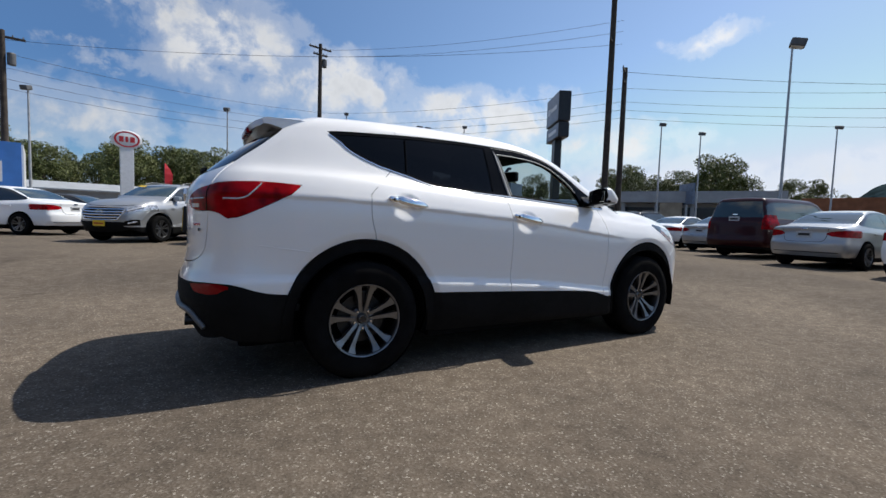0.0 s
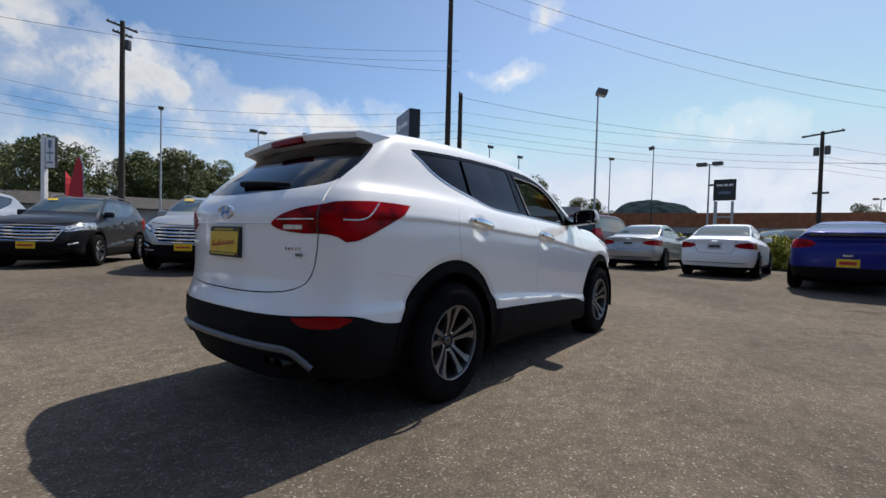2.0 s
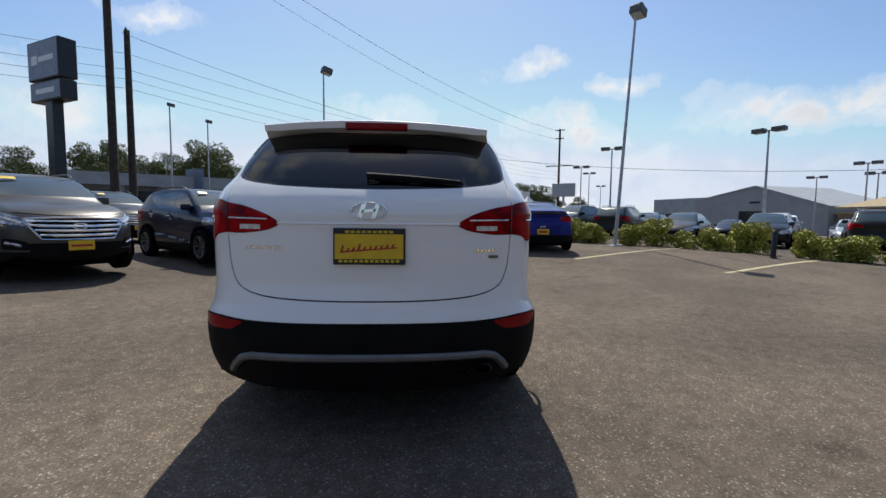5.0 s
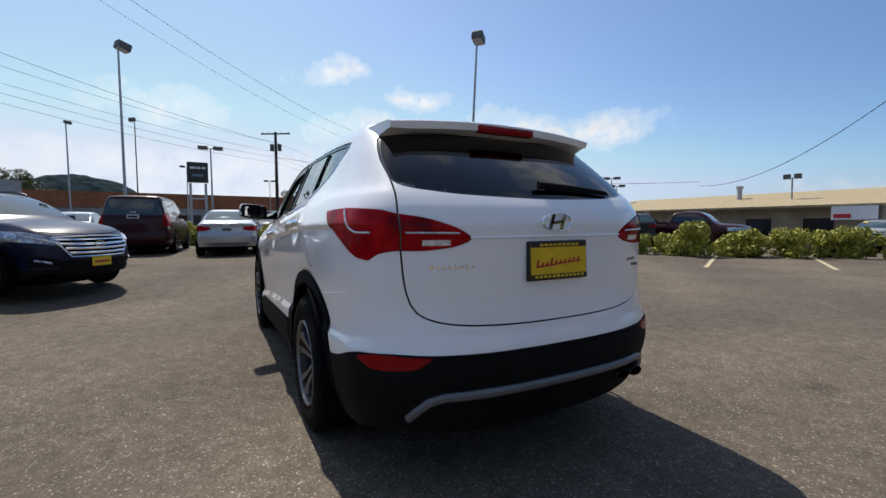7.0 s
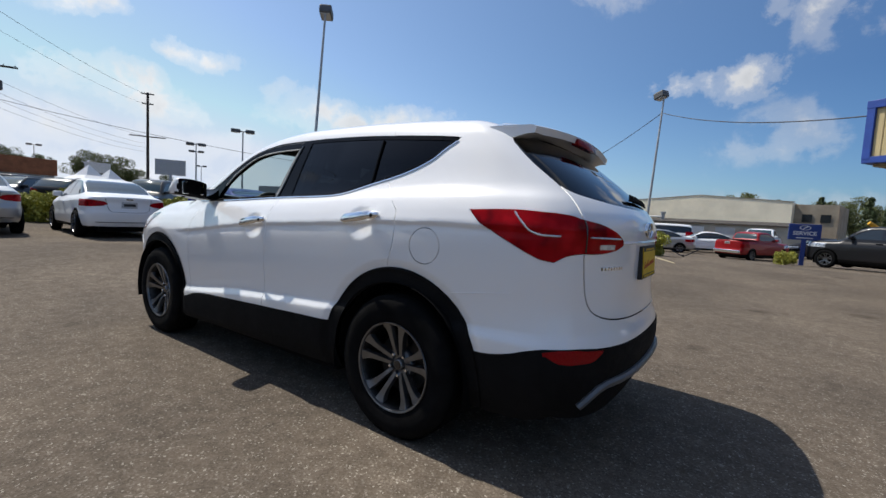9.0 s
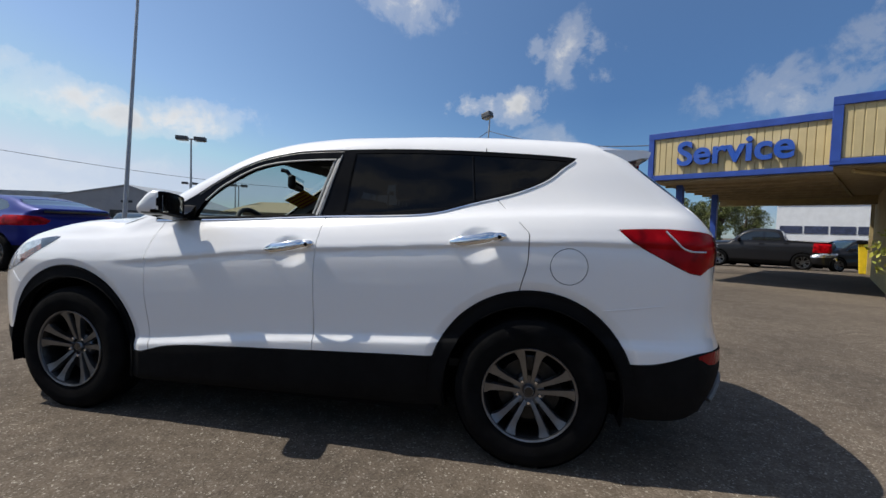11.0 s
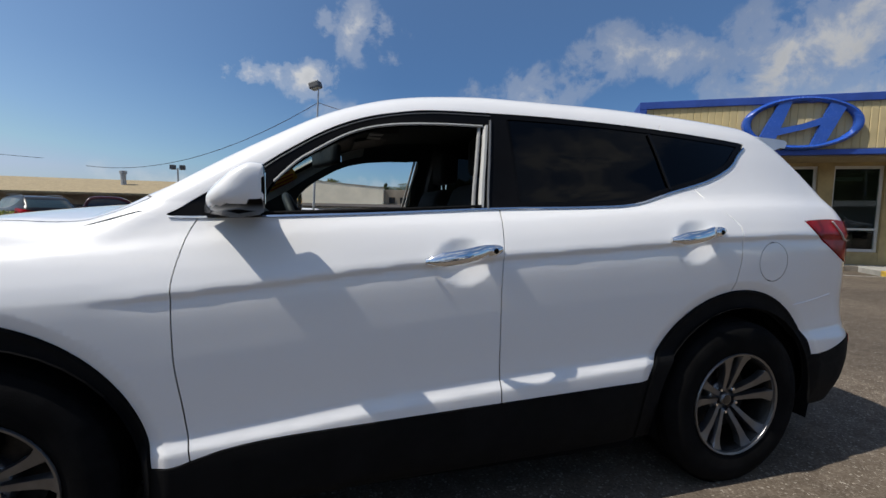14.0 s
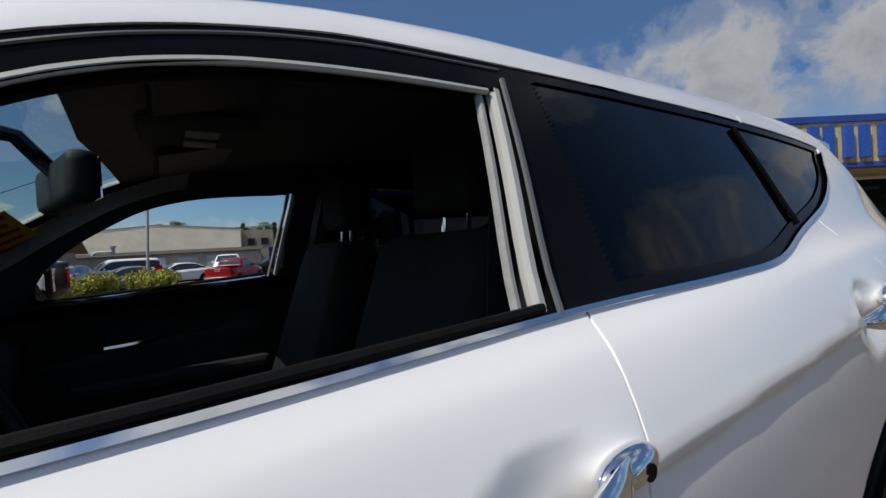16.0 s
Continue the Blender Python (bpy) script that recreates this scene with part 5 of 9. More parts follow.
seat(0.12, 0.36, 0.26)
seat(0.12, -0.36, 0.26)
seat(-0.78, 0.0, 0.62)
bm = bmesh.new()
rows = [[bm.verts.new((px, yy * k, pz)) for px, pz, k in ((1.12, 0.55, 1), (1.10, 1.12, 1), (0.95, 1.185 - 0.02 * abs(yy), 1), (0.72, 1.13, 1), (0.62, 1.02, 1), (0.66, 0.70, 1))] for yy in np.linspace(-0.76, 0.76, 20)]
for q, w in zip(rows, rows[1:]):
    for j in range(5):
        bm.faces.new((q[j], q[j + 1], w[j + 1], w[j]))
db = part("dashboard", bm, TRIM, suv, "dark plastic dashboard", True, 50)
part("instrument_hood", box(bmesh.new(), 0.62, 0.86, 0.20, 0.54, 1.08, 1.19, 0.05, None, 3), TRIM, db, "", True)
part("centre_console", box(bmesh.new(), -0.3, 0.66, -0.11, 0.11, 0.46, 0.82, 0.04, None, 3), TRIM, suv, "", True)
SW = base("steering_wheel", Matrix.Translation((0.47, 0.365, 1.075)) @ pose(0, 0, 0, 0, -64, 0))
SW.parent = suv
bm = bmesh.new()
rows = [[bm.verts.new(((0.182 + 0.016 * math.cos(p)) * math.cos(a), (0.182 + 0.016 * math.cos(p)) * math.sin(a), 0.016 * math.sin(p))) for p in [2 * math.pi * j / 8 for j in range(8)]] for a in [2 * math.pi * k / 40 for k in range(40)]]
for q, w in zip(rows, rows[1:] + rows[:1]):
    for j in range(8):
        bm.faces.new((q[j], q[(j + 1) % 8], w[(j + 1) % 8], w[j]))
part("wheel_rim", bm, TRIM, SW, "", True, 80)
part("wheel_hub", box(bmesh.new(), -0.075, 0.075, -0.085, 0.085, -0.05, 0.012, 0.03, None, 3), TRIM, SW, "", True)
for a in (90, -90, 180):
    part("wheel_spoke", box(bmesh.new(), 0.05, 0.18, -0.022, 0.022, -0.02, 0.004, 0.006, pose(0, 0, 0, 0, 0, a)), SATIN, SW)
part("steering_column", tube(bmesh.new(), [(0.48, 0.365, 1.06), (0.72, 0.365, 0.97)], 0.045, 10), TRIM, suv)
RV = base("rear_view_mirror", Matrix.Translation((0.375, 0.03, 1.452)) @ pose(0, 0, 0, 0, 0, 18) @ Matrix.Scale(1.28, 4))
RV.parent = suv
part("mirror_case", box(bmesh.new(), -0.012, 0.028, -0.125, 0.125, -0.038, 0.038, 0.018, None, 3), TRIM, RV, "", True)
part("mirror_face", box(bmesh.new(), -0.0145, -0.0122, -0.112, 0.112, -0.03, 0.03), MIRROR, RV)
part("mirror_stalk", tube(bmesh.new(), [(0.02, 0, 0.02), (0.06, 0, 0.07), (0.09, 0, 0.075)], 0.012, 8), BLACK_GLOSS, RV)
bm = bmesh.new()
rows = [[bm.verts.new((px, yy, float(f_top(px) - f_crown(px) * yy * yy) - 0.022 - d)) for px, d in ((0.10, 0), (0.18, 0), (0.27, 0), (0.365 - 0.06 * abs(yy), 0), (0.365 - 0.06 * abs(yy), 0.008), (0.27, 0.008), (0.18, 0.008), (0.10, 0.008))] for yy in np.linspace(-0.58, 0.58, 21)]
for q, w in zip(rows, rows[1:]):
    for j in range(8):
        bm.faces.new((q[j], w[j], w[(j + 1) % 8], q[(j + 1) % 8]))
bm.faces.new(rows[0])
bm.faces.new(rows[-1][::-1])
part("windscreen_header", bm, TRIM, suv, "dark band along the top of the windscreen", True)
for s in (-1, 1):
    part("sun_visor", box(bmesh.new(), 0.10, 0.30, s * 0.38 - 0.19, s * 0.38 + 0.19, 1.560, 1.575, 0.006, Matrix.Translation((0.13, 0, 1.595)) @ pose(0, 0, 0, 0, 13, 0) @ Matrix.Translation((-0.2, 0, -1.567))), TRIM, suv)
part("roof_console", box(bmesh.new(), 0.02, 0.26, -0.10, 0.10, 1.575, 1.61, 0.015), HEADLINER, suv)
for s in (-1, 1):
    part("map_lamp", box(bmesh.new(), 0.10, 0.17, s * 0.05 - 0.03, s * 0.05 + 0.03, 1.571, 1.5745, 0.002), LIGHTTRIM, suv, "pale map lamp lens")
    part("seat_belt", prism(bmesh.new(), [(-0.262, 1.36), (-0.218, 1.36), (-0.150, 0.62), (-0.195, 0.62)], s * 0.640, s * 0.643), CLOTH, suv, "dark seat belt webbing")
bm = box(bmesh.new(), -0.098, 0.098, -0.138, 0.138, -0.001, 0.001)
STK = part("windscreen_sticker", bm, YELLOW, suv, "yellow dealer sticker with red bars on the windscreen")
ux = Vector((-0.887, -0.02, 0.461)).normalized()
uz = ux.cross(Vector((0, -0.953, -0.30))).normalized()
uz = uz if uz.z > 0 else -uz
STK.matrix_basis = Matrix.Translation(Vector((0.660, -0.573, 1.379)) - 0.014 * uz) @ Matrix((ux, uz.cross(ux), uz)).transposed().to_4x4()
for k in range(5):
    part("sticker_bar", box(bmesh.new(), -0.088, 0.085 - 0.012 * (k % 2), -0.118 + 0.052 * k, -0.100 + 0.052 * k, -0.0025, 0.0025), REDINK, STK)
for s in (1, -1):
    part("inside_handle", tube(bmesh.new(), [(0.42, s * 0.742, 0.985), (0.34, s * 0.735, 0.990), (0.27, s * 0.742, 1.0)], 0.010, 6), CHROME, suv)
    part("arm_rest", box(bmesh.new(), -0.12, 0.52, s * 0.76 - 0.05, s * 0.76 + 0.05, 0.82, 0.88, 0.02), TRIM, suv)
    part("grab_pillar", tube(bmesh.new(), [(-0.30, s * 0.68, 1.16), (-0.33, s * 0.59, 1.40), (-0.36, s * 0.52, 1.60)], 0.045, 8), TRIM, suv)

# ---- ground ----
def smooth01(t):
    t = np.clip(t, 0, 1)
    return t * t * (3 - 2 * t)


def rise(xx, yy):
    """Fitted to the camera's view: higher ahead of and beside the car, lower beyond the hedge."""
    xx, yy = np.asarray(xx, float), np.asarray(yy, float)
    a = np.maximum(smooth01((xx - 2.8) / 5.0), smooth01((yy - 2.2) / 6.0)) * 0.23 * smooth01((yy + 14) / 7)
    return a - 0.035 * np.clip(-15 - yy, 0, 12)


def at(xx, yy, heading=0.0, up=0.0):
    return pose(xx, yy, float(rise(xx, yy)) + up, 0, 0, heading)


ASPHALT = bpy.data.materials.new("asphalt")
ASPHALT.use_nodes = True
t = ASPHALT.node_tree
b = t.nodes["Principled BSDF"]
co = nd(t, "ShaderNodeTexCoord")
stones = nd(t, "ShaderNodeTexVoronoi", Scale=120.0)
stones2 = nd(t, "ShaderNodeTexVoronoi", Scale=38.0)
cell_hue = nd(t, "ShaderNodeSeparateColor")
tone = ramp(t, [(0.0, (0.098, 0.078, 0.060)), (0.45, (0.124, 0.101, 0.079)), (0.84, (0.146, 0.121, 0.096)), (0.95, (0.190, 0.163, 0.134)), (1.0, (0.33, 0.30, 0.255))], False)
slow = nd(t, "ShaderNodeTexNoise", Scale=0.35, Detail=8.0, Roughness=0.62)
slow_r = ramp(t, [(0.30, (0.70, 0.70, 0.70)), (0.72, (1.18, 1.16, 1.12))])
mid = nd(t, "ShaderNodeTexNoise", Scale=9.0, Detail=5.0, Roughness=0.6)
mid_r = ramp(t, [(0.3, (0.80, 0.80, 0.80)), (0.7, (1.12, 1.12, 1.12))])
m1, m2 = nd(t, "ShaderNodeMix", data_type="RGBA", blend_type="MULTIPLY"), nd(t, "ShaderNodeMix", data_type="RGBA", blend_type="MULTIPLY")
m1.inputs[0].default_value = m2.inputs[0].default_value = 1.0
stain = nd(t, "ShaderNodeTexNoise", Scale=1.1, Detail=3.0, Roughness=0.45)
stain_r = ramp(t, [(0.66, (1, 1, 1)), (0.74, (0.62, 0.61, 0.60))])
m3 = nd(t, "ShaderNodeMix", data_type="RGBA", blend_type="MULTIPLY")
m3.inputs[0].default_value = 1.0
wire(t, (co.outputs["Object"], stones.inputs["Vector"]), (co.outputs["Object"], stones2.inputs["Vector"]), (stones.outputs["Color"], cell_hue.inputs[0]), (cell_hue.outputs[0], tone.inputs[0]),
     (co.outputs["Object"], slow.inputs["Vector"]), (slow.outputs[0], slow_r.inputs[0]), (co.outputs["Object"], mid.inputs["Vector"]), (mid.outputs[0], mid_r.inputs[0]),
     (tone.outputs[0], m1.inputs[6]), (slow_r.outputs[0], m1.inputs[7]), (m1.outputs[2], m2.inputs[6]), (mid_r.outputs[0], m2.inputs[7]),
     (co.outputs["Object"], stain.inputs["Vector"]), (stain.outputs[0], stain_r.inputs[0]), (m2.outputs[2], m3.inputs[6]), (stain_r.outputs[0], m3.inputs[7]), (m3.outputs[2], b.inputs["Base Color"]))
hsum = nd(t, "ShaderNodeMath", operation="MULTIPLY_ADD")
hsum.inputs[1].default_value = 0.5
bp = nd(t, "ShaderNodeBump", Strength=0.24, Distance=0.005)
wire(t, (stones2.outputs["Distance"], hsum.inputs[0]), (stones.outputs["Distance"], hsum.inputs[2]), (hsum.outputs[0], bp.inputs["Height"]), (bp.outputs[0], b.inputs["Normal"]))
b.inputs["Roughness"].default_value = 0.95
b.inputs["Specular IOR Level"].default_value = 0.12

axis = np.unique(np.r_[np.linspace(-24, 24, 49), np.linspace(24, 80, 15), np.linspace(80, 400, 9), (700, 1200, 2200)])
axis = np.unique(np.r_[-axis, axis])
gx, gy = np.meshgrid(axis, axis, indexing="ij")
V = np.stack([gx, gy, rise(gx, gy)], -1).reshape(-1, 3)
n = len(axis)
ids = np.arange(n * n).reshape(n, n)
F = np.stack([ids[:-1, :-1], ids[1:, :-1], ids[1:, 1:], ids[:-1, 1:]], -1).reshape(-1, 4)
tagged(link_mesh("ground", V, F, ASPHALT, None, "worn grey asphalt of a car dealer's lot with pale stones showing"), kind="structure", category="ground")

LINE_Y = mat("faded_yellow_paint", (0.46, 0.39, 0.23), 0.8, noise_scale=14, vary=0.35, bump=0.2, bump_scale=90)
LINE_W = mat("worn_white_paint", (0.38, 0.37, 0.345), 0.85, noise_scale=9, vary=0.45, bump=0.2, bump_scale=90)


def stripe(x0, y0, x1, y1, material, label, w=0.10):
    d = Vector((x1 - x0, y1 - y0, 0))
    k = max(2, int(d.length / 0.6))
    s = Vector((-d.y, d.x, 0)).normalized() * w / 2
    bm = bmesh.new()
    rows = []
    for i in range(k + 1):
        p = Vector((x0, y0, 0)) + d * i / k
        rows.append([bm.verts.new((q.x, q.y, float(rise(q.x, q.y)) + h)) for q, h in ((p - s, 0.004), (p + s, 0.004))])
    for q, w2 in zip(rows, rows[1:]):
        bm.faces.new((q[0], q[1], w2[1], w2[0]))
    tagged(part("parking_line", bm, material, None, label), kind="structure", category="parking line")


for a in ((5.6, -3.9, 8.3, -8.1), (3.95, -6.4, 6.0, -10.3), (2.5, -9.3, 4.6, -13.5), (0.65, -11.2, 2.8, -15.4), (-0.9, -12.9, 0.85, -16.8)):
    stripe(*a, LINE_Y, "faded yellow parking line on the asphalt")
for a in ((-7.7, -5.95, -4.7, -1.6), (-7.7, -5.95, -12.6, -3.0), (-11.6, -3.55, -8.2, -1.4)):
    stripe(*a, LINE_W, "worn white parking line on the asphalt", 0.075)
# the long shadowy seam of a filled crack
TAR = mat("tar_filling", (0.02, 0.02, 0.02), 0.5, noise_scale=20, vary=0.3)
bm = bmesh.new()
for k in range(26):
    s0, s1 = k / 26, (k + 1) / 26
    p0, p1 = [Vector((10.2 - 5.6 * s + 0.12 * math.sin(9 * s), -6.6 - 1.6 * s + 0.10 * math.sin(14 * s + 1), 0)) for s in (s0, s1)]
    q = [bm.verts.new((p.x, p.y + e, float(rise(p.x, p.y)) + 0.004)) for p, e in ((p0, -0.02), (p1, -0.02), (p1, 0.02), (p0, 0.02))]
    bm.faces.new(q)
tagged(part("crack_filling", bm, TAR, None, "black tar-filled crack across the asphalt"), kind="structure", category="crack")

# ---- greenery ----


def leaf_material(name, color, vary=0.35):
    m = mat(name, color, 0.6)
    t = m.node_tree
    b = t.nodes["Principled BSDF"]
    g = nd(t, "ShaderNodeNewGeometry")
    oi = nd(t, "ShaderNodeObjectInfo")
    add = nd(t, "ShaderNodeMath", operation="MULTIPLY_ADD")
    add.inputs[1].default_value = 0.3
    fac = nd(t, "ShaderNodeMath", operation="MULTIPLY_ADD")
    fac.inputs[1].default_value = 0.75
    r = ramp(t, [(0.0, tuple(c * (1 - vary) for c in color)), (0.55, color), (1.0, tuple(min(1, c * k) for c, k in zip(color, (1.9, 1.55, 1.1))))], False)
    wire(t, (oi.outputs["Random"], add.inputs[0]), (g.outputs["Random Per Island"], fac.inputs[0]), (add.outputs[0], fac.inputs[2]), (fac.outputs[0], r.inputs[0]), (r.outputs[0], b.inputs["Base Color"]))
    b.inputs["Subsurface Weight"].default_value = 0.0
    b.inputs["Transmission Weight"].default_value = 0.0
    return m


LEAF_BUSH = leaf_material("bush_leaves", (0.175, 0.205, 0.036))
LEAF_TREE = leaf_material("tree_leaves", (0.056, 0.078, 0.027))
LEAF_FIR = leaf_material("fir_needles", (0.030, 0.050, 0.020))
BARK = mat("bark", (0.085, 0.065, 0.048), 0.9, noise_scale=6, vary=0.4, bump=0.6, bump_scale=30)


def leaves(rng, centres, radii, count, size, flat=0.85):
    """Leaf blades scattered through clumps: arrays of vertices and quads."""
    k = rng.integers(0, len(centres), count)
    d = rng.normal(size=(count, 3))
    d /= np.linalg.norm(d, axis=1, keepdims=True)
    r = rng.uniform(0.35, 1.0, (count, 1)) ** 0.45
    P = centres[k] + d * r * radii[k][:, None] * (1, 1, flat)
    a = rng.normal(size=(count, 3)) + d * 0.2
    a /= np.linalg.norm(a, axis=1, keepdims=True)
    b = np.cross(a, d + 0.6 * rng.normal(size=(count, 3)))
    b /= np.linalg.norm(b, axis=1, keepdims=True) + 1e-9
    s = size * rng.uniform(0.6, 1.35, (count, 1))
    V = np.stack([P - a * s, P - b * s * 0.42 + a * s * 0.1, P + a * s, P + b * s * 0.42 + a * s * 0.1], 1).reshape(-1, 3)
    return V, np.arange(4 * count).reshape(-1, 4)


def bush(seed, w, h, count, size):
    rng = np.random.default_rng(seed)
    n = 24
    cen = np.stack([rng.uniform(-w, w, n) * 0.62, rng.uniform(-w, w, n) * 0.55, np.r_[rng.uniform(0.10, 0.30, 9), rng.uniform(0.35, 0.80, n - 9)] * h], -1)
    rad = rng.uniform(0.19, 0.33, n) * (w + h) * 0.55
    V, F = leaves(rng, cen, rad, count, size)
    V[:, 2] = np.maximum(V[:, 2], 0.01)
    ob = base("hedge_bush", None, "rounded green leafy hedge bush with yellowish young leaves", "bush", "hedge bushes")
    link_mesh("foliage", V, F, LEAF_BUSH, ob, "", smooth=False)
    bm = bmesh.new()
    for k in range(5):
        a = 2 * math.pi * k / 5
        tube(bm, [(0, 0, -0.05), (0.15 * math.cos(a), 0.15 * math.sin(a), h * 0.3), (0.35 * w * math.cos(a), 0.35 * w * math.sin(a), h * 0.65)], 0.018, 5)
    part("stem", bm, BARK, ob)
    return ob


def tree(seed, h, w, count, size, material=LEAF_TREE, name="tree", label="broad leafy green tree beyond the lot", clumps=34, low=0.28):
    rng = np.random.default_rng(seed)
    ob = base(name, None, label, "tree", "trees round the lot")
    bm = tube(bmesh.new(), [(0, 0, -0.3), (0.05 * w, 0, h * 0.2), (-0.03 * w, 0.03 * w, h * 0.5), (0.02 * w, 0, h * 0.8)], 0.035 * h, 8, r1=0.008 * h)
    cen = []
    for k in range(clumps):
        a, q = rng.uniform(0, 2 * math.pi), rng.uniform(low, 0.93)
        env = math.sin(math.pi * min(1, (q - low * 0.6) / (1.02 - low * 0.6))) ** 0.6
        d = w * 0.5 * env * rng.uniform(0.25, 1.0)
        c = (d * math.cos(a), d * math.sin(a), q * h)
        cen.append(c)
        if k % 3 == 0:
            tube(bm, [(0, 0, max(0.15, q - 0.22) * h), (0.5 * c[0], 0.5 * c[1], (q - 0.1) * h), c], 0.012 * h, 5, r1=0.003 * h)
    part("trunk", bm, BARK, ob)
    cen = np.array(cen)
    V, F = leaves(rng, cen, rng.uniform(0.09, 0.17, clumps) * (w + h) * 0.5, count, size)
    link_mesh("crown", V, F, material, ob, "", smooth=False)
    return ob


def fir(seed, h, w, count, size):
    rng = np.random.default_rng(seed)
    ob = base("conifer", None, "dark green narrow conifer standing far off", "tree", "conifers far off")
    part("trunk", tube(bmesh.new(), [(0, 0, -0.3), (0, 0, h * 0.96)], 0.025 * h, 7, r1=0.004 * h), BARK, ob)
    q = rng.uniform(0.12, 1.0, 90)
    a = rng.uniform(0, 2 * math.pi, 90)
    d = 0.5 * w * (1.02 - q) * rng.uniform(0.3, 1.0, 90)
    cen = np.stack([d * np.cos(a), d * np.sin(a), q * h - 0.2 * d], -1)
    V, F = leaves(rng, cen, 0.10 * w + 0.16 * w * (1 - q), count, size, 0.6)
    link_mesh("crown", V, F, LEAF_FIR, ob, "", smooth=False)
    return ob


def put(protos, places, spread=0.12, seed=5):
    """Stands the prototypes and their copies at (x, y, scale) places."""
    rng = random.Random(seed)
    used = set()
    for xx, yy, s in places:
        o = rng.choice(protos)
        m = at(xx, yy, rng.uniform(0, 360)) @ Matrix.Diagonal((s * rng.uniform(1 - spread, 1 + spread), s * rng.uniform(1 - spread, 1 + spread), s * rng.uniform(1 - spread, 1 + spread), 1))
        if o not in used:
            used.add(o)
            o.matrix_basis = m
        else:
            copy_thing(o, m).matrix_basis = m
    for o in protos:
        if o not in used:
            for c in (*o.children, o):
                bpy.data.objects.remove(c)


HEDGE_D = Vector((-0.685, -0.728))
rng = random.Random(3)
spots = []
for k in range(36):
    s = -17.5 + k * 0.92 + rng.uniform(-0.2, 0.2)
    if -0.6 < s < -0.1:
        continue
    p = Vector((8.95, -6.55)) + HEDGE_D * s
    if s > 13.9:
        continue
    spots.append((p.x + 0.9 + rng.uniform(-0.3, 0.3), p.y - 0.7 + rng.uniform(-0.3, 0.3), rng.uniform(0.85, 1.22) * (0.70 if -0.1 < s < 7.0 else 1.0)))
put([bush(k, 0.78, 0.98, 3400, 0.060) for k in (1, 2, 3, 4)], spots)
bush_more = bush(9, 0.75, 1.0, 2800, 0.060)
put([bush_more], [(-4.1, -20.6, 0.62), (-11.0, -5.63, 0.80)])
put([bush(11, 0.72, 1.42, 1700, 0.060)], [(-8.92, -6.97, 1.0)])

far = []
rng = random.Random(11)
for k in range(34):
    a = radians(54 + k * 1.95 + rng.uniform(-0.8, 0.8))
    d = rng.uniform(60, 76)
    far.append((-3 + d * math.cos(a), -2 + d * math.sin(a), rng.uniform(0.78, 1.15) * (0.62 if 1.315 < a < 1.41 else 1.1 if 1.10 < a < 1.6 else 0.78)))
for a, d, s in ((37, 70, 0.92), (34.5, 74, 0.95), (31, 76, 0.80), (27.5, 72, 1.05), (25.8, 75, 1.0), (20.8, 76, 0.78), (18.5, 80, 0.70), (43, 70, 0.7), (47, 70, 0.72), (51, 66, 0.62), (29, 95, 0.8), (23, 95, 0.8)):
    far.append((-3 + d * math.cos(radians(a)), -2 + d * math.sin(radians(a)), s))
for a, d, s in ((-5, 95, 0.62), (-6.5, 92, 0.7), (-8.2, 90, 0.62), (-12, 84, 0.70), (-13.5, 84, 0.66), (-15, 88, 0.66), (-16.5, 90, 0.6), (-20, 120, 0.6), (-1, 110, 0.55), (2, 110, 0.5)):
    far.append((-3 + d * math.cos(radians(a)), -2 + d * math.sin(radians(a)), s))
for a, d, s in ((-95.5, 92, 0.62), (-97, 88, 0.60), (-98.6, 95, 0.72), (-100.2, 90, 0.62), (-101.8, 96, 0.70), (-103.6, 88, 0.74), (-105.2, 92, 0.80), (-107, 90, 0.82), (-109, 94, 0.80), (-111.2, 90, 0.78), (-113.5, 94, 0.8), (-89, 110, 0.9)):
    far.append((-2.4 + d * math.cos(radians(a)), 2.7 + d * math.sin(radians(a)), s))
put([tree(21, 11.0, 8.6, 13500, 0.155, clumps=46), tree(22, 10.2, 9.6, 13500, 0.155, clumps=50), tree(23, 11.8, 7.6, 13500, 0.155, clumps=40)], far)
firs = [(-9 + 1.9 * k + 0.7 * math.sin(5 * k), -78 - 6 * math.sin(2.3 * k), 0.62 + 0.16 * math.sin(3.7 * k)) for k in range(-12, 3)]
put([fir(31, 8.2, 3.4, 2600, 0.26), fir(32, 7.2, 3.8, 2600, 0.26)], firs)
under = []
for k in range(40):
    a = radians(56 + 1.7 * k)
    under.append((-3 + 57 * math.cos(a), -2 + 57 * math.sin(a), rng.uniform(2.2, 3.4)))
for k in range(9):
    a = radians(12 + 1.6 * k)
    under.append((-3 + 66 * math.cos(a), -2 + 66 * math.sin(a), rng.uniform(1.8, 2.8)))
SHRUB = bush(41, 0.95, 1.0, 1300, 0.10)
tagged(SHRUB, "dense dark green undergrowth below the trees", "shrub", "undergrowth")
SHRUB.children[0].data.materials[0] = LEAF_TREE
SHRUB.name = "shrub"
put([SHRUB], under)

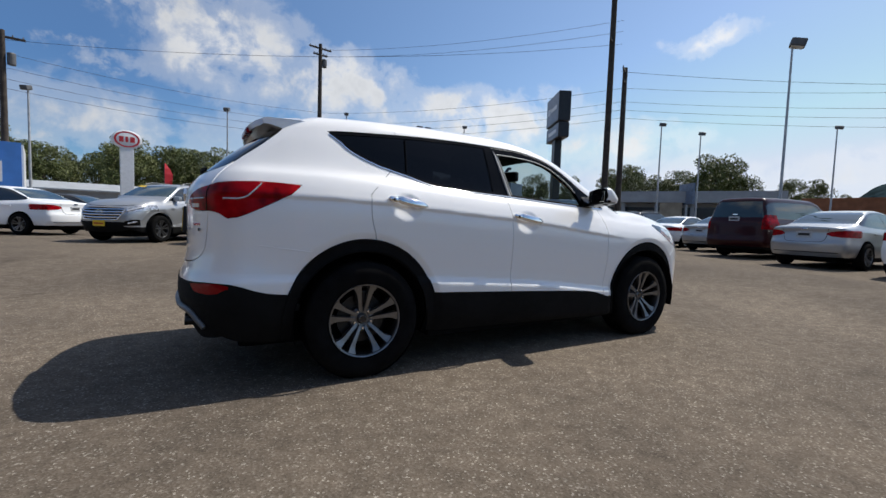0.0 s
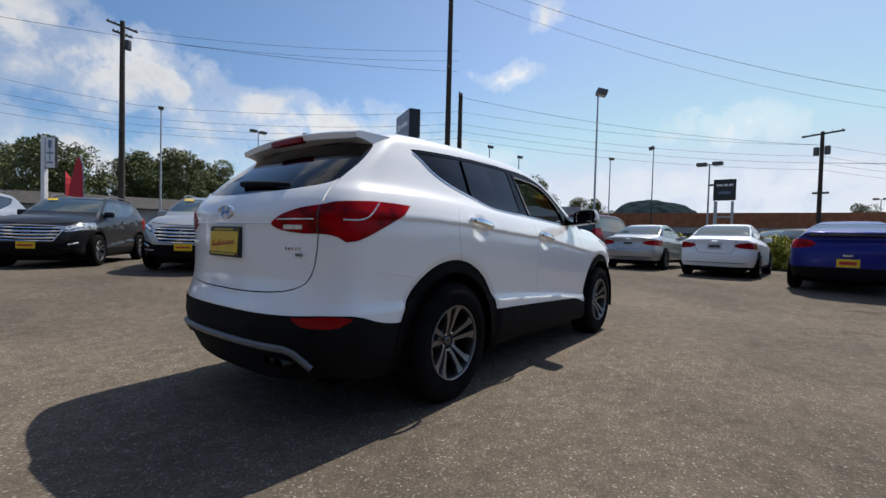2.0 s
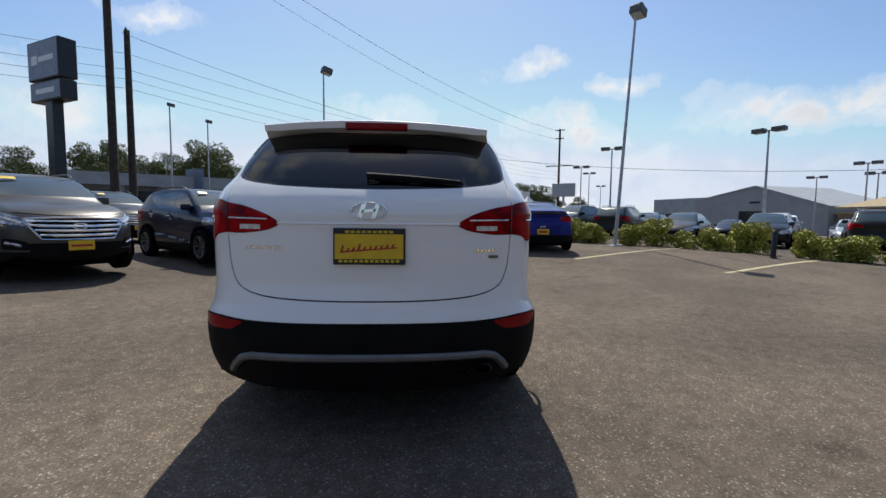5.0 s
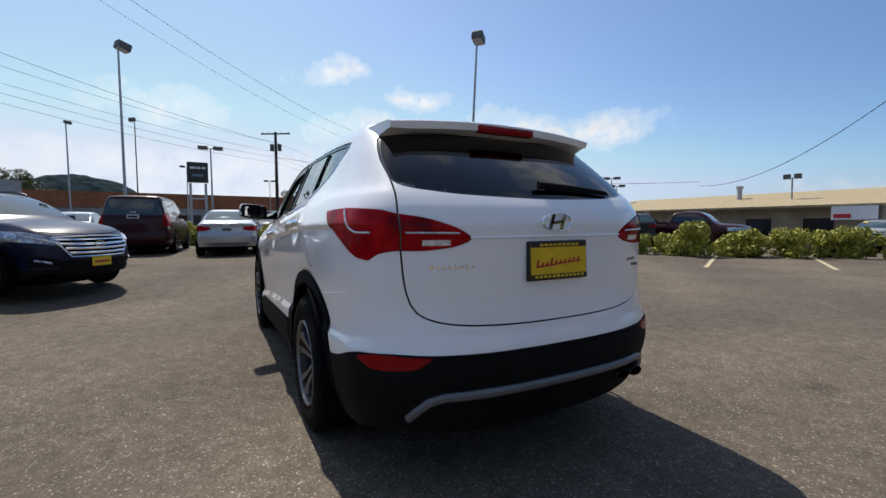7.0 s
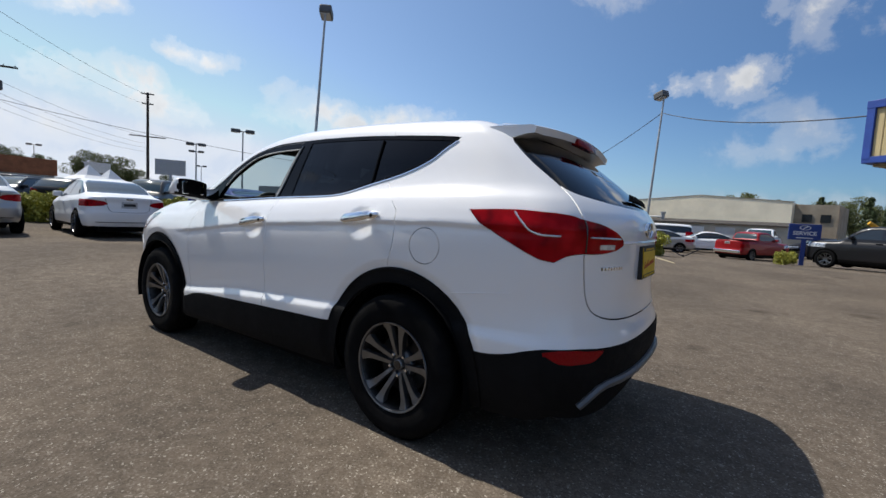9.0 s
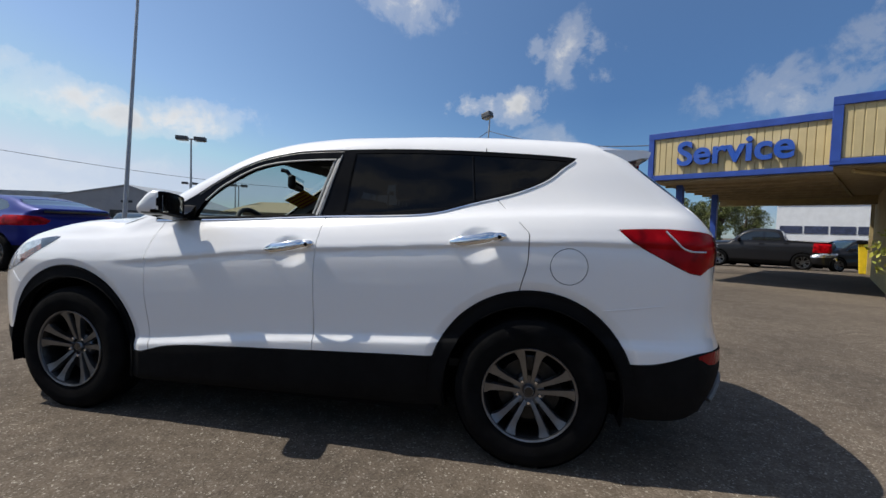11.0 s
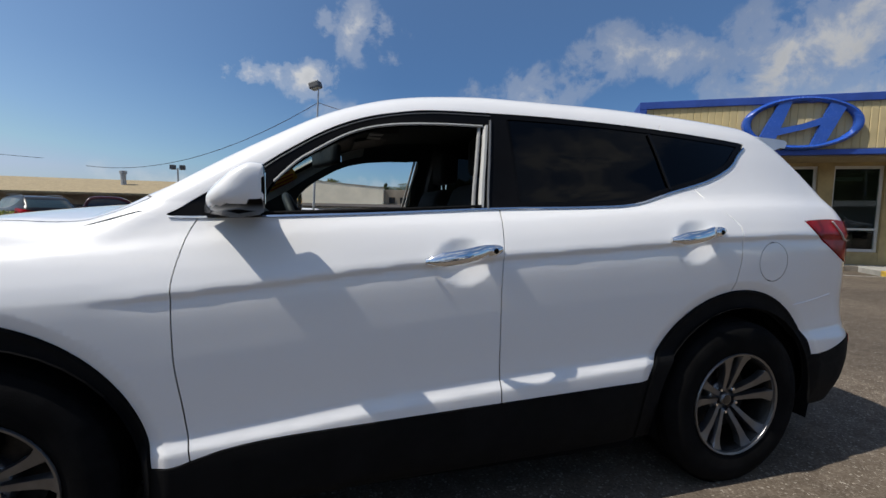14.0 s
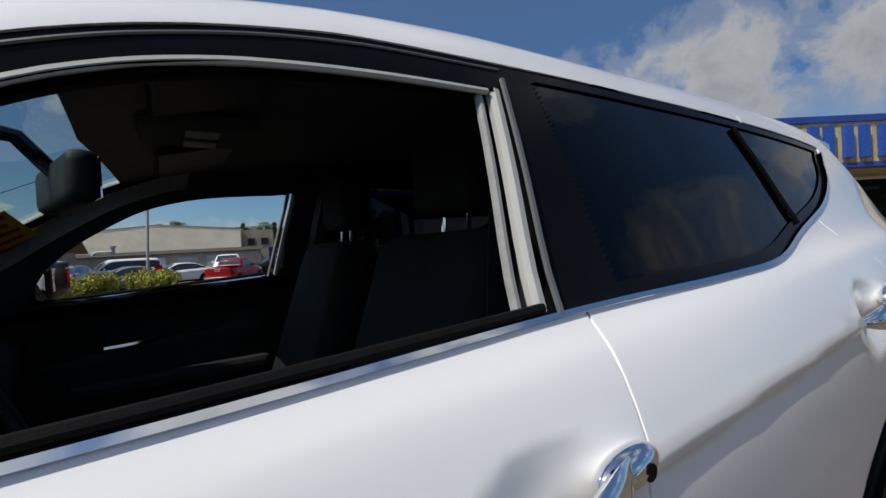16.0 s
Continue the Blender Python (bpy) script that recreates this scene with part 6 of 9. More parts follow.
HILL = mat("far_wooded_hill", (0.020, 0.032, 0.036), 1.0, noise_scale=0.08, vary=0.5, spec=0.0)
hx = np.linspace(-30, 52, 165)
bm = bmesh.new()
rows = []
for d, k in ((560, 0.0), (620, 0.72), (680, 1.0), (760, 0.75), (900, 0.0)):
    row = []
    for a in hx:
        h = 20 * math.exp(-((a - 28) / 14) ** 2) + 16 * math.exp(-((a - 10) / 10) ** 2) + 30 * math.exp(-((a - 14.5) / 3.2) ** 2) + 34 * math.exp(-((a - 9.6) / 4.0) ** 2) + 8 * math.exp(-((a + 10) / 14) ** 2)
        h = (h + 2.6 * noise.noise(Vector((a * 0.55, d * 0.01, 0))) + 1.6 * noise.noise(Vector((a * 2.2, d * 0.01, 3))) + 1.5 * noise.noise(Vector((a * 7, d * 0.05, 5)))) * k - (6 if k == 0 else 0)
        row.append(bm.verts.new((d * math.cos(radians(a)), d * math.sin(radians(a)), h)))
    rows.append(row)
for q, w in zip(rows, rows[1:]):
    for i in range(len(hx) - 1):
        bm.faces.new((q[i], q[i + 1], w[i + 1], w[i]))
tagged(part("far_hill", bm, HILL, None, "bluish wooded hill on the horizon", True), kind="structure", category="hill")

# ---- poles, lamps, wires ----
GALV = mat("galvanised_steel", (0.42, 0.43, 0.44), 0.55, 0.6, noise_scale=5, vary=0.15)
DARKPOLE = mat("dark_bronze_steel", (0.035, 0.033, 0.032), 0.55, 0.3, noise_scale=5, vary=0.2)
WOODPOLE = mat("creosoted_pole_wood", (0.050, 0.040, 0.033), 0.9, noise_scale=4, vary=0.35, bump=0.5, bump_scale=40)
LAMPHEAD = mat("lamp_housing", (0.11, 0.11, 0.112), 0.5, 0.2, noise_scale=8, vary=0.15)
LAMPGLASS = mat("lamp_glass", (0.55, 0.56, 0.55), 0.15)
WIRE = mat("black_wire", (0.05, 0.05, 0.055), 0.7)


def lamp_post(x0, y0, h, head="box", lean=(0.0, 0.0), turn=0.0, pole=GALV, r=0.058, arms=1):
    """A lot light: pole on a foot plate, with one box head or a pair of arms."""
    z0 = float(rise(x0, y0))
    ob = base("lamp_post", pose(x0, y0, z0), "tall grey steel lot light with a box lamp head" if arms == 1 else "grey steel lot light with two flat lamp heads", "lamp post", "lot lights")
    top = Vector((lean[0], lean[1], h - z0))
    part("pole", tube(bmesh.new(), [(0, 0, -0.05), top * 0.5, top], r, 10, r1=r * 0.55), pole, ob, "", True)
    part("foot_plate", box(bmesh.new(), -0.17, 0.17, -0.17, 0.17, -0.03, 0.04, 0.01), pole, ob)
    m = Matrix.Translation(top) @ pose(0, 0, 0, 0, 0, turn)
    if arms == 1:
        hd = part("lamp_head", box(bmesh.new(), -0.10, 0.36, -0.19, 0.19, -0.03, 0.24, 0.05, m @ pose(0, 0, 0, 0, 14, 0)), LAMPHEAD, ob, "dark box lamp head")
        part("lamp_glass", box(bmesh.new(), -0.05, 0.31, -0.15, 0.15, -0.045, -0.031, 0.0, m @ pose(0, 0, 0, 0, 14, 0)), LAMPGLASS, hd)
    else:
        part("arm", tube(bmesh.new(), [m @ Vector((-0.3, 0, 0)), m @ Vector((0.3, 0, 0))], 0.04, 8), pole, ob)
        for s in (-1, 1):
            hd = part("lamp_head", box(bmesh.new(), 0.16, 0.74, -0.22, 0.22, -0.09, 0.13, 0.04, m @ pose(0, 0, 0, 0, 0, 0 if s > 0 else 180)), LAMPHEAD, ob, "flat grey lamp head")
            part("lamp_glass", box(bmesh.new(), 0.22, 0.68, -0.18, 0.18, -0.10, -0.091, 0.0, m @ pose(0, 0, 0, 0, 0, 0 if s > 0 else 180)), LAMPGLASS, hd)
    return ob


lamp_post(15.9, 4.13, 7.55, turn=-60)
lamp_post(8.95, -6.4, 7.25, lean=(-0.25, -0.25), turn=-50)
lamp_post(0.85, -17.2, 6.4, lean=(-0.30, 0.0), turn=-30)
for a in ((-0.27, 33.5, 8.8), (9.84, 36.7, 10.6), (-10.7, 30.5, 7.8), (20.5, 33, 10.2), (31.5, 19.5, 9.6), (35.5, 18.5, 9.2), (43, 11.8, 9.6)):
    lamp_post(*a, turn=-110, r=0.085)
lamp_post(37.0, 6.35, 9.1, pole=DARKPOLE, turn=100)
lamp_post(17.3, 35.5, 10.2, arms=2, turn=0, pole=DARKPOLE)
for a in ((17.08, -17.99, 5.67, 28), (26.1, -13.9, 6.05, 60), (36.4, -15.6, 5.95, 60), (29.3, 1.28, 6.2, 85), (58, 3.9, 8.2, 85), (24, -31, 5.1, 40), (25.5, -33.5, 4.6, 40), (33, -36, 5.0, 40), (62, -6, 7.2, 80), (70, -12, 7.0, 80), (48, -21, 6.6, 60), (68, -31, 6.6, 60)):
    lamp_post(a[0], a[1], a[2], arms=2, turn=a[3], r=0.075, pole=GALV)


def utility_pole(x0, y0, h, r=0.16, arms=((0.3, 1.2),), turn=0.0, drums=0):
    z0 = float(rise(x0, y0))
    ob = base("utility_pole", pose(x0, y0, z0, 0, 0, turn), "dark wooden utility pole with cross arms and wires", "utility pole", "utility poles")
    part("pole", tube(bmesh.new(), [(0, 0, -0.1), (0, 0, h * 0.5), (0, 0, h - z0)], r, 10, r1=r * 0.7), WOODPOLE, ob, "", True)
    for drop, half in arms:
        arm = part("cross_arm", box(bmesh.new(), -half, half, -0.06, 0.06, h - drop - 0.07 - z0, h - drop + 0.07 - z0, 0.01), WOODPOLE, ob)
        for s in (-0.9, -0.45, 0.45, 0.9):
            part("insulator", lathe(bmesh.new(), [(0.02, h - drop + 0.07 - z0), (0.045, h - drop + 0.12 - z0), (0.02, h - drop + 0.2 - z0), (0.001, h - drop + 0.21 - z0)], 8, "z"), LAMPHEAD, arm).matrix_basis = Matrix.Translation((s * half, 0, 0))
    for k in range(drums):
        bm = lathe(bmesh.new(), [(0.001, 0.0), (0.2, 0.0), (0.22, 0.05), (0.22, 0.7), (0.2, 0.75), (0.001, 0.78)], 14, "z")
        bmesh.ops.translate(bm, verts=bm.verts, vec=((-1) ** k * 0.42, 0, h - 2.1 - z0))
        part("transformer", bm, LAMPHEAD, ob, "grey transformer drum")
    return ob


utility_pole(24.78, 19.38, 23.0, 0.26, ((8.2, 0.7),), 30)
utility_pole(25.78, 18.88, 13.0, 0.24, ((0.3, 1.0), (1.1, 0.6)), 30)
utility_pole(8.05, 39.6, 17.6, 0.24, ((0.4, 1.1), (1.0, 0.7)), 10, 1)
utility_pole(-13.0, 35.0, 12.2, 0.22, ((0.4, 1.1),), 10, 1)
utility_pole(48.1, -5.2, 11.4, 0.20, ((0.2, 1.6),), 62, 2)
utility_pole(69.0, -24.0, 16.2, 0.22, ((0.2, 0.8), (1.6, 0.7), (6.2, 2.2)), 62)


def cable(a, b, sag, r=0.012):
    a, b = Vector(a), Vector(b)
    pts = [a.lerp(b, k / 24) - Vector((0, 0, sag * 4 * (k / 24) * (1 - k / 24))) for k in range(25)]
    tagged(part("overhead_wire", tube(bmesh.new(), pts, r, 5), WIRE, None, "black overhead wire hung between poles"), category="wire", group="overhead wires")


for h1, h2 in ((10.8, 11.2), (9.9, 10.2), (9.2, 9.6), (8.6, 9.0)):
    cable((-13, 35, h1), (9, 39.5, h2), 0.5)
    cable((9, 39.5, h2), (25.4, 18.7, h2 + 0.2), 0.5)
    cable((-13, 35, h1), (-60, 24, h1 - 0.6), 0.8)
    cable((25.4, 18.7, h2 + 0.2), (48.1, -5.2, h2 - 1.0), 0.6)
    cable((48.1, -5.2, h2 - 1.0), (69, -24, h2 - 1.2), 0.5)
for h1, h2 in ((16.6, 21.5), (17.2, 22.3)):
    cable((9, 39.5, h1), (25.2, 18.8, h2 - 6), 0.5)
cable((25.2, 18.8, 22.2), (69, -24, 15.8), 2.2, 0.018)
cable((25.2, 18.8, 20.8), (69, -24, 14.4), 2.4, 0.013)
cable((25.2, 18.8, 14.6), (-13, 35, 11.6), 1.0)
cable((48.1, -5.2, 10.2), (25.2, 18.8, 12.6), 0.7, 0.014)
cable((0.58, -17.2, 5.75), (-4.6, -9.7, 3.6), 0.25, 0.014)
cable((0.58, -17.2, 5.75), (12.9, -26.0, 3.4), 1.0, 0.014)
cable((48.1, -5.2, 8.6), (25, -46, 5.5), 1.2, 0.02)

# ---- signs ----
SIGN_BLUE = mat("blue_sign_face", (0.020, 0.050, 0.22), 0.35, noise_scale=5, vary=0.12)
SIGN_WHITE = mat("white_sign_face", (0.70, 0.71, 0.72), 0.4, noise_scale=5, vary=0.06)
SIGN_BLACK = mat("black_sign_face", (0.022, 0.021, 0.022), 0.35, noise_scale=5, vary=0.2)
SIGN_RED = mat("red_sign_face", (0.46, 0.020, 0.028), 0.4, noise_scale=5, vary=0.12)
SIGN_GREY = mat("grey_blue_sign_face", (0.13, 0.17, 0.24), 0.35, noise_scale=4, vary=0.2)


def bars(parent, material, rows, m, name="lettering", depth=0.012):
    """Unread writing: flat bars of its size, each (x0, x1, z0, z1) on the plane y = 0."""
    for x0, x1, z0, z1 in rows:
        part(name, box(bmesh.new(), x0, x1, -depth, 0.004, z0, z1, 0.0, m), material, parent)


ob = base("pylon_sign", at(17.3, 16.9, 62), "two-panel grey-blue pylon sign on a dark steel post", "sign")
part("post", box(bmesh.new(), -0.32, 0.32, -0.22, 0.22, -0.2, 6.1, 0.03), SIGN_BLACK, ob)
pn = part("upper_panel", box(bmesh.new(), -1.35, 1.35, -0.36, 0.36, 7.0, 8.75, 0.04), SIGN_BLACK, ob)
part("upper_face", box(bmesh.new(), -1.28, 1.28, -0.372, 0.372, 7.07, 8.68), SIGN_GREY, pn, "grey-blue sign face")
bars(pn, SIGN_WHITE, [(-0.95, -0.45, 7.7, 8.1), (-0.35, 0.95, 7.78, 8.02)], Matrix.Translation((0, -0.374, 0)))
bars(pn, SIGN_WHITE, [(-0.95, 0.35, 7.78, 8.02), (0.45, 0.95, 7.7, 8.1)], Matrix.Translation((0, 0.38, 0)))
pn = part("lower_panel", box(bmesh.new(), -1.35, 1.35, -0.32, 0.32, 6.05, 6.92, 0.04), SIGN_BLACK, ob)
part("lower_face", box(bmesh.new(), -1.28, 1.28, -0.332, 0.332, 6.12, 6.85), SIGN_GREY, pn, "grey-blue sign face")
bars(pn, SIGN_WHITE, [(-0.8, 0.8, 6.38, 6.6)], Matrix.Translation((0, -0.334, 0)))
bars(pn, SIGN_WHITE, [(-0.8, 0.8, 6.38, 6.6)], Matrix.Translation((0, 0.34, 0)))

ob = base("oval_pylon_sign", at(-7.06, 38.7, 12), "white pylon with a red and white oval sign on top", "sign")
part("pylon", box(bmesh.new(), -0.44, 0.44, -0.22, 0.22, -0.2, 5.9, 0.03), SIGN_WHITE, ob)
bm = lathe(bmesh.new(), [(0.001, -0.32), (0.88, -0.32), (1.0, -0.24), (1.0, 0.24), (0.88, 0.32), (0.001, 0.32)], 36)
bmesh.ops.transform(bm, matrix=Matrix.Translation((0, 0, 6.35)) @ Matrix.Diagonal((0.98, 0.8, 0.72, 1)), verts=bm.verts)
ov = part("oval_head", bm, SIGN_WHITE, ob, "white oval sign head", True)
bm = bmesh.new()
for s in (-1, 1):
    rows = [[bm.verts.new((0.98 * r * math.cos(a), s * 0.262, 6.35 + 0.72 * r * math.sin(a))) for r in (0.70, 0.84)] for a in [2 * math.pi * k / 40 for k in range(40)]]
    for q, w in zip(rows, rows[1:] + rows[:1]):
        bm.faces.new((q[0], q[1], w[1], w[0]))
part("oval_ring", bm, SIGN_RED, ov, "red ring")
for s in (-1, 1):
    bars(ov, SIGN_RED, [(-0.50, -0.22, 6.14, 6.56), (-0.10, 0.08, 6.14, 6.56), (0.20, 0.50, 6.14, 6.56)], Matrix.Translation((0, s * 0.264, 0)))

ob = base("panel_sign", at(3.05, 37.4, -60), "tall white panel sign on a white post", "sign")
top = 7.2 - float(rise(3.05, 37.4))
part("post", box(bmesh.new(), -0.15, 0.15, -0.13, 0.13, -0.2, top, 0.02), SIGN_WHITE, ob)
pn = part("panel", box(bmesh.new(), 0.20, 0.92, -0.10, 0.10, top - 2.15, top - 0.10, 0.02), SIGN_WHITE, ob)
part("panel_rim", box(bmesh.new(), 0.15, 0.96, -0.08, 0.08, top - 2.2, top - 0.05, 0.02), SIGN_BLACK, pn)
bars(pn, SIGN_GREY, [(0.42, 0.70, top - 0.8, top - 0.3), (0.28, 0.84, top - 1.2, top - 1.1), (0.28, 0.84, top - 1.85, top - 1.75), (0.53, 0.59, top - 1.75, top - 0.8)], Matrix.Translation((0, -0.106, 0)))

# a red feather flag behind the row of cars
ob = base("feather_flag", at(1.70, 22.6, -20), "red feather flag on a thin pole", "flag")
top = 4.2 - float(rise(1.70, 22.6))
part("pole", tube(bmesh.new(), [(0.24, 0, -0.1), (0.24, 0, top - 1.0), (0.20, 0, top - 0.3), (0.10, 0, top)], 0.018, 8), SIGN_GREY, ob)
bm = bmesh.new()
cloth = []
for k in range(13):
    q = k / 12
    z = top - 2.6 * q
    edge = 0.24 - 0.14 * max(0.0, 1 - q / 0.3) ** 2
    out = edge - 0.05 - 0.46 * min(1.0, q / 0.55) ** 0.6
    cloth.append([bm.verts.new((edge + (out - edge) * w, 0.035 * math.sin(5 * w + 4 * q) * w + d, z)) for w, d in ((0, 0.004), (0.33, 0.004), (0.66, 0.004), (1, 0.004), (1, -0.004), (0.66, -0.004), (0.33, -0.004), (0, -0.004))])
for q, w in zip(cloth, cloth[1:]):
    for m in range(8):
        bm.faces.new((q[m], q[(m + 1) % 8], w[(m + 1) % 8], w[m]))
part("cloth", bm, SIGN_RED, ob, "red cloth banner", True)

ob = base("black_panel_sign", at(55.8, 2.7, -86), "black panel sign on two pale posts", "sign")
for s in (-1, 1):
    part("post", box(bmesh.new(), s * 0.8 - 0.14, s * 0.8 + 0.14, -0.14, 0.14, -0.2, 5.8), GALV, ob)
part("cross_bar", box(bmesh.new(), -0.8, 0.8, -0.08, 0.08, 3.9, 4.1), GALV, ob)
pn = part("panel", box(bmesh.new(), -1.1, 1.1, -0.3, 0.3, 5.9, 8.3, 0.05), SIGN_BLACK, ob)
for s in (-1, 1):
    bars(pn, SIGN_WHITE, [(-0.8, -0.2, 7.5, 7.75), (-0.1, 0.3, 7.5, 7.75), (0.4, 0.8, 7.5, 7.75)], Matrix.Translation((0, s * 0.306, 0)))
    bars(pn, SIGN_GREY, [(-0.6, 0.6, 6.6, 6.9)], Matrix.Translation((0, s * 0.306, 0)))
for a in ((41, -15.5, 3.4, 4.4, 60), (28, 34, 3.2, 4.8, 20), (60, -15.5, 3.8, 4.6, 70), (39, 21.5, 3.2, 4.8, 60)):
    ob = base("small_sign", at(a[0], a[1], a[4]), "plain grey sign board on a post far off", "sign")
    part("post", box(bmesh.new(), -0.1, 0.1, -0.1, 0.1, -0.2, a[2] + 0.1), GALV, ob)
    part("board", box(bmesh.new(), -1.2, 1.2, -0.12, 0.12, a[2], a[3] + 0.4, 0.02), SIGN_GREY if a[0] < 40 else PLATE_GREY, ob)

# the blue sign beside the drive
SV = base("service_sign", at(-4.75, -22.3, 187) @ Matrix.Scale(0.84, 4), "blue upright sign reading service, with a white oval mark", "sign")
part("post", box(bmesh.new(), -0.10, 0.10, -0.05, 0.05, -0.1, 1.45, 0.01), SIGN_BLUE, SV)
pn = part("panel", box(bmesh.new(), -0.68, 0.68, -0.06, 0.06, 1.34, 2.18, 0.02), SIGN_BLUE, SV)
for s in (1, -1):
    R180 = pose(0, 0, 0, 90, 0, 0) if s < 0 else pose(0, 0, 0, 90, 0, 180)
    text_mesh("lettering", "SERVICE", 0.27, 0.006, SIGN_WHITE, pn, Matrix.Translation((0, s * 0.066, 1.69)) @ R180, "white letters", 0.008)
    bm = bmesh.new()
    rows = [[bm.verts.new((0.24 * r * math.cos(a), s * 0.068, 1.99 + 0.12 * r * math.sin(a))) for r in (0.78, 1.0)] for a in [2 * math.pi * k / 32 for k in range(32)]]
    for q, w in zip(rows, rows[1:] + rows[:1]):
        bm.faces.new((q[0], q[1], w[1], w[0]))
    part("oval_mark", bm, SIGN_WHITE, pn)
    part("oval_stroke", prism(bmesh.new(), [(-0.14, 1.90), (-0.07, 1.90), (0.15, 2.08), (0.08, 2.08)], s * 0.062, s * 0.069), SIGN_WHITE, pn)
    bars(pn, SIGN_WHITE, [(-0.35, 0.35, 1.43, 1.48)], Matrix.Translation((0, s * 0.066, 0)))

BOLLARD = mat("black_painted_steel", (0.015, 0.015, 0.016), 0.5, noise_scale=20, vary=0.3)
bol = base("bollard", at(0.62, -17.95), "short black steel bollard beside the hedge", "bollard", "black bollards")
part("tube", lathe(bmesh.new(), [(0.0001, 0.70), (0.04, 0.695), (0.06, 0.67), (0.062, -0.05)], 14, "z"), BOLLARD, bol, "", True)
part("base_ring", lathe(bmesh.new(), [(0.062, 0.03), (0.085, 0.025), (0.09, 0.0)], 14, "z"), BOLLARD, bol)
for xx, yy in ((0.24, -17.75), (6.15, -9.25)):
    copy_thing(bol, at(xx, yy)).matrix_basis = at(xx, yy)
gate = base("swing_barrier", at(0.2, -17.7, 200), "low dark steel barrier arm with a slanted brace", "barrier")
part("arm", tube(bmesh.new(), [(0, 0, 0.34), (1.5, 0, 0.36)], 0.025, 8), BOLLARD, gate)
part("brace", tube(bmesh.new(), [(0.25, 0, 0.34), (0.85, 0, 0.02), (1.4, 0, 0.34)], 0.02, 8), BOLLARD, gate)
part("foot", tube(bmesh.new(), [(0.85, 0, 0.0), (0.85, 0, 0.10)], 0.04, 8), BOLLARD, gate)
MACHINE = mat("yellow_machine_paint", (0.55, 0.30, 0.02), 0.5, noise_scale=3, vary=0.2)
for k, (bear, dist) in enumerate(((-100.2, 42), (-101.4, 43), (-104.8, 40), (-106.2, 41), (-107.4, 40))):
    px, py = -2.4 + dist * math.cos(radians(bear)), 2.7 + dist * math.sin(radians(bear))
    ob = base("lifting_machine", at(px, py, 20 + 35 * k), "small yellow lifting machine with a slanted boom, far off", "machine", "yellow machines")
    part("chassis", box(bmesh.new(), -0.7, 0.7, -0.5, 0.5, 0.25, 0.9, 0.08), MACHINE, ob)
    part("boom", tube(bmesh.new(), [(-0.6, 0, 0.8), (0.1, 0, 2.3), (0.5, 0, 2.55)], 0.20, 8, r1=0.14), MACHINE, ob, "", True)
    for wx in (-0.45, 0.45):
        for wy in (-0.5, 0.5):
            part("wheel", tube(bmesh.new(), [(wx, wy - 0.1, 0.3), (wx, wy + 0.1, 0.3)], 0.3, 14), RUBBER, ob)

# ---- the dealer's building ----
CREAM = mat("cream_metal_siding", (0.56, 0.45, 0.235), 0.6, noise_scale=1.5, vary=0.10, bump=0.05, bump_scale=60)
CREAM_WALL = mat("tan_stucco_wall", (0.40, 0.31, 0.155), 0.9, noise_scale=3.0, vary=0.15, bump=0.4, bump_scale=120)
BLUE_TRIM = mat("blue_painted_trim", (0.030, 0.075, 0.33), 0.45, noise_scale=3, vary=0.12)
BLUE_LETTER = mat("blue_sign_letters", (0.020, 0.085, 0.42), 0.25, coat=0.5, noise_scale=4, vary=0.08)
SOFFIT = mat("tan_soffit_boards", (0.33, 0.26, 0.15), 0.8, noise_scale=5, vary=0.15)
ALU = mat("white_aluminium_frame", (0.62, 0.62, 0.60), 0.45, 0.3, noise_scale=5, vary=0.08)
SHOPGLASS = glass("shop_glass", (0.42, 0.50, 0.48))
KERB_Y = mat("yellow_painted_kerb", (0.55, 0.36, 0.05), 0.75, noise_scale=8, vary=0.3, bump=0.3, bump_scale=80)
CONCRETE = mat("pale_concrete", (0.36, 0.35, 0.32), 0.9, noise_scale=4, vary=0.2, bump=0.4, bump_scale=90)
INSIDE = mat("dim_showroom_wall", (0.20, 0.19, 0.17), 0.9, noise_scale=2, vary=0.2)
UN, NN = Vector((-0.8553, 0.5182, 0)), Vector((0.5182, 0.8553, 0))
# local frame: x runs along the front, y out of the wall towards the lot, z up
FRONT = Matrix((( UN.x, NN.x, 0, -7.15), (UN.y, NN.y, 0, -6.80), (0, 0, 1, 0), (0, 0, 0, 1)))
SHOP = base("dealer_building", FRONT, "low cream dealer building with blue trim and glass shop front", "building")
L, D = 18.0, 10.0


def siding(bm, x0, x1, z0, z1, y, pitch=0.15, rib=0.012, along="x"):
    """Ribbed vertical boards standing proud of a face."""
    k = max(1, int(round((x1 - x0) / pitch)))
    for i in range(k):
        a, c = x0 + (x1 - x0) * i / k, x0 + (x1 - x0) * (i + 1) / k
        w = c - a
        q = [(a + 0.02 * w, y), (a + 0.10 * w, y + rib), (a + 0.90 * w, y + rib), (a + 0.98 * w, y)]
        vs = [[bm.verts.new((px, py, zz) if along == "x" else (py, px, zz)) for px, py in q] for zz in (z0, z1)]
        for j in range(3):
            bm.faces.new((vs[0][j], vs[0][j + 1], vs[1][j + 1], vs[1][j]))
    return bm


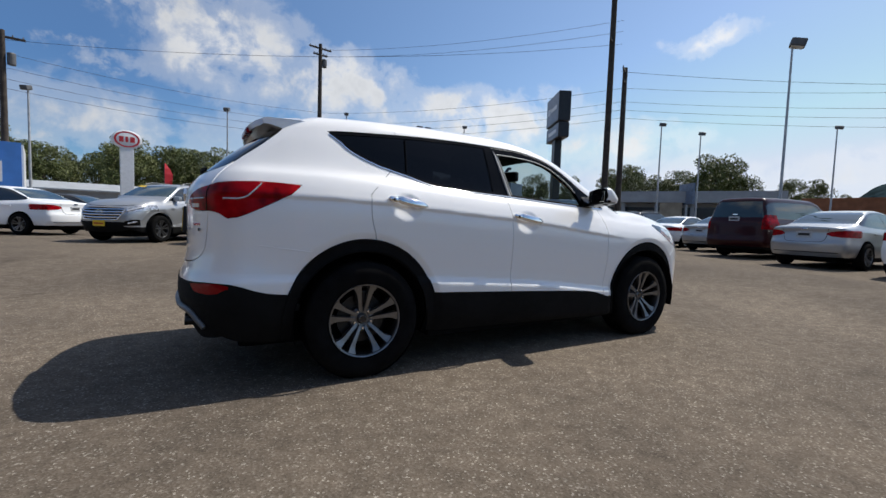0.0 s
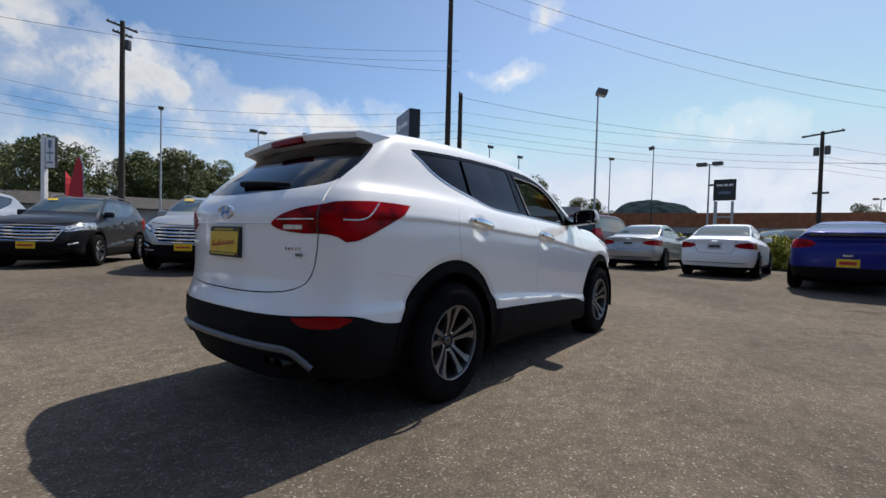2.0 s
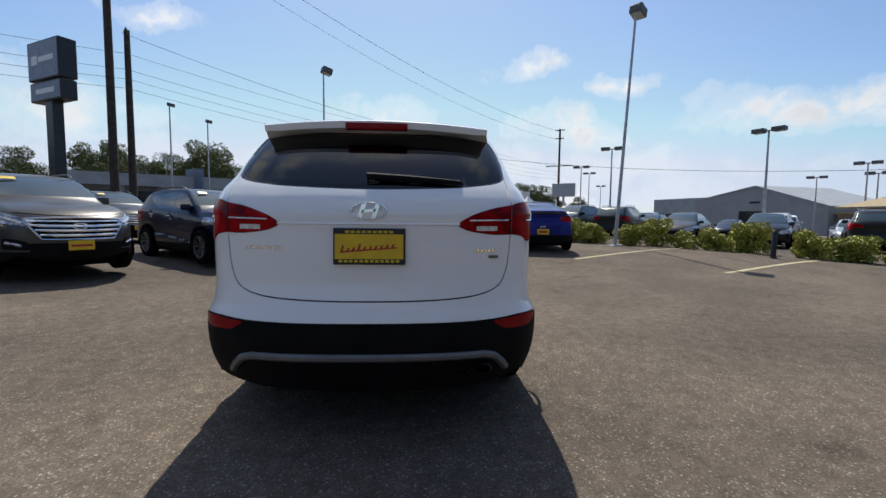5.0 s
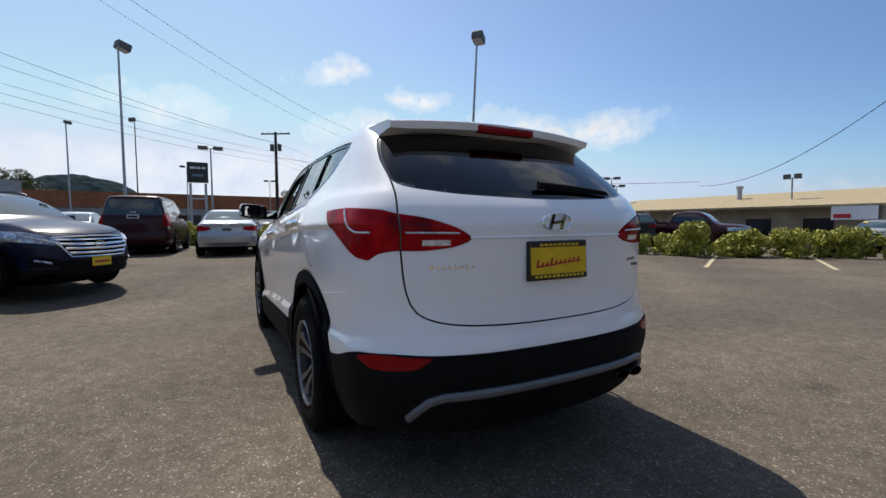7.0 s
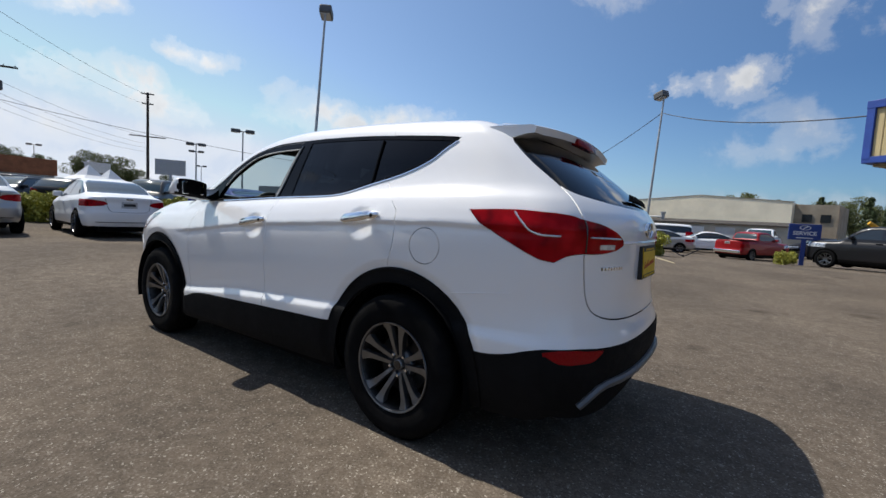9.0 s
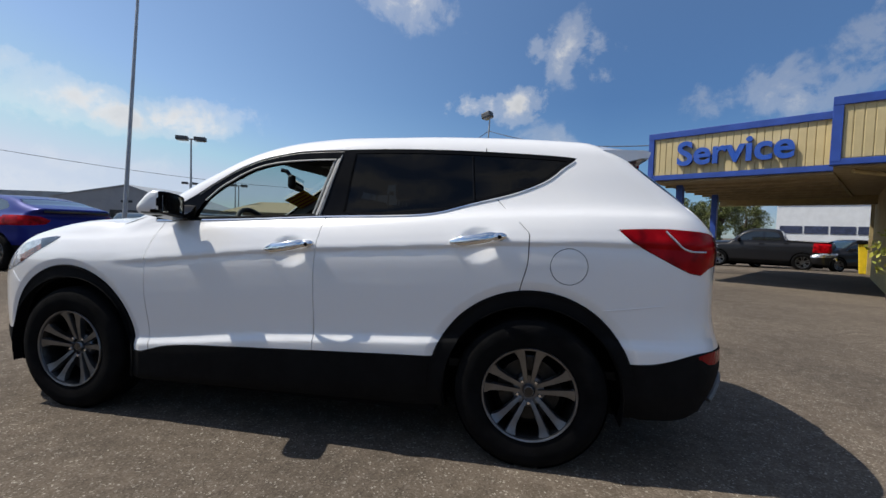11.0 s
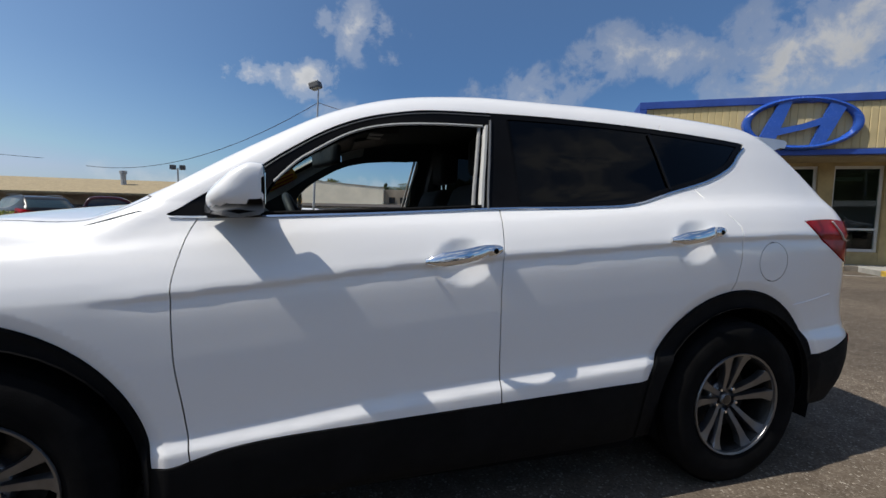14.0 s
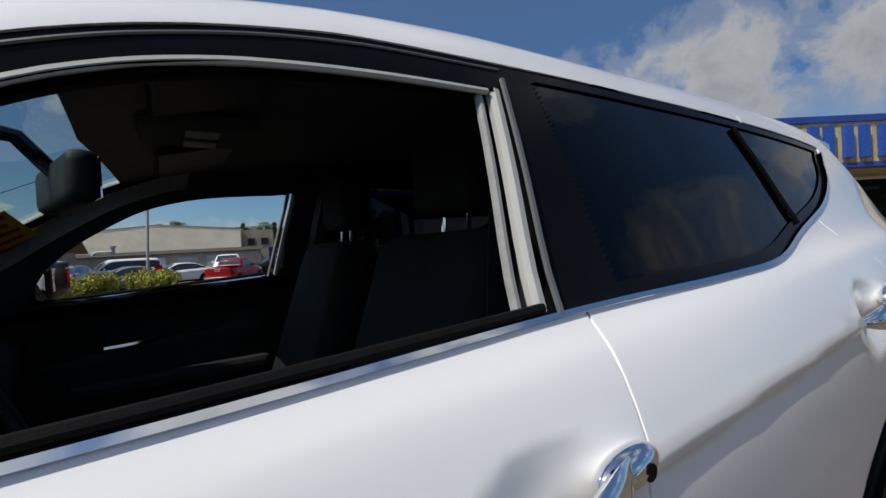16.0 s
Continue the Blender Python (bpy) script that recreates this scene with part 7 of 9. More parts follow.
part("fascia_box", box(bmesh.new(), 0.0, L, -1.2, -0.012, 2.66, 3.94), CREAM_WALL, SHOP)
part("fascia_siding", siding(bmesh.new(), 0.10, L - 0.1, 2.78, 3.80, -0.011), CREAM, SHOP, "cream ribbed metal siding")
part("top_trim", box(bmesh.new(), -0.06, L + 0.06, -1.3, 0.05, 3.79, 3.96, 0.01), BLUE_TRIM, SHOP, "blue top trim")
part("bottom_trim", box(bmesh.new(), -0.06, L + 0.06, -0.15, 0.04, 2.64, 2.76, 0.01), BLUE_TRIM, SHOP, "blue bottom trim")
part("end_trim", box(bmesh.new(), -0.062, 0.10, -0.3, 0.045, 2.70, 3.90, 0.01), BLUE_TRIM, SHOP, "blue corner trim")
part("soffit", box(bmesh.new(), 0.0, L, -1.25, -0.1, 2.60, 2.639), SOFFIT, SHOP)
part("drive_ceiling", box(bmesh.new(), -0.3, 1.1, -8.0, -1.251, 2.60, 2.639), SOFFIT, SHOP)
part("roof", box(bmesh.new(), 0.0, L, -D, -1.301, 3.55, 3.75), CONCRETE, SHOP)
part("back_wall", box(bmesh.new(), 1.02, L, -D - 0.2, -D, 0, 3.6), CREAM_WALL, SHOP)
part("end_wall", box(bmesh.new(), L - 0.2, L, -D, -1.45, 0, 3.549), CREAM_WALL, SHOP)
part("end_wall", box(bmesh.new(), 1.02, 1.22, -8.0, -1.45, 0, 2.599), CREAM_WALL, SHOP)
part("interior_partition", box(bmesh.new(), 1.23, L - 0.3, -6.2, -6.1, 0, 3.5), INSIDE, SHOP)
part("interior_ceiling", box(bmesh.new(), 1.23, L - 0.21, -6.0, -1.45, 2.75, 2.8), INSIDE, SHOP)
# piers and glazed bays of the front
bays = [(1.95, 2.95), (3.05, 4.30), (4.62, 5.65), (6.02, 7.66), (8.0, 9.6), (9.7, 11.3), (11.7, 13.6), (13.7, 15.6)]
edges = [1.02] + [e for bay in bays for e in bay] + [L]
for a, c in zip(edges[::2], edges[1::2]):
    part("pier", box(bmesh.new(), a, c, -1.45, -1.2, 0, 2.6), CREAM_WALL, SHOP)
for i, (a, c) in enumerate(bays):
    door = i == 3
    z0 = 0.12 if door else 0.42
    if not door:
        part("wall_below_window", box(bmesh.new(), a, c, -1.44, -1.21, 0, 0.419), CREAM_WALL, SHOP)
    part("lintel", box(bmesh.new(), a, c, -1.44, -1.21, 2.52, 2.6), CREAM_WALL, SHOP)
    w = base("shop_door" if door else "shop_window")
    w.parent = SHOP
    bm = bmesh.new()
    for x0, x1, q0, q1 in ((a, a + 0.06, z0, 2.52), (c - 0.06, c, z0, 2.52), (a + 0.06, c - 0.06, 2.45, 2.52), (a + 0.06, c - 0.06, z0, z0 + 0.07)):
        box(bm, x0, x1, -1.36, -1.28, q0, q1, 0.006)
    if door:
        box(bm, a + 0.06, c - 0.06, -1.355, -1.285, 2.14, 2.20, 0.004)
        for s in (0.5,):
            box(bm, (a + c) / 2 - 0.07, (a + c) / 2 + 0.07, -1.357, -1.283, z0 + 0.07, 2.14, 0.004)
        box(bm, a + 0.06, c - 0.06, -1.35, -1.29, 1.02, 1.08, 0.004)
    else:
        box(bm, a + 0.06, c - 0.06, -1.355, -1.285, 0.95, 1.0, 0.004)
    part("window_frame" if not door else "door_frame", bm, ALU, w, "white aluminium frame")
    pane = part("pane", box(bmesh.new(), a + 0.05, c - 0.05, -1.326, -1.316, z0 + 0.06, 2.46), SHOPGLASS, w, "clear shop glass")
    pane.visible_shadow = False
    # things dimly seen behind the glass
    part("blind_rail", box(bmesh.new(), a + 0.1, c - 0.1, -1.9, -1.86, 2.2, 2.3), SIGN_WHITE, w)
# glowing panels added under the ceiling to brighten the shop's inside
for k in range(5):
    part("interior_lamp", box(bmesh.new(), 2.0 + 3 * k, 3.2 + 3 * k, -3.2, -2.9, 2.70, 2.749), mat("ceiling_glow", (0.9, 0.9, 0.85), 0.5, emit=((1, 0.97, 0.9), 3.0)), SHOP, "glowing ceiling panel")
for k in range(6):
    part("desk", box(bmesh.new(), 2.1 + 2.4 * k, 3.4 + 2.4 * k, -4.6, -3.9, 0.1, 0.85, 0.02), SIGN_GREY if k % 2 else TRIM, SHOP)
part("walk_slab", box(bmesh.new(), 4.9, L, -1.45, 0.25, -0.1, 0.11), CONCRETE, SHOP)
part("kerb", box(bmesh.new(), 4.9, L, 0.25, 0.42, -0.1, 0.12, 0.02), KERB_Y, SHOP, "yellow painted kerb")
part("kerb", box(bmesh.new(), 0.95, 4.9, -0.62, -0.48, -0.1, 0.13, 0.02), mat("brown_kerb_concrete", (0.17, 0.145, 0.115), 0.9, noise_scale=7, vary=0.25, bump=0.4, bump_scale=80), SHOP, "brown concrete kerb")
part("planting_bed", box(bmesh.new(), 0.95, 4.9, -1.44, -0.621, -0.1, 0.09), mat("bark_mulch", (0.055, 0.038, 0.026), 0.95, noise_scale=30, vary=0.5, bump=0.8, bump_scale=60), SHOP)
part("downpipe", tube(bmesh.new(), [(1.13, -1.10, 0.1), (1.13, -1.10, 2.35), (0.80, -0.8, 2.50), (0.30, -0.4, 2.56)], 0.045, 8), CREAM_WALL, SHOP)
# number (kept as plain bars), lettering (kept as plain blocks) and the oval emblem on the fascia
for k in range(4):
    part("number_bar", box(bmesh.new(), 0.70 + 0.125 * k, 0.785 + 0.125 * k, -0.01, 0.02, 3.15, 3.32), BLACKINK, SHOP)
for a, c in ((4.87, 5.78), (5.86, 6.78), (6.82, 7.70), (7.74, 8.58), (8.66, 9.50), (9.58, 10.5), (10.6, 10.9)):
    w = (c - a) * 0.27 if c - a > 0.5 else 0.2
    for q in ((a + 0.06, a + 0.06 + w), (c - 0.06 - w, c - 0.06))[: 2 if c - a > 0.5 else 1]:
        part("letter_block", box(bmesh.new(), q[0], q[1], 0.0, 0.12, 2.87, 3.70, 0.02), BLUE_LETTER, SHOP, "raised blue sign block")
EMB = base("oval_emblem", Matrix.Translation((3.28, 0.02, 3.33)), "")
EMB.parent = SHOP
bm = bmesh.new()
rows = []
for k in range(56):
    a = 2 * math.pi * k / 56
    rows.append([bm.verts.new((1.15 * r * math.cos(a), yy, 0.58 * (r - (0 if r > 0.9 else 0.02)) * math.sin(a))) for r, yy in ((0.86, 0.0), (0.86, 0.10), (0.93, 0.14), (1.0, 0.10), (1.0, 0.0))])
for q, w in zip(rows, rows[1:] + rows[:1]):
    for j in range(4):
        bm.faces.new((q[j], q[j + 1], w[j + 1], w[j]))
part("emblem_ring", bm, BLUE_LETTER, EMB, "blue oval ring", True, 60)
for s in (1, -1):
    bm = prism(bmesh.new(), [(s * 0.20, -s * 0.50), (s * 0.46, -s * 0.46), (s * 0.80, s * 0.30), (s * 0.52, s * 0.46)] if s > 0 else [(-0.80, -0.30), (-0.52, -0.46), (-0.20, 0.50), (-0.46, 0.46)], 0.01, 0.11)
    part("emblem_stroke", bm, BLUE_LETTER, EMB)
part("emblem_stroke", prism(bmesh.new(), [(-0.52, -0.12), (0.0, -0.02), (0.50, 0.16), (0.52, 0.0), (0.05, -0.14), (-0.45, -0.26)], 0.012, 0.108), BLUE_LETTER, EMB)

# ---- the drive-through canopy beside it ----
TAN_POST = mat("brown_post_wood", (0.22, 0.11, 0.05), 0.7, noise_scale=12, vary=0.25)
UC, NC2 = Vector((-0.8152, 0.5792, 0)), Vector((0.5792, 0.8152, 0))
CAN = base("service_canopy", Matrix(((UC.x, NC2.x, 0, -4.53), (UC.y, NC2.y, 0, -9.57), (0, 0, 1, 0), (0, 0, 0, 1))), "cream and blue drive-through canopy on blue posts", "canopy")
part("fascia_box", box(bmesh.new(), 0, 3.70, -6.5, -0.012, 2.66, 3.72), CREAM_WALL, CAN)
part("fascia_siding", siding(bmesh.new(), 0.08, 3.68, 2.76, 3.70, -0.011), CREAM, CAN, "cream ribbed metal siding")
part("fascia_siding", siding(bmesh.new(), -6.4, -0.1, 2.76, 3.70, -0.001, along="y", rib=-0.012), CREAM, CAN, "cream ribbed metal siding")
part("top_trim", box(bmesh.new(), -0.06, 3.70, -6.56, 0.05, 3.70, 3.86, 0.01), BLUE_TRIM, CAN, "blue top trim")
part("bottom_trim", box(bmesh.new(), -0.05, 3.70, -0.12, 0.04, 2.62, 2.75, 0.01), BLUE_TRIM, CAN, "blue bottom trim")
part("bottom_trim", box(bmesh.new(), -0.05, 0.07, -6.5, -0.13, 2.62, 2.75, 0.01), BLUE_TRIM, CAN, "blue bottom trim")
part("corner_trim", box(bmesh.new(), -0.055, 0.08, -0.1, 0.045, 2.70, 3.75, 0.01), BLUE_TRIM, CAN, "blue corner trim")
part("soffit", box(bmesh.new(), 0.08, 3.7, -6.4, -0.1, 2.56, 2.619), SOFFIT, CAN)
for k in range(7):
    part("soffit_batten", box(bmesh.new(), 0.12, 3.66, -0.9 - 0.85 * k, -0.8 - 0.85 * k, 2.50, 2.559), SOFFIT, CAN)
for xx, yy in ((0.50, -0.85), (0.50, -4.2)):
    pst = part("post", box(bmesh.new(), xx - 0.085, xx + 0.085, yy - 0.085, yy + 0.085, 0.0, 2.559, 0.012), BLUE_TRIM, CAN, "blue square post")
text_mesh("lettering", "Service", 0.82, 0.05, BLUE_LETTER, CAN, Matrix(((1, 0, 0, 1.86), (0, 0, 1, 0.055), (0, 1, 0, 3.22), (0, 0, 0, 1))), "raised blue letters", 0.02)
part("door_header", box(bmesh.new(), 0.1, 5.2, -6.6, -6.4, 2.32, 2.6), CREAM_WALL, CAN)
part("far_post", box(bmesh.new(), 4.60, 4.76, -6.6, -6.42, 0, 2.319, 0.01), TAN_POST, CAN, "brown wooden post")
# what shows through the drive
WHITE_WALL = mat("white_painted_siding", (0.68, 0.69, 0.70), 0.6, noise_scale=2, vary=0.06)
STRIP_GLASS = mat("blue_grey_strip_glass", (0.045, 0.055, 0.10), 0.25, noise_scale=3, vary=0.3)
ob = base("white_outbuilding", at(-20.5, -31.0, -34), "white sided outbuilding with a strip of windows", "building")
part("wall", box(bmesh.new(), -9, 1.5, -3, 3, -0.2, 4.2), WHITE_WALL, ob)
for k in range(8):
    part("window", box(bmesh.new(), -8.6 + 1.25 * k, -7.45 + 1.25 * k, 2.95, 3.03, 2.02, 2.50), STRIP_GLASS, ob, "blue tinted window")
part("roof", box(bmesh.new(), -9.2, 1.7, -3.2, 3.2, 4.2, 4.4), SIGN_WHITE, ob)
BIN = base("yellow_bin", at(-13.85, -15.5, -33) @ Matrix.Scale(1.35, 4), "yellow plastic waste bin with a black lid", "bin")
YPL = mat("yellow_plastic", (0.78, 0.55, 0.02), 0.5, noise_scale=8, vary=0.1)
bm = box(bmesh.new(), -0.32, 0.32, -0.30, 0.30, 0.0, 0.82, 0.03)
for w in bm.verts:
    w.co.x *= 0.85 + 0.2 * w.co.z
part("bin_body", bm, YPL, BIN, "yellow bin body")
part("lid", box(bmesh.new(), -0.36, 0.36, -0.34, 0.34, 0.82, 0.92, 0.02), CLAD, BIN, "black lid")

# ---- other buildings round the lot ----
ROOFD = mat("dark_shingle_roof", (0.055, 0.05, 0.047), 0.9, noise_scale=3, vary=0.25)
TAN = mat("tan_metal_wall", (0.88, 0.79, 0.60), 0.7, noise_scale=0.6, vary=0.08)
TAN_D = mat("brown_and_shaded_wall", (0.33, 0.28, 0.21), 0.9, noise_scale=1.2, vary=0.18, bump=0.3, bump_scale=20)
GREYTAN = mat("grey_tan_block_wall", (0.40, 0.37, 0.31), 0.9, noise_scale=1.2, vary=0.14, bump=0.3, bump_scale=20)
GREYW = mat("grey_metal_wall", (0.30, 0.305, 0.315), 0.7, noise_scale=0.6, vary=0.08)
ORANGE = mat("orange_brick_band", (0.27, 0.105, 0.05), 0.85, noise_scale=1.5, vary=0.2)
DARKWIN = mat("dark_far_glass", (0.02, 0.024, 0.028), 0.15)
SHOWW = mat("pale_showroom_wall", (0.32, 0.34, 0.36), 0.7, noise_scale=1, vary=0.1)


def frame_between(ax, ay, bx, by):
    """A pose whose x axis runs from a to b; y points to the left of that."""
    return pose(ax, ay, float(rise((ax + bx) / 2, (ay + by) / 2)), 0, 0, math.degrees(math.atan2(by - ay, bx - ax))), math.hypot(bx - ax, by - ay)


def openings(parent, spots, y, material=DARKWIN, name="window"):
    for x0, x1, z0, z1 in spots:
        w = part(name, box(bmesh.new(), x0, x1, min(y, y * 0.0) - 0.04 if y <= 0 else y - 0.04, y + 0.04, z0, z1), material, parent)


# long tan hall with a low pitched front, a lean-to with shutters before it
m = pose(9.0, -43.0, -0.45, 0, 0, 168)
ob = base("tan_hall", m, "large tan metal hall with a shallow gable and a shaded end", "building")
bm = prism(bmesh.new(), [(0, 0), (14.6, 0), (14.6, 3.95), (8.3, 4.45), (0, 3.75)], -0.02, 9.0)
part("wall", bm, TAN, ob)
# the darker brown puts the shade of the hall's end into its colour
part("end_annex", box(bmesh.new(), 14.6, 17.2, 1.0, 8.0, 0, 3.85), TAN_D, ob)
for a in (15.1, 16.2):
    part("window", box(bmesh.new(), a, a + 0.6, 0.95, 1.02, 2.5, 3.1), DARKWIN, ob)
part("roof_edge", prism(bmesh.new(), [(-0.1, 3.75), (8.3, 4.45), (14.7, 3.95), (14.7, 4.02), (8.3, 4.52), (-0.1, 3.82)], -0.05, 0.1), TAN_D, ob)
part("lean_to", box(bmesh.new(), 0.0, 16.2, -2.2, -0.02, 0, 2.02), GREYTAN, ob)
part("lean_to_roof", prism(bmesh.new(), [(-2.4, 2.02), (-0.03, 2.30), (-0.03, 2.36), (-2.4, 2.08)], -0.1, 16.4, "yz"), ROOFD, ob)
for a, mt in ((6.3, SIGN_WHITE), (8.0, SIGN_WHITE), (10.2, PLATE_GREY), (12.2, PLATE_GREY)):
    part("shutter", box(bmesh.new(), a, a + 1.35, -2.26, -2.19, 0, 1.75), mt, ob, "pale roller shutter")
vent = part("roof_vent", tube(bmesh.new(), [(5.6, -1.0, 2.1), (5.6, -1.0, 2.75)], 0.16, 10), GALV, ob)
part("vent_cap", tube(bmesh.new(), [(5.6, -1.0, 2.76), (5.6, -1.0, 2.9)], 0.24, 10), GALV, vent)
part("vent_duct", tube(bmesh.new(), [(5.6, -1.2, 2.45), (4.6, -1.2, 2.45), (4.3, -1.2, 2.2)], 0.09, 8), GALV, vent)

m, W = frame_between(21.5, -28.5, 5.2, -29.0)
ob = base("low_tan_building", m, "low tan building with a wide shallow roof overhang", "building")
part("wall", box(bmesh.new(), 0, W, 0, 8, -0.6, 2.35), TAN_D, ob)
part("roof", prism(bmesh.new(), [(-1.2, 2.30), (4.0, 3.35), (9.0, 2.3), (9.0, 2.42), (4.0, 3.47), (-1.2, 2.42)], -1.0, W + 0.6, "yz"), SOFFIT, ob)
part("chimney", tube(bmesh.new(), [(8.6, 2.0, 2.6), (8.6, 2.0, 3.75)], 0.16, 12), GALV, ob)
part("chimney_cowl", tube(bmesh.new(), [(8.6, 2.0, 3.76), (8.6, 2.0, 3.95)], 0.22, 12), GALV, ob)
for a in (2.5, 6, 10, 13):
    part("window", box(bmesh.new(), a, a + 1.4, -0.05, 0.03, 0.6, 1.7), DARKWIN, ob)
part("sign_board", box(bmesh.new(), W - 1.6, W + 0.2, -1.4, -1.3, 1.6, 2.3), SIGN_WHITE, ob)
part("sign_stripe", box(bmesh.new(), W - 1.5, W - 0.8, -1.42, -1.401, 1.68, 1.9), SIGN_RED, ob)
sp = part("spot_pole", tube(bmesh.new(), [(12.0, 1.0, 2.5), (12.0, 1.0, 4.2)], 0.05, 8), GALV, ob)
for s in (-1, 1):
    part("spot_lamp", box(bmesh.new(), 12.0 + s * 0.28 - 0.16, 12.0 + s * 0.28 + 0.16, 0.85, 1.15, 4.1, 4.4, 0.03), LAMPHEAD, sp)

m, W = frame_between(53.5, -38.3, 37.5, -41.8)
ob = base("grey_gable_hall", m, "grey metal hall with a wide gable front and a dark door", "building")
part("wall", prism(bmesh.new(), [(0, -0.8), (W, -0.8), (W, 3.0), (W * 0.52, 5.5), (0, 4.0)], 0, 12, "xz"), GREYW, ob)
part("side_wing", box(bmesh.new(), -9.5, -0.01, 1.5, 9, -0.8, 4.6), SHOWW, ob)
for k in range(5):
    part("window", box(bmesh.new(), -8.6 + 1.7 * k, -7.3 + 1.7 * k, 1.44, 1.52, 0.9, 2.4), DARKWIN, ob)
part("roof_edge", prism(bmesh.new(), [(-0.2, 3.98), (W * 0.52, 5.52), (W + 0.2, 2.95), (W + 0.2, 3.07), (W * 0.52, 5.64), (-0.2, 4.10)], -0.12, 12.1), SHOWW, ob)
part("door", box(bmesh.new(), W * 0.40, W * 0.60, -0.05, 0.06, -0.8, 2.6), DARKWIN, ob, "dark door panel")
part("vent", box(bmesh.new(), W * 0.48, W * 0.56, -0.05, 0.06, 3.5, 3.75), DARKWIN, ob)
part("low_shed", box(bmesh.new(), W + 0.2, W + 18, 1, 7, -0.8, 2.2), TAN_D, ob)
part("low_shed_roof", box(bmesh.new(), W + 0.2, W + 18.4, 0.5, 7.3, 2.2, 2.4), SOFFIT, ob)

m, W = frame_between(66.0, -13.0, 60.0, 20.0)
ob = base("orange_brick_store", m, "long low store with an orange brick band above a grey wall", "building")
part("wall", box(bmesh.new(), 0, W, -8, 0, -0.2, 3.0), SHOWW, ob)
part("brick_band", box(bmesh.new(), -0.2, W + 0.2, -8.2, 0.2, 3.0, 4.9), ORANGE, ob, "orange brick band")
for k in range(9):
    part("window", box(bmesh.new(), 1.5 + 3.6 * k, 3.9 + 3.6 * k, -0.05, 0.04, 0.6, 2.2), DARKWIN, ob)

m, W = frame_between(43.0, 15.5, 34.5, 29.5)
ob = base("flat_roofed_showroom", m, "flat-roofed pale showroom with dark glazing and columns", "building")
part("wall", box(bmesh.new(), 0, W, -9, -1.6, -0.2, 3.4), SHOWW, ob)
part("flat_roof", box(bmesh.new(), -0.6, W + 0.6, -9.5, 0.4, 3.4, 4.5), SHOWW, ob)
part("glazing", box(bmesh.new(), 0.4, W - 0.4, -1.62, -1.56, 0.2, 3.0), DARKWIN, ob)
for k in range(6):
    part("column", box(bmesh.new(), 0.2 + k * (W - 0.7) / 5, 0.55 + k * (W - 0.7) / 5, -0.3, 0.05, -0.2, 3.399), SHOWW, ob)
part("brown_pier", box(bmesh.new(), W * 0.46, W * 0.58, -0.4, 0.35, -0.2, 3.39), TAN_D, ob)

m, W = frame_between(26.0, 43.0, -2.0, 52.0)
ob = base("dark_roofed_shed", m, "long low building with a dark roof beyond the lot", "building")
part("wall", box(bmesh.new(), 0, W, -7, 0, -0.2, 2.8), SHOWW, ob)
part("roof", prism(bmesh.new(), [(0.6, 2.7), (-3.5, 4.0), (-7.6, 2.7), (-7.6, 2.85), (-3.5, 4.15), (0.6, 2.85)], -0.5, W + 0.5, "yz"), ROOFD, ob)
m, W = frame_between(-5.0, 50.0, -16.5, 48.0)
ob = base("white_roofed_hall", m, "long hall with a white metal roof beyond the lot", "building")
part("wall", box(bmesh.new(), 0, W, -7, 0, -0.2, 2.6), SHOWW, ob)
part("roof", prism(bmesh.new(), [(0.6, 2.5), (-3.5, 3.3), (-7.6, 2.5), (-7.6, 2.65), (-3.5, 3.45), (0.6, 2.65)], -0.5, W + 0.5, "yz"), SHOWW, ob)
m, W = frame_between(-12.1, 34.9, -18.4, 33.4)
ob = base("blue_fronted_building", m, "building with a bright blue front and pale end wall", "building")
BRIGHT = mat("bright_blue_panel", (0.06, 0.20, 0.55), 0.5, noise_scale=1, vary=0.1)
part("wall", box(bmesh.new(), 0, W, -6, 0, -0.2, 4.85), SIGN_WHITE, ob)
part("front_panel", box(bmesh.new(), 0.1, W, 0.0, 0.12, 2.0, 4.95), BRIGHT, ob, "bright blue front panel")
part("window", box(bmesh.new(), 1.0, 2.6, 0.1, 0.16, 2.4, 3.7), SIGN_WHITE, ob)
for k, (xx, yy) in enumerate(((52, -12.5), (56, -15.5))):
    ob = base("white_tent", at(xx, yy, 20), "white peaked canopy tent far off", "tent", "white tents")
    bm = bmesh.new()
    for i in range(4):
        a0, a1 = radians(45 + 90 * i), radians(135 + 90 * i)
        q = [bm.verts.new((3.2 * math.cos(a) * s, 3.2 * math.sin(a) * s, h)) for s, h, a in ((1, 2.3, a0), (1, 2.3, a1), (0.35, 3.1, a1), (0.35, 3.1, a0))]
        bm.faces.new(q)
        tp = bm.verts.new((0, 0, 4.2))
        bm.faces.new((q[3], q[2], tp))
    part("tent_roof", bm, SIGN_WHITE, ob)
    for i in range(4):
        a = radians(45 + 90 * i)
        part("tent_pole", tube(bmesh.new(), [(3.1 * math.cos(a), 3.1 * math.sin(a), -0.1), (3.1 * math.cos(a), 3.1 * math.sin(a), 2.3)], 0.05, 6), GALV, ob)
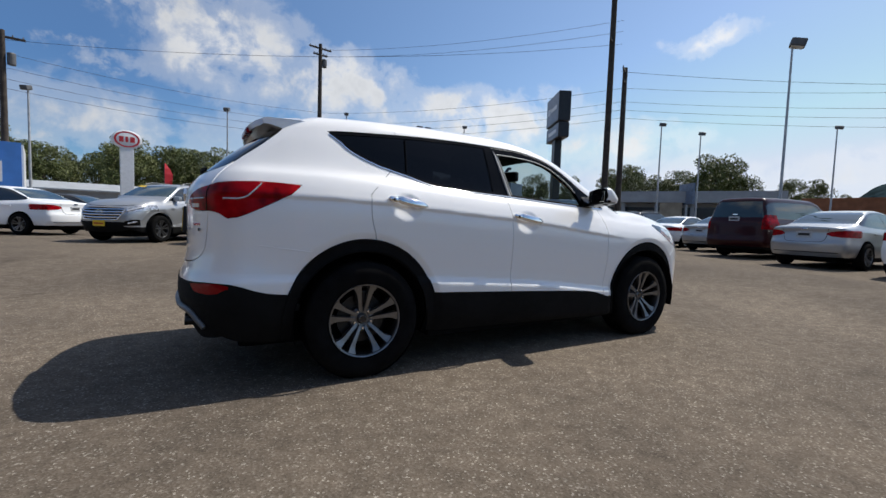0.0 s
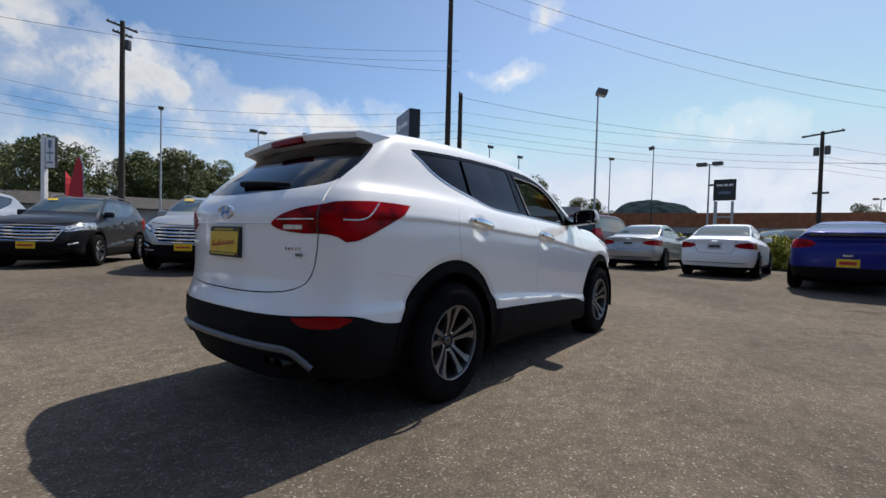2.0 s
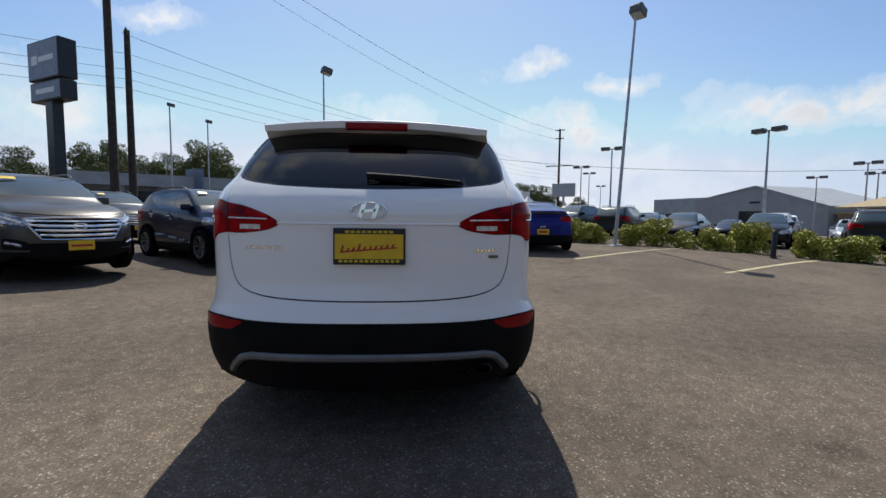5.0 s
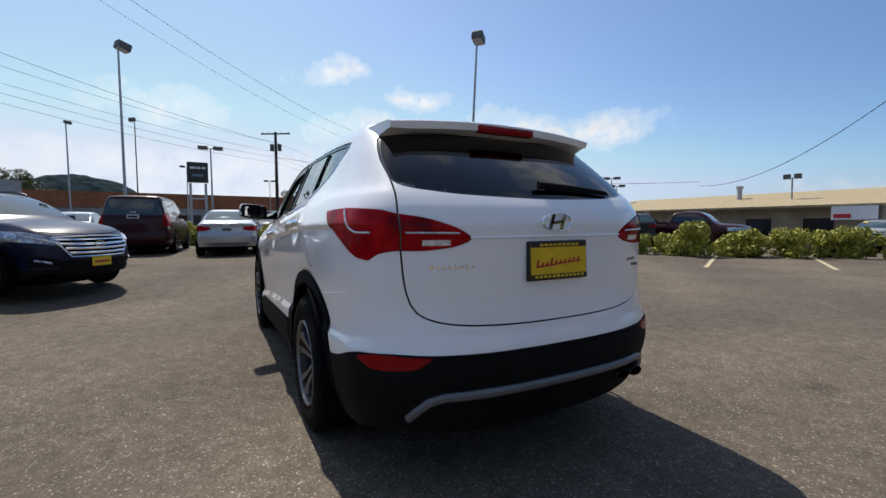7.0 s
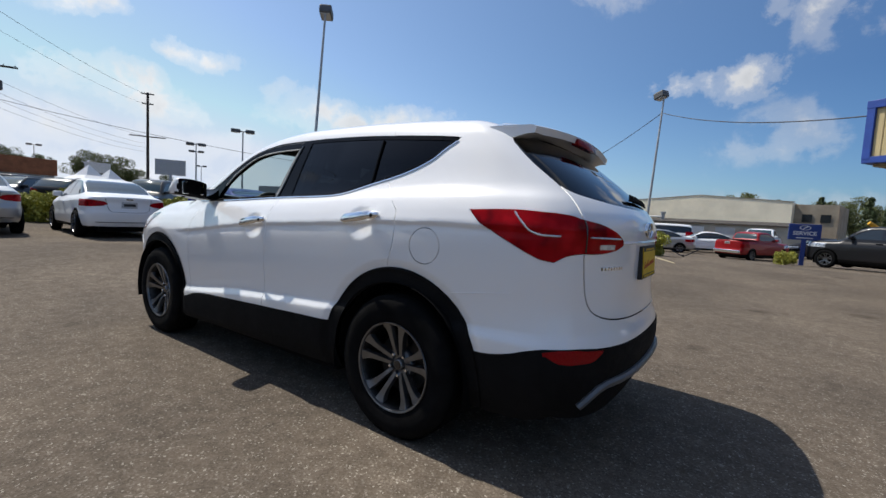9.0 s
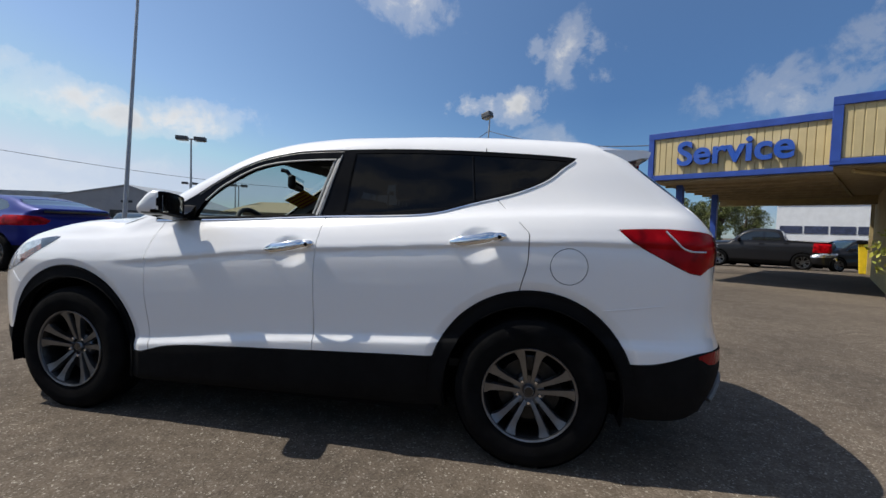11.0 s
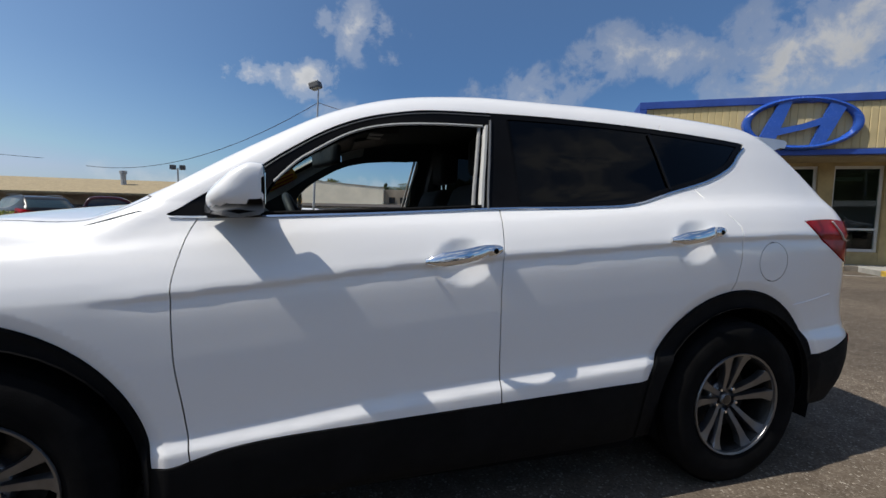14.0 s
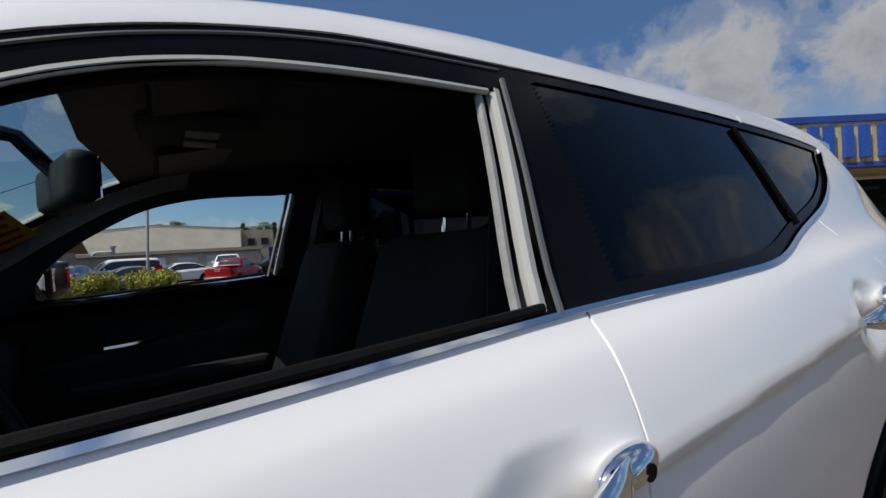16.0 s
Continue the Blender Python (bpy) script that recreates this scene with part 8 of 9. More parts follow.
for xx, yy in ((-4.5, 37.0), (3.9, 36.2)):
    ob = base("red_flag", at(xx, yy, 30), "tall red feather flag on a pole", "flag", "red flags")
    part("flag_pole", tube(bmesh.new(), [(0, 0, -0.1), (0, 0, 4.6)], 0.03, 6), DARKPOLE, ob)
    bm = bmesh.new()
    rows = [[bm.verts.new((0.02, 0.0, h)), bm.verts.new((0.1 + 0.75 * math.sin(min(1, (4.7 - h) / 1.2) * 1.57) * (0.55 + 0.15 * h / 4), 0.10 * math.sin(3 * h), h))] for h in np.linspace(1.4, 4.6, 9)]
    for q, w in zip(rows, rows[1:]):
        bm.faces.new((q[0], q[1], w[1], w[0]))
    part("flag_cloth", bm, SIGN_RED, ob)

# ---- the other cars ----
SEDAN = dict(
    top=[(-2.7, 0.93), (-2.3, 1.010), (-2.0, 1.045), (-1.7, 1.075), (-1.5, 1.125), (-1.2, 1.265), (-0.9, 1.385), (-0.5, 1.458), (-0.1, 1.472), (0.2, 1.450), (0.5, 1.375), (0.8, 1.245), (1.05, 1.11),
         (1.2, 1.045), (1.5, 0.995), (1.9, 0.905), (2.2, 0.78), (2.5, 0.6)],
    tail=[(0.1, -2.12), (0.28, -2.25), (0.45, -2.33), (0.60, -2.34), (0.72, -2.30), (0.88, -2.28), (0.98, -2.31), (1.1, -2.5), (1.3, -2.8), (1.7, -3.0)],
    nose=[(0.1, 2.10), (0.25, 2.22), (0.45, 2.31), (0.60, 2.32), (0.75, 2.26), (0.9, 2.2), (1.0, 2.4), (1.7, 3.0)],
    prof=[(0.1, 0.74), (0.22, 0.82), (0.36, 0.872), (0.50, 0.885), (0.64, 0.873), (0.78, 0.873), (0.84, 0.872), (0.90, 0.845), (0.97, 0.790), (1.2, 0.685), (1.40, 0.575), (1.7, 0.45)],
    taper=[(-2.7, 0.74), (-2.3, 0.862), (-2.0, 0.93), (-1.6, 0.975), (-1.0, 0.995), (0, 1.0), (1.0, 0.995), (1.5, 0.97), (1.9, 0.90), (2.2, 0.80), (2.6, 0.66)],
    rise=[(-2.7, 0.07), (-1.3, 0.05), (-0.3, 0.01), (0.6, -0.02), (1.3, -0.07), (2.6, -0.14)], crown=[(-2.7, 0.06), (-1.5, 0.05), (0, 0.06), (0.8, 0.14), (1.2, 0.08), (2.6, 0.12)],
    tail_bow=(0.12, 0.25), nose_bow=(0.28, 0.30), belly=0.17, round_roof=0.10)
HATCH = dict(SEDAN)
HATCH.update(prof=[(0.1, 0.74), (0.22, 0.82), (0.36, 0.875), (0.50, 0.890), (0.64, 0.880), (0.78, 0.882), (0.86, 0.872), (0.93, 0.835), (0.99, 0.765), (1.10, 0.680), (1.25, 0.575), (1.40, 0.470), (1.7, 0.33)],
             top=[(-2.5, 1.00), (-2.15, 1.125), (-1.95, 1.165), (-1.6, 1.235), (-1.2, 1.335), (-0.7, 1.400), (-0.2, 1.410), (0.15, 1.385), (0.5, 1.29), (0.8, 1.175), (1.05, 1.065), (1.2, 1.015), (1.5, 0.97), (1.9, 0.88), (2.2, 0.76), (2.5, 0.6)],
             tail=[(0.1, -1.95), (0.3, -2.06), (0.5, -2.11), (0.75, -2.10), (0.9, -2.06), (1.02, -2.0), (1.12, -2.1), (1.3, -2.4), (1.7, -2.6)],
             taper=[(-2.6, 0.72), (-2.1, 0.90), (-1.8, 0.97), (-1.35, 1.02), (-0.6, 0.99), (0, 0.985), (0.7, 0.985), (1.4, 0.985), (1.8, 0.92), (2.1, 0.82), (2.6, 0.66)])
BIGSUV = dict(
    top=[(-3.0, 1.86), (-2.5, 1.895), (-1.0, 1.935), (0.2, 1.930), (0.55, 1.865), (0.8, 1.72), (1.05, 1.48), (1.22, 1.30), (1.4, 1.235), (1.9, 1.19), (2.4, 1.10), (2.7, 0.9)],
    tail=[(0.1, -2.55), (0.35, -2.68), (0.55, -2.74), (0.7, -2.71), (1.1, -2.69), (1.3, -2.64), (1.6, -2.53), (1.85, -2.42), (2.1, -2.3)],
    nose=[(0.1, 2.35), (0.3, 2.48), (0.6, 2.55), (0.9, 2.53), (1.1, 2.45), (1.3, 2.6), (2.0, 2.8)],
    prof=[(0.1, 0.84), (0.3, 0.94), (0.5, 0.985), (0.8, 0.985), (1.0, 0.975), (1.12, 0.94), (1.2, 0.90), (1.5, 0.825), (1.8, 0.735), (2.1, 0.63)],
    taper=[(-3.0, 0.82), (-2.7, 0.90), (-2.4, 0.955), (-2.0, 0.99), (0, 1.0), (1.6, 0.99), (2.2, 0.94), (2.6, 0.82)], rise=[(-3, 0.04), (0, 0.0), (2.8, -0.05)], crown=[(-3, 0.05), (0.5, 0.06), (1.1, 0.09), (2.8, 0.05)],
    tail_bow=(0.05, 0.12), nose_bow=(0.10, 0.20), belly=0.24, round_roof=0.12)
PICKUP = dict(BIGSUV)
PICKUP.update(top=[(-3.0, 1.30), (-1.2, 1.34), (-1.02, 1.36), (-0.93, 1.50), (-0.84, 1.74), (-0.70, 1.84), (-0.3, 1.885), (0.2, 1.87), (0.55, 1.77), (0.85, 1.55), (1.1, 1.33), (1.25, 1.27), (1.9, 1.22), (2.4, 1.12), (2.7, 0.9)],
              tail=[(0.1, -2.5), (0.4, -2.6), (0.6, -2.72), (0.75, -2.66), (1.0, -2.65), (1.3, -2.64), (1.5, -2.9), (2.1, -3.2)])


def other_car(name, p, size, dlo, wsz, rsz, lamps_r, lamps_f, hub, tyre, zblack, cell=0.055, arch=None, front="bars", plates="rear"):
    """A parked car: painted body, glass, lamps, lower trim, wheels, mirrors and a plate."""
    x0, x1, w, z1, sz = size
    f = body_function(p)
    s = Shell(f, x0 - 0.1, x1 + 0.12, w + 0.1, 0.12, z1 + 0.1, x0 + 1.0, x1 - 0.9, sz, cell)
    dd = poly_dist(rounded(dlo, 3))
    d_r, d_f = poly_dist(lamps_r), poly_dist(lamps_f)
    r_arch = arch or tyre + 0.05
    hubd = lambda P: np.minimum(np.hypot(P[:, 0] - hub[0], P[:, 2] - tyre), np.hypot(P[:, 0] - hub[1], P[:, 2] - tyre)) - r_arch
    fl = {"dlo": lambda P: dd(P[:, 0], P[:, 2]), "in": lambda P: dd(P[:, 0], P[:, 2]) + 0.025, "wz": lambda P: P[:, 2] - wsz[0], "wt": lambda P: P[:, 2] - wsz[1], "rz": lambda P: P[:, 2] - rsz[0], "rt": lambda P: P[:, 2] - rsz[1],
          "edge": lambda P: P[:, 1] - (wsz[2] - 0.30 * (P[:, 2] - wsz[0])), "redge": lambda P: P[:, 1] - (rsz[2] - 0.30 * (P[:, 2] - rsz[0])),
          "lr": lambda P: np.where(P[:, 0] < x0 + 0.75, d_r(P[:, 1], P[:, 2]), 1), "lf": lambda P: np.where(P[:, 0] > x1 - 0.95, d_f(P[:, 1], P[:, 2]), 1), "black": lambda P: P[:, 2] - zblack, "hole": hubd,
          "bpil": lambda P: np.abs(P[:, 0] + 0.18) - 0.035}
    for g in fl.values():
        s.split(g)
    c = s.mids()
    nn = s.normal(c)
    q = {k: g(c) for k, g in fl.items()}
    lab = np.full(len(c), "body", dtype=object)
    lab[q["black"] < 0] = "lower_trim"
    wide = nn[:, 1] > 0.4
    lab[(q["dlo"] < 0) & wide] = "window_frame"
    lab[(q["in"] < 0) & wide & (q["bpil"] > 0)] = "side_glass"
    lab[(q["wz"] > 0) & (q["wt"] < 0) & (q["edge"] < 0) & (nn[:, 0] > 0.28) & (c[:, 0] > 0)] = "windscreen"
    lab[(q["rz"] > 0) & (q["rt"] < 0) & (q["redge"] < 0) & (nn[:, 0] < -0.20) & (c[:, 0] < 0)] = "rear_screen"
    lab[(q["lr"] < 0) & (nn[:, 2] < 0.85)] = "tail_lamp"
    lab[(q["lf"] < 0) & (nn[:, 2] < 0.93)] = "headlamp"
    lab[(q["hole"] < 0) & (c[:, 1] > 0.5)] = "hole"
    car = base(name)
    for nm, material, off, both in (("body", BODY, 0, True), ("lower_trim", CLAD, 0.003, True), ("window_frame", BLACK_GLOSS, -0.003, False), ("side_glass", FARGLASS, -0.006, False), ("windscreen", FARSCREEN, -0.003, True), ("rear_screen", FARSCREEN if name != "hatchback" else FARGLASS, -0.003, True),
                                    ("tail_lamp", RED, 0.004, False), ("headlamp", FARLAMP, 0.003, False)):
        m = lab == nm
        if m.any():
            for side in ((1,) if both else (1, -1)):
                V, F, N = s.panel(m, side, off, 0.012, both)
                link_mesh(nm, V, F, material, car, "", N)
    V, F, N = s.panel(np.isin(lab, ["body", "lower_trim", "tail_lamp", "headlamp", "window_frame"]), 1, -0.03, 0, True)
    link_mesh("inner_shell", V, F, DARK, car, "", N)
    part("underbody", box(bmesh.new(), x0 + 0.4, x1 - 0.4, -w * 0.62, w * 0.62, 0.16, 0.5), DARK, car)
    for hx in hub:
        for side in (1, -1):
            wheel_parts(car, hx, side, False, tyre, tyre * 0.64, 0.105, w - 0.105, tyre)
            arch_liner(car, hx, side, r_arch + 0.01, w - 0.03, w - 0.4, tyre)
    mz, mx = dlo[0][1] + 0.06, dlo[0][0] - 0.22
    for side in (1, -1):
        yy = float(s.side_y(mx, mz)) + 0.10
        bm = box(bmesh.new(), mx - 0.06, mx + 0.07, side * yy - 0.10, side * yy + 0.10, mz - 0.06, mz + 0.08, 0.04, None, 2)
        part("wing_mirror", bm, BODY, car, "", True)
        for hx, hz in ((-0.12, dlo[0][1] - 0.13), (-1.02, dlo[0][1] - 0.09)):
            yh = float(s.side_y(hx, hz))
            part("door_handle", box(bmesh.new(), hx - 0.1, hx + 0.1, side * (yh + 0.02) - 0.02, side * (yh + 0.02) + 0.02, hz - 0.013, hz + 0.013, 0.008), CHROME if name == "suv_parked" else BODY, car)
    # grille and plates
    gz = {"suv": 0.74}.get(front, 0.62)
    if front == "suv":
        half = lambda zz: 0.44 + 0.155 * min(1.0, max(0.0, (zz - 0.60) / 0.24))
        for zz in (0.665, 0.735, 0.805, 0.87):
            hw = half(zz) - 0.02
            pts = [(s.end_x(abs(yy), zz, 1) + 0.012, yy, zz - 0.012 * math.cos(3 * yy)) for yy in np.linspace(-hw, hw, 15)]
            bm = tube(bmesh.new(), pts, 0.021, 6)
            part("grille_bar", bm, CHROME, car, "chrome grille bar")
        ring = [(half(zz) * w, zz) for w, zz in ((1, 0.60), (1, 0.68), (1, 0.76), (1, 0.84), (1, 0.90), (0.5, 0.915), (0, 0.92), (-0.5, 0.915), (-1, 0.90), (-1, 0.84), (-1, 0.76), (-1, 0.68), (-1, 0.60), (-0.5, 0.595), (0, 0.595), (0.5, 0.595), (1, 0.60))]
        part("grille_frame", tube(bmesh.new(), [(s.end_x(abs(a), b, 1) + 0.010, a, b) for a, b in ring], 0.014, 6), CHROME, car, "chrome grille surround")
        # near-black sheet on the closed nose, for the shade in the opening
        bm = bmesh.new()
        rows = [[bm.verts.new((s.end_x(abs(q * half(zz)), zz, 1) + 0.004, q * half(zz), zz)) for zz in (0.60, 0.66, 0.72, 0.78, 0.84, 0.90)] for q in np.linspace(-1, 1, 17)]
        for r0, r1 in zip(rows, rows[1:]):
            for j in range(5):
                bm.faces.new((r0[j], r0[j + 1], r1[j + 1], r1[j]))
        part("grille_opening", bm, DARK, car)
        part("hood_gap", tube(bmesh.new(), [(s.end_x(abs(a), 0.945 + 0.10 * a * a, 1) + 0.001, a, 0.945 + 0.10 * a * a) for a in np.linspace(-0.66, 0.66, 17)], 0.006, 5), DARK, car)
        for side in (1, -1):
            bm = bmesh.new()
            rows = [[bm.verts.new((s.end_x(yy, zz, 1) + 0.008, side * yy, zz)) for zz in np.linspace(0.445 + 0.08 * max(0, yy - 0.6), np.interp(yy, (0.53, 0.60, 0.68, 0.75, 0.80), (0.50, 0.57, 0.60, 0.615, 0.61)), 5)] for yy in np.linspace(0.53, 0.80, 13)]
            for r0, r1 in zip(rows, rows[1:]):
                for j in range(4):
                    bm.faces.new((r0[j], r0[j + 1], r1[j + 1], r1[j]))
            part("fog_lamp_recess", bm, CLAD, car, "black fog lamp recess")
            pts = [(s.end_x(yy, zz, 1) + 0.008, side * yy, zz) for yy, zz in zip(np.linspace(0.64, 0.77, 7), np.linspace(0.51, 0.555, 7))]
            part("fog_lamp", tube(bmesh.new(), pts, 0.022, 6), FARLAMP, car)
            pts = [(s.end_x(yy, zz, 1) + 0.008, side * yy, zz) for yy, zz in zip(np.linspace(0.62, 0.80, 9), np.linspace(0.83, 0.925, 9))]
            part("headlamp_bar", tube(bmesh.new(), pts, 0.024, 6), LENS, car)
            rail = [(xx, side * 0.575, float(spline(p["top"])(xx)) - 0.012 + 0.045 * min(1, 6 * (xx + 1.55), 6 * (0.12 - xx))) for xx in np.linspace(-1.55, 0.12, 15)]
            part("roof_rail", tube(bmesh.new(), rail, 0.016, 6), SATIN, car, "satin roof rail")
        bm = bmesh.new()
        rows = [[bm.verts.new((s.end_x(abs(yy), zz, 1) + 0.005, yy, zz)) for zz in (0.36, 0.45, 0.545)] for yy in np.linspace(-0.56, 0.56, 15)]
        for r0, r1 in zip(rows, rows[1:]):
            for j in range(2):
                bm.faces.new((r0[j], r0[j + 1], r1[j + 1], r1[j]))
        part("lower_intake", bm, CLAD, car)
        bm = bmesh.new()
        rows = [[bm.verts.new((s.end_x(0, 0.79, 1) + 0.02, 0.095 * r * math.cos(a), 0.79 + 0.048 * r * math.sin(a))) for r in (0.78, 1.0)] for a in [2 * math.pi * k / 24 for k in range(24)]]
        for r0, r1 in zip(rows, rows[1:] + rows[:1]):
            bm.faces.new((r0[0], r0[1], r1[1], r1[0]))
        part("oval_badge", bm, CHROME, car)
    else:
        bm = bmesh.new()
        rows = [[bm.verts.new((s.end_x(abs(yy), zz, 1) + 0.004, yy, zz)) for zz in (0.50, 0.58, 0.66)] for yy in np.linspace(-0.40, 0.40, 9)]
        for r0, r1 in zip(rows, rows[1:]):
            for j in range(2):
                bm.faces.new((r0[j], r0[j + 1], r1[j + 1], r1[j]))
        part("grille_opening", bm, DARK, car)
    if "front" in plates:
        px = s.end_x(0, 0.50, 1)
        part("plate", box(bmesh.new(), px, px + 0.02, -0.16, 0.16, 0.43, 0.575, 0.004), YELLOW, car, "yellow dealer plate")
        part("plate_bar", box(bmesh.new(), px + 0.019, px + 0.023, -0.13, 0.13, 0.48, 0.515), REDINK, car)
        part("price_sticker", box(bmesh.new(), -0.10, 0.10, -0.045, 0.045, -0.002, 0.002, 0, Matrix.Translation((0.44 if z1 > 1.6 else 0.5, -0.38, z1 - 0.125 if z1 < 1.8 else 1.6)) @ pose(0, 0, 0, 0, 30, 0) @ pose(0, 0, 0, 0, 0, 90)), YELLOW, car, "yellow price sticker")
    if "rear" in plates:
        pz = lamps_r[0][1] - 0.02 if name != "hatchback" else 0.56
        px = s.end_x(0, pz, -1)
        part("plate", box(bmesh.new(), px - 0.016, px + 0.01, -0.16, 0.16, pz - 0.075, pz + 0.075, 0.004), YELLOW if name == "hatchback" else PLATE_GREY, car)
        part("plate_bar", box(bmesh.new(), px - 0.019, px - 0.0155, -0.12, 0.12, pz - 0.03, pz + 0.03), BLACKINK if name != "hatchback" else REDINK, car)
        bx = s.end_x(0, pz + 0.14, -1)
        part("boot_badge", box(bmesh.new(), bx - 0.010, bx + 0.01, -0.07, 0.07, pz + 0.12, pz + 0.16, 0.006), CHROME, car)
    if name == "sedan":
        lid = [(-0.47, 0.965), (-0.44, 0.80), (-0.41, 0.70), (-0.36, 0.655), (-0.2, 0.645), (0.2, 0.645), (0.36, 0.655), (0.41, 0.70), (0.44, 0.80), (0.47, 0.965)]
        part("lid_gap", tube(bmesh.new(), [(s.end_x(abs(a), b, -1) - 0.002, a, b) for a, b in lid], 0.0045, 5), BLACK_GLOSS, car)
        part("bumper_gap", tube(bmesh.new(), [(s.end_x(abs(a), 0.40, -1) - 0.004, a, 0.40) for a in np.linspace(-0.66, 0.66, 9)], 0.008, 5), CLAD, car)
    if name == "hatchback":
        part("spoiler_blade", tube(bmesh.new(), [(s.end_x(abs(a), 1.085, -1) - 0.012, a, 1.085) for a in np.linspace(-0.56, 0.56, 11)], 0.030, 8), BLACK_GLOSS, car, "dark glass band under the tail spoiler")
    if name == "pickup_truck":
        # near-black sheet laid on the closed bed, for the shade of its hollow
        part("bed_rim", box(bmesh.new(), x0 + 0.12, -1.02, -w + 0.14, w - 0.14, 1.345, 1.352), DARK, car)
        part("rear_bumper", box(bmesh.new(), x0 - 0.06, x0 + 0.1, -0.85, 0.85, 0.48, 0.68, 0.04), CHROME, car, "chrome rear bumper")
    return car


FARGLASS = mat("parked_car_glass", (0.016, 0.020, 0.022), 0.05, coat=0.5, spec=0.7)
# lighter teal than the side glass: reflected sky put into the screen colour
FARSCREEN = mat("sky_sheen_screen", (0.026, 0.046, 0.050), 0.03, coat=0.7, spec=0.6)
FARLAMP = mat("parked_car_headlamp", (0.42, 0.43, 0.45), 0.16, 0.55, coat=1.0, noise_scale=16, vary=0.75)
s_dlo = [(0.92, 0.955), (0.0, 0.985), (-0.9, 1.010), (-1.30, 1.035), (-1.48, 1.085), (-1.15, 1.235), (-0.85, 1.345), (-0.45, 1.402), (-0.05, 1.408), (0.25, 1.365), (0.55, 1.255), (0.78, 1.110)]
SED = other_car("sedan", SEDAN, (-2.4, 2.35, 0.90, 1.47, 0.72), s_dlo, (1.08, 1.42, 0.70), (1.10, 1.40, 0.66),
                [(0.42, 0.84), (0.50, 0.895), (0.70, 0.925), (0.95, 0.93), (0.95, 0.76), (0.70, 0.765), (0.52, 0.785)], [(0.40, 0.66), (0.5, 0.74), (0.72, 0.81), (0.95, 0.86), (0.95, 0.68), (0.7, 0.62), (0.5, 0.60)], (1.36, -1.36), 0.325, 0.30)
h_dlo = [(0.85, 0.945), (0.0, 0.985), (-0.6, 1.02), (-1.1, 1.09), (-1.3, 1.15), (-1.05, 1.27), (-0.7, 1.325), (-0.25, 1.345), (0.1, 1.325), (0.42, 1.23), (0.68, 1.09)]
HAT = other_car("hatchback", HATCH, (-2.14, 2.35, 0.92, 1.41, 0.72), h_dlo, (1.04, 1.36, 0.70), (1.16, 1.37, 0.60),
                [(0.46, 0.92), (0.56, 0.985), (0.75, 1.01), (0.98, 1.0), (0.98, 0.82), (0.72, 0.83), (0.54, 0.85)], [(0.40, 0.66), (0.5, 0.74), (0.72, 0.81), (0.95, 0.86), (0.95, 0.68), (0.7, 0.62), (0.5, 0.60)], (1.33, -1.32), 0.328, 0.47)
b_dlo = [(1.0, 1.22), (0, 1.235), (-1.5, 1.25), (-2.35, 1.26), (-2.42, 1.45), (-2.30, 1.72), (-1.0, 1.78), (0.1, 1.77), (0.45, 1.70), (0.75, 1.48)]
BIG = other_car("large_suv", BIGSUV, (-2.76, 2.58, 1.0, 1.94, 0.95), b_dlo, (1.30, 1.85, 0.78), (1.28, 1.78, 0.80),
                [(0.78, 1.25), (0.80, 1.36), (1.1, 1.36), (1.1, 0.92), (0.78, 0.92)], [(0.52, 0.92), (0.52, 1.06), (1.05, 1.08), (1.05, 0.88)], (1.52, -1.55), 0.385, 0.38, 0.07)
p_dlo = [(1.0, 1.30), (0.4, 1.31), (-0.2, 1.32), (-0.78, 1.34), (-0.74, 1.60), (-0.60, 1.72), (-0.2, 1.76), (0.2, 1.74), (0.5, 1.62), (0.78, 1.46)]
PUP = other_car("pickup_truck", PICKUP, (-2.70, 2.58, 1.0, 1.89, 0.90), p_dlo, (1.36, 1.80, 0.76), (1.42, 1.76, 0.74),
                [(0.80, 1.15), (0.80, 1.25), (1.1, 1.25), (1.1, 0.85), (0.80, 0.85)], [(0.52, 0.92), (0.52, 1.06), (1.05, 1.08), (1.05, 0.88)], (1.58, -1.62), 0.395, 0.42, 0.07)
SUV2 = other_car("suv_parked", SUV, (-2.38, 2.35, 0.94, 1.70, 0.80), [tuple(q) for q in DLO[::5]], (1.27, 1.60, 0.74), (1.25, 1.54, 0.68),
                 [tuple(q) for q in LAMP_REAR[::2]], [(0.50, 0.80), (0.58, 0.90), (0.75, 0.98), (0.95, 1.05), (0.95, 0.86), (0.78, 0.83), (0.62, 0.79)], (1.35, -1.35), TYRE_R, 0.42, front="suv", plates="front", arch=0.435)
SIL, GRY, BLK, WHT, NAV, BLU, MAR, REDC, GRN = (0.42, 0.43, 0.44), (0.075, 0.070, 0.064), (0.012, 0.012, 0.014), (0.80, 0.81, 0.82), (0.006, 0.008, 0.030), (0.008, 0.014, 0.16), (0.030, 0.002, 0.004), (0.26, 0.008, 0.010), (0.02, 0.05, 0.04)
USED = set()
FLAKE = {SIL: 0.62, GRY: 0.4, BLU: 0.25, NAV: 0.0, WHT: 0.0, REDC: 0.05, BLK: 0.0, MAR: 0.0}


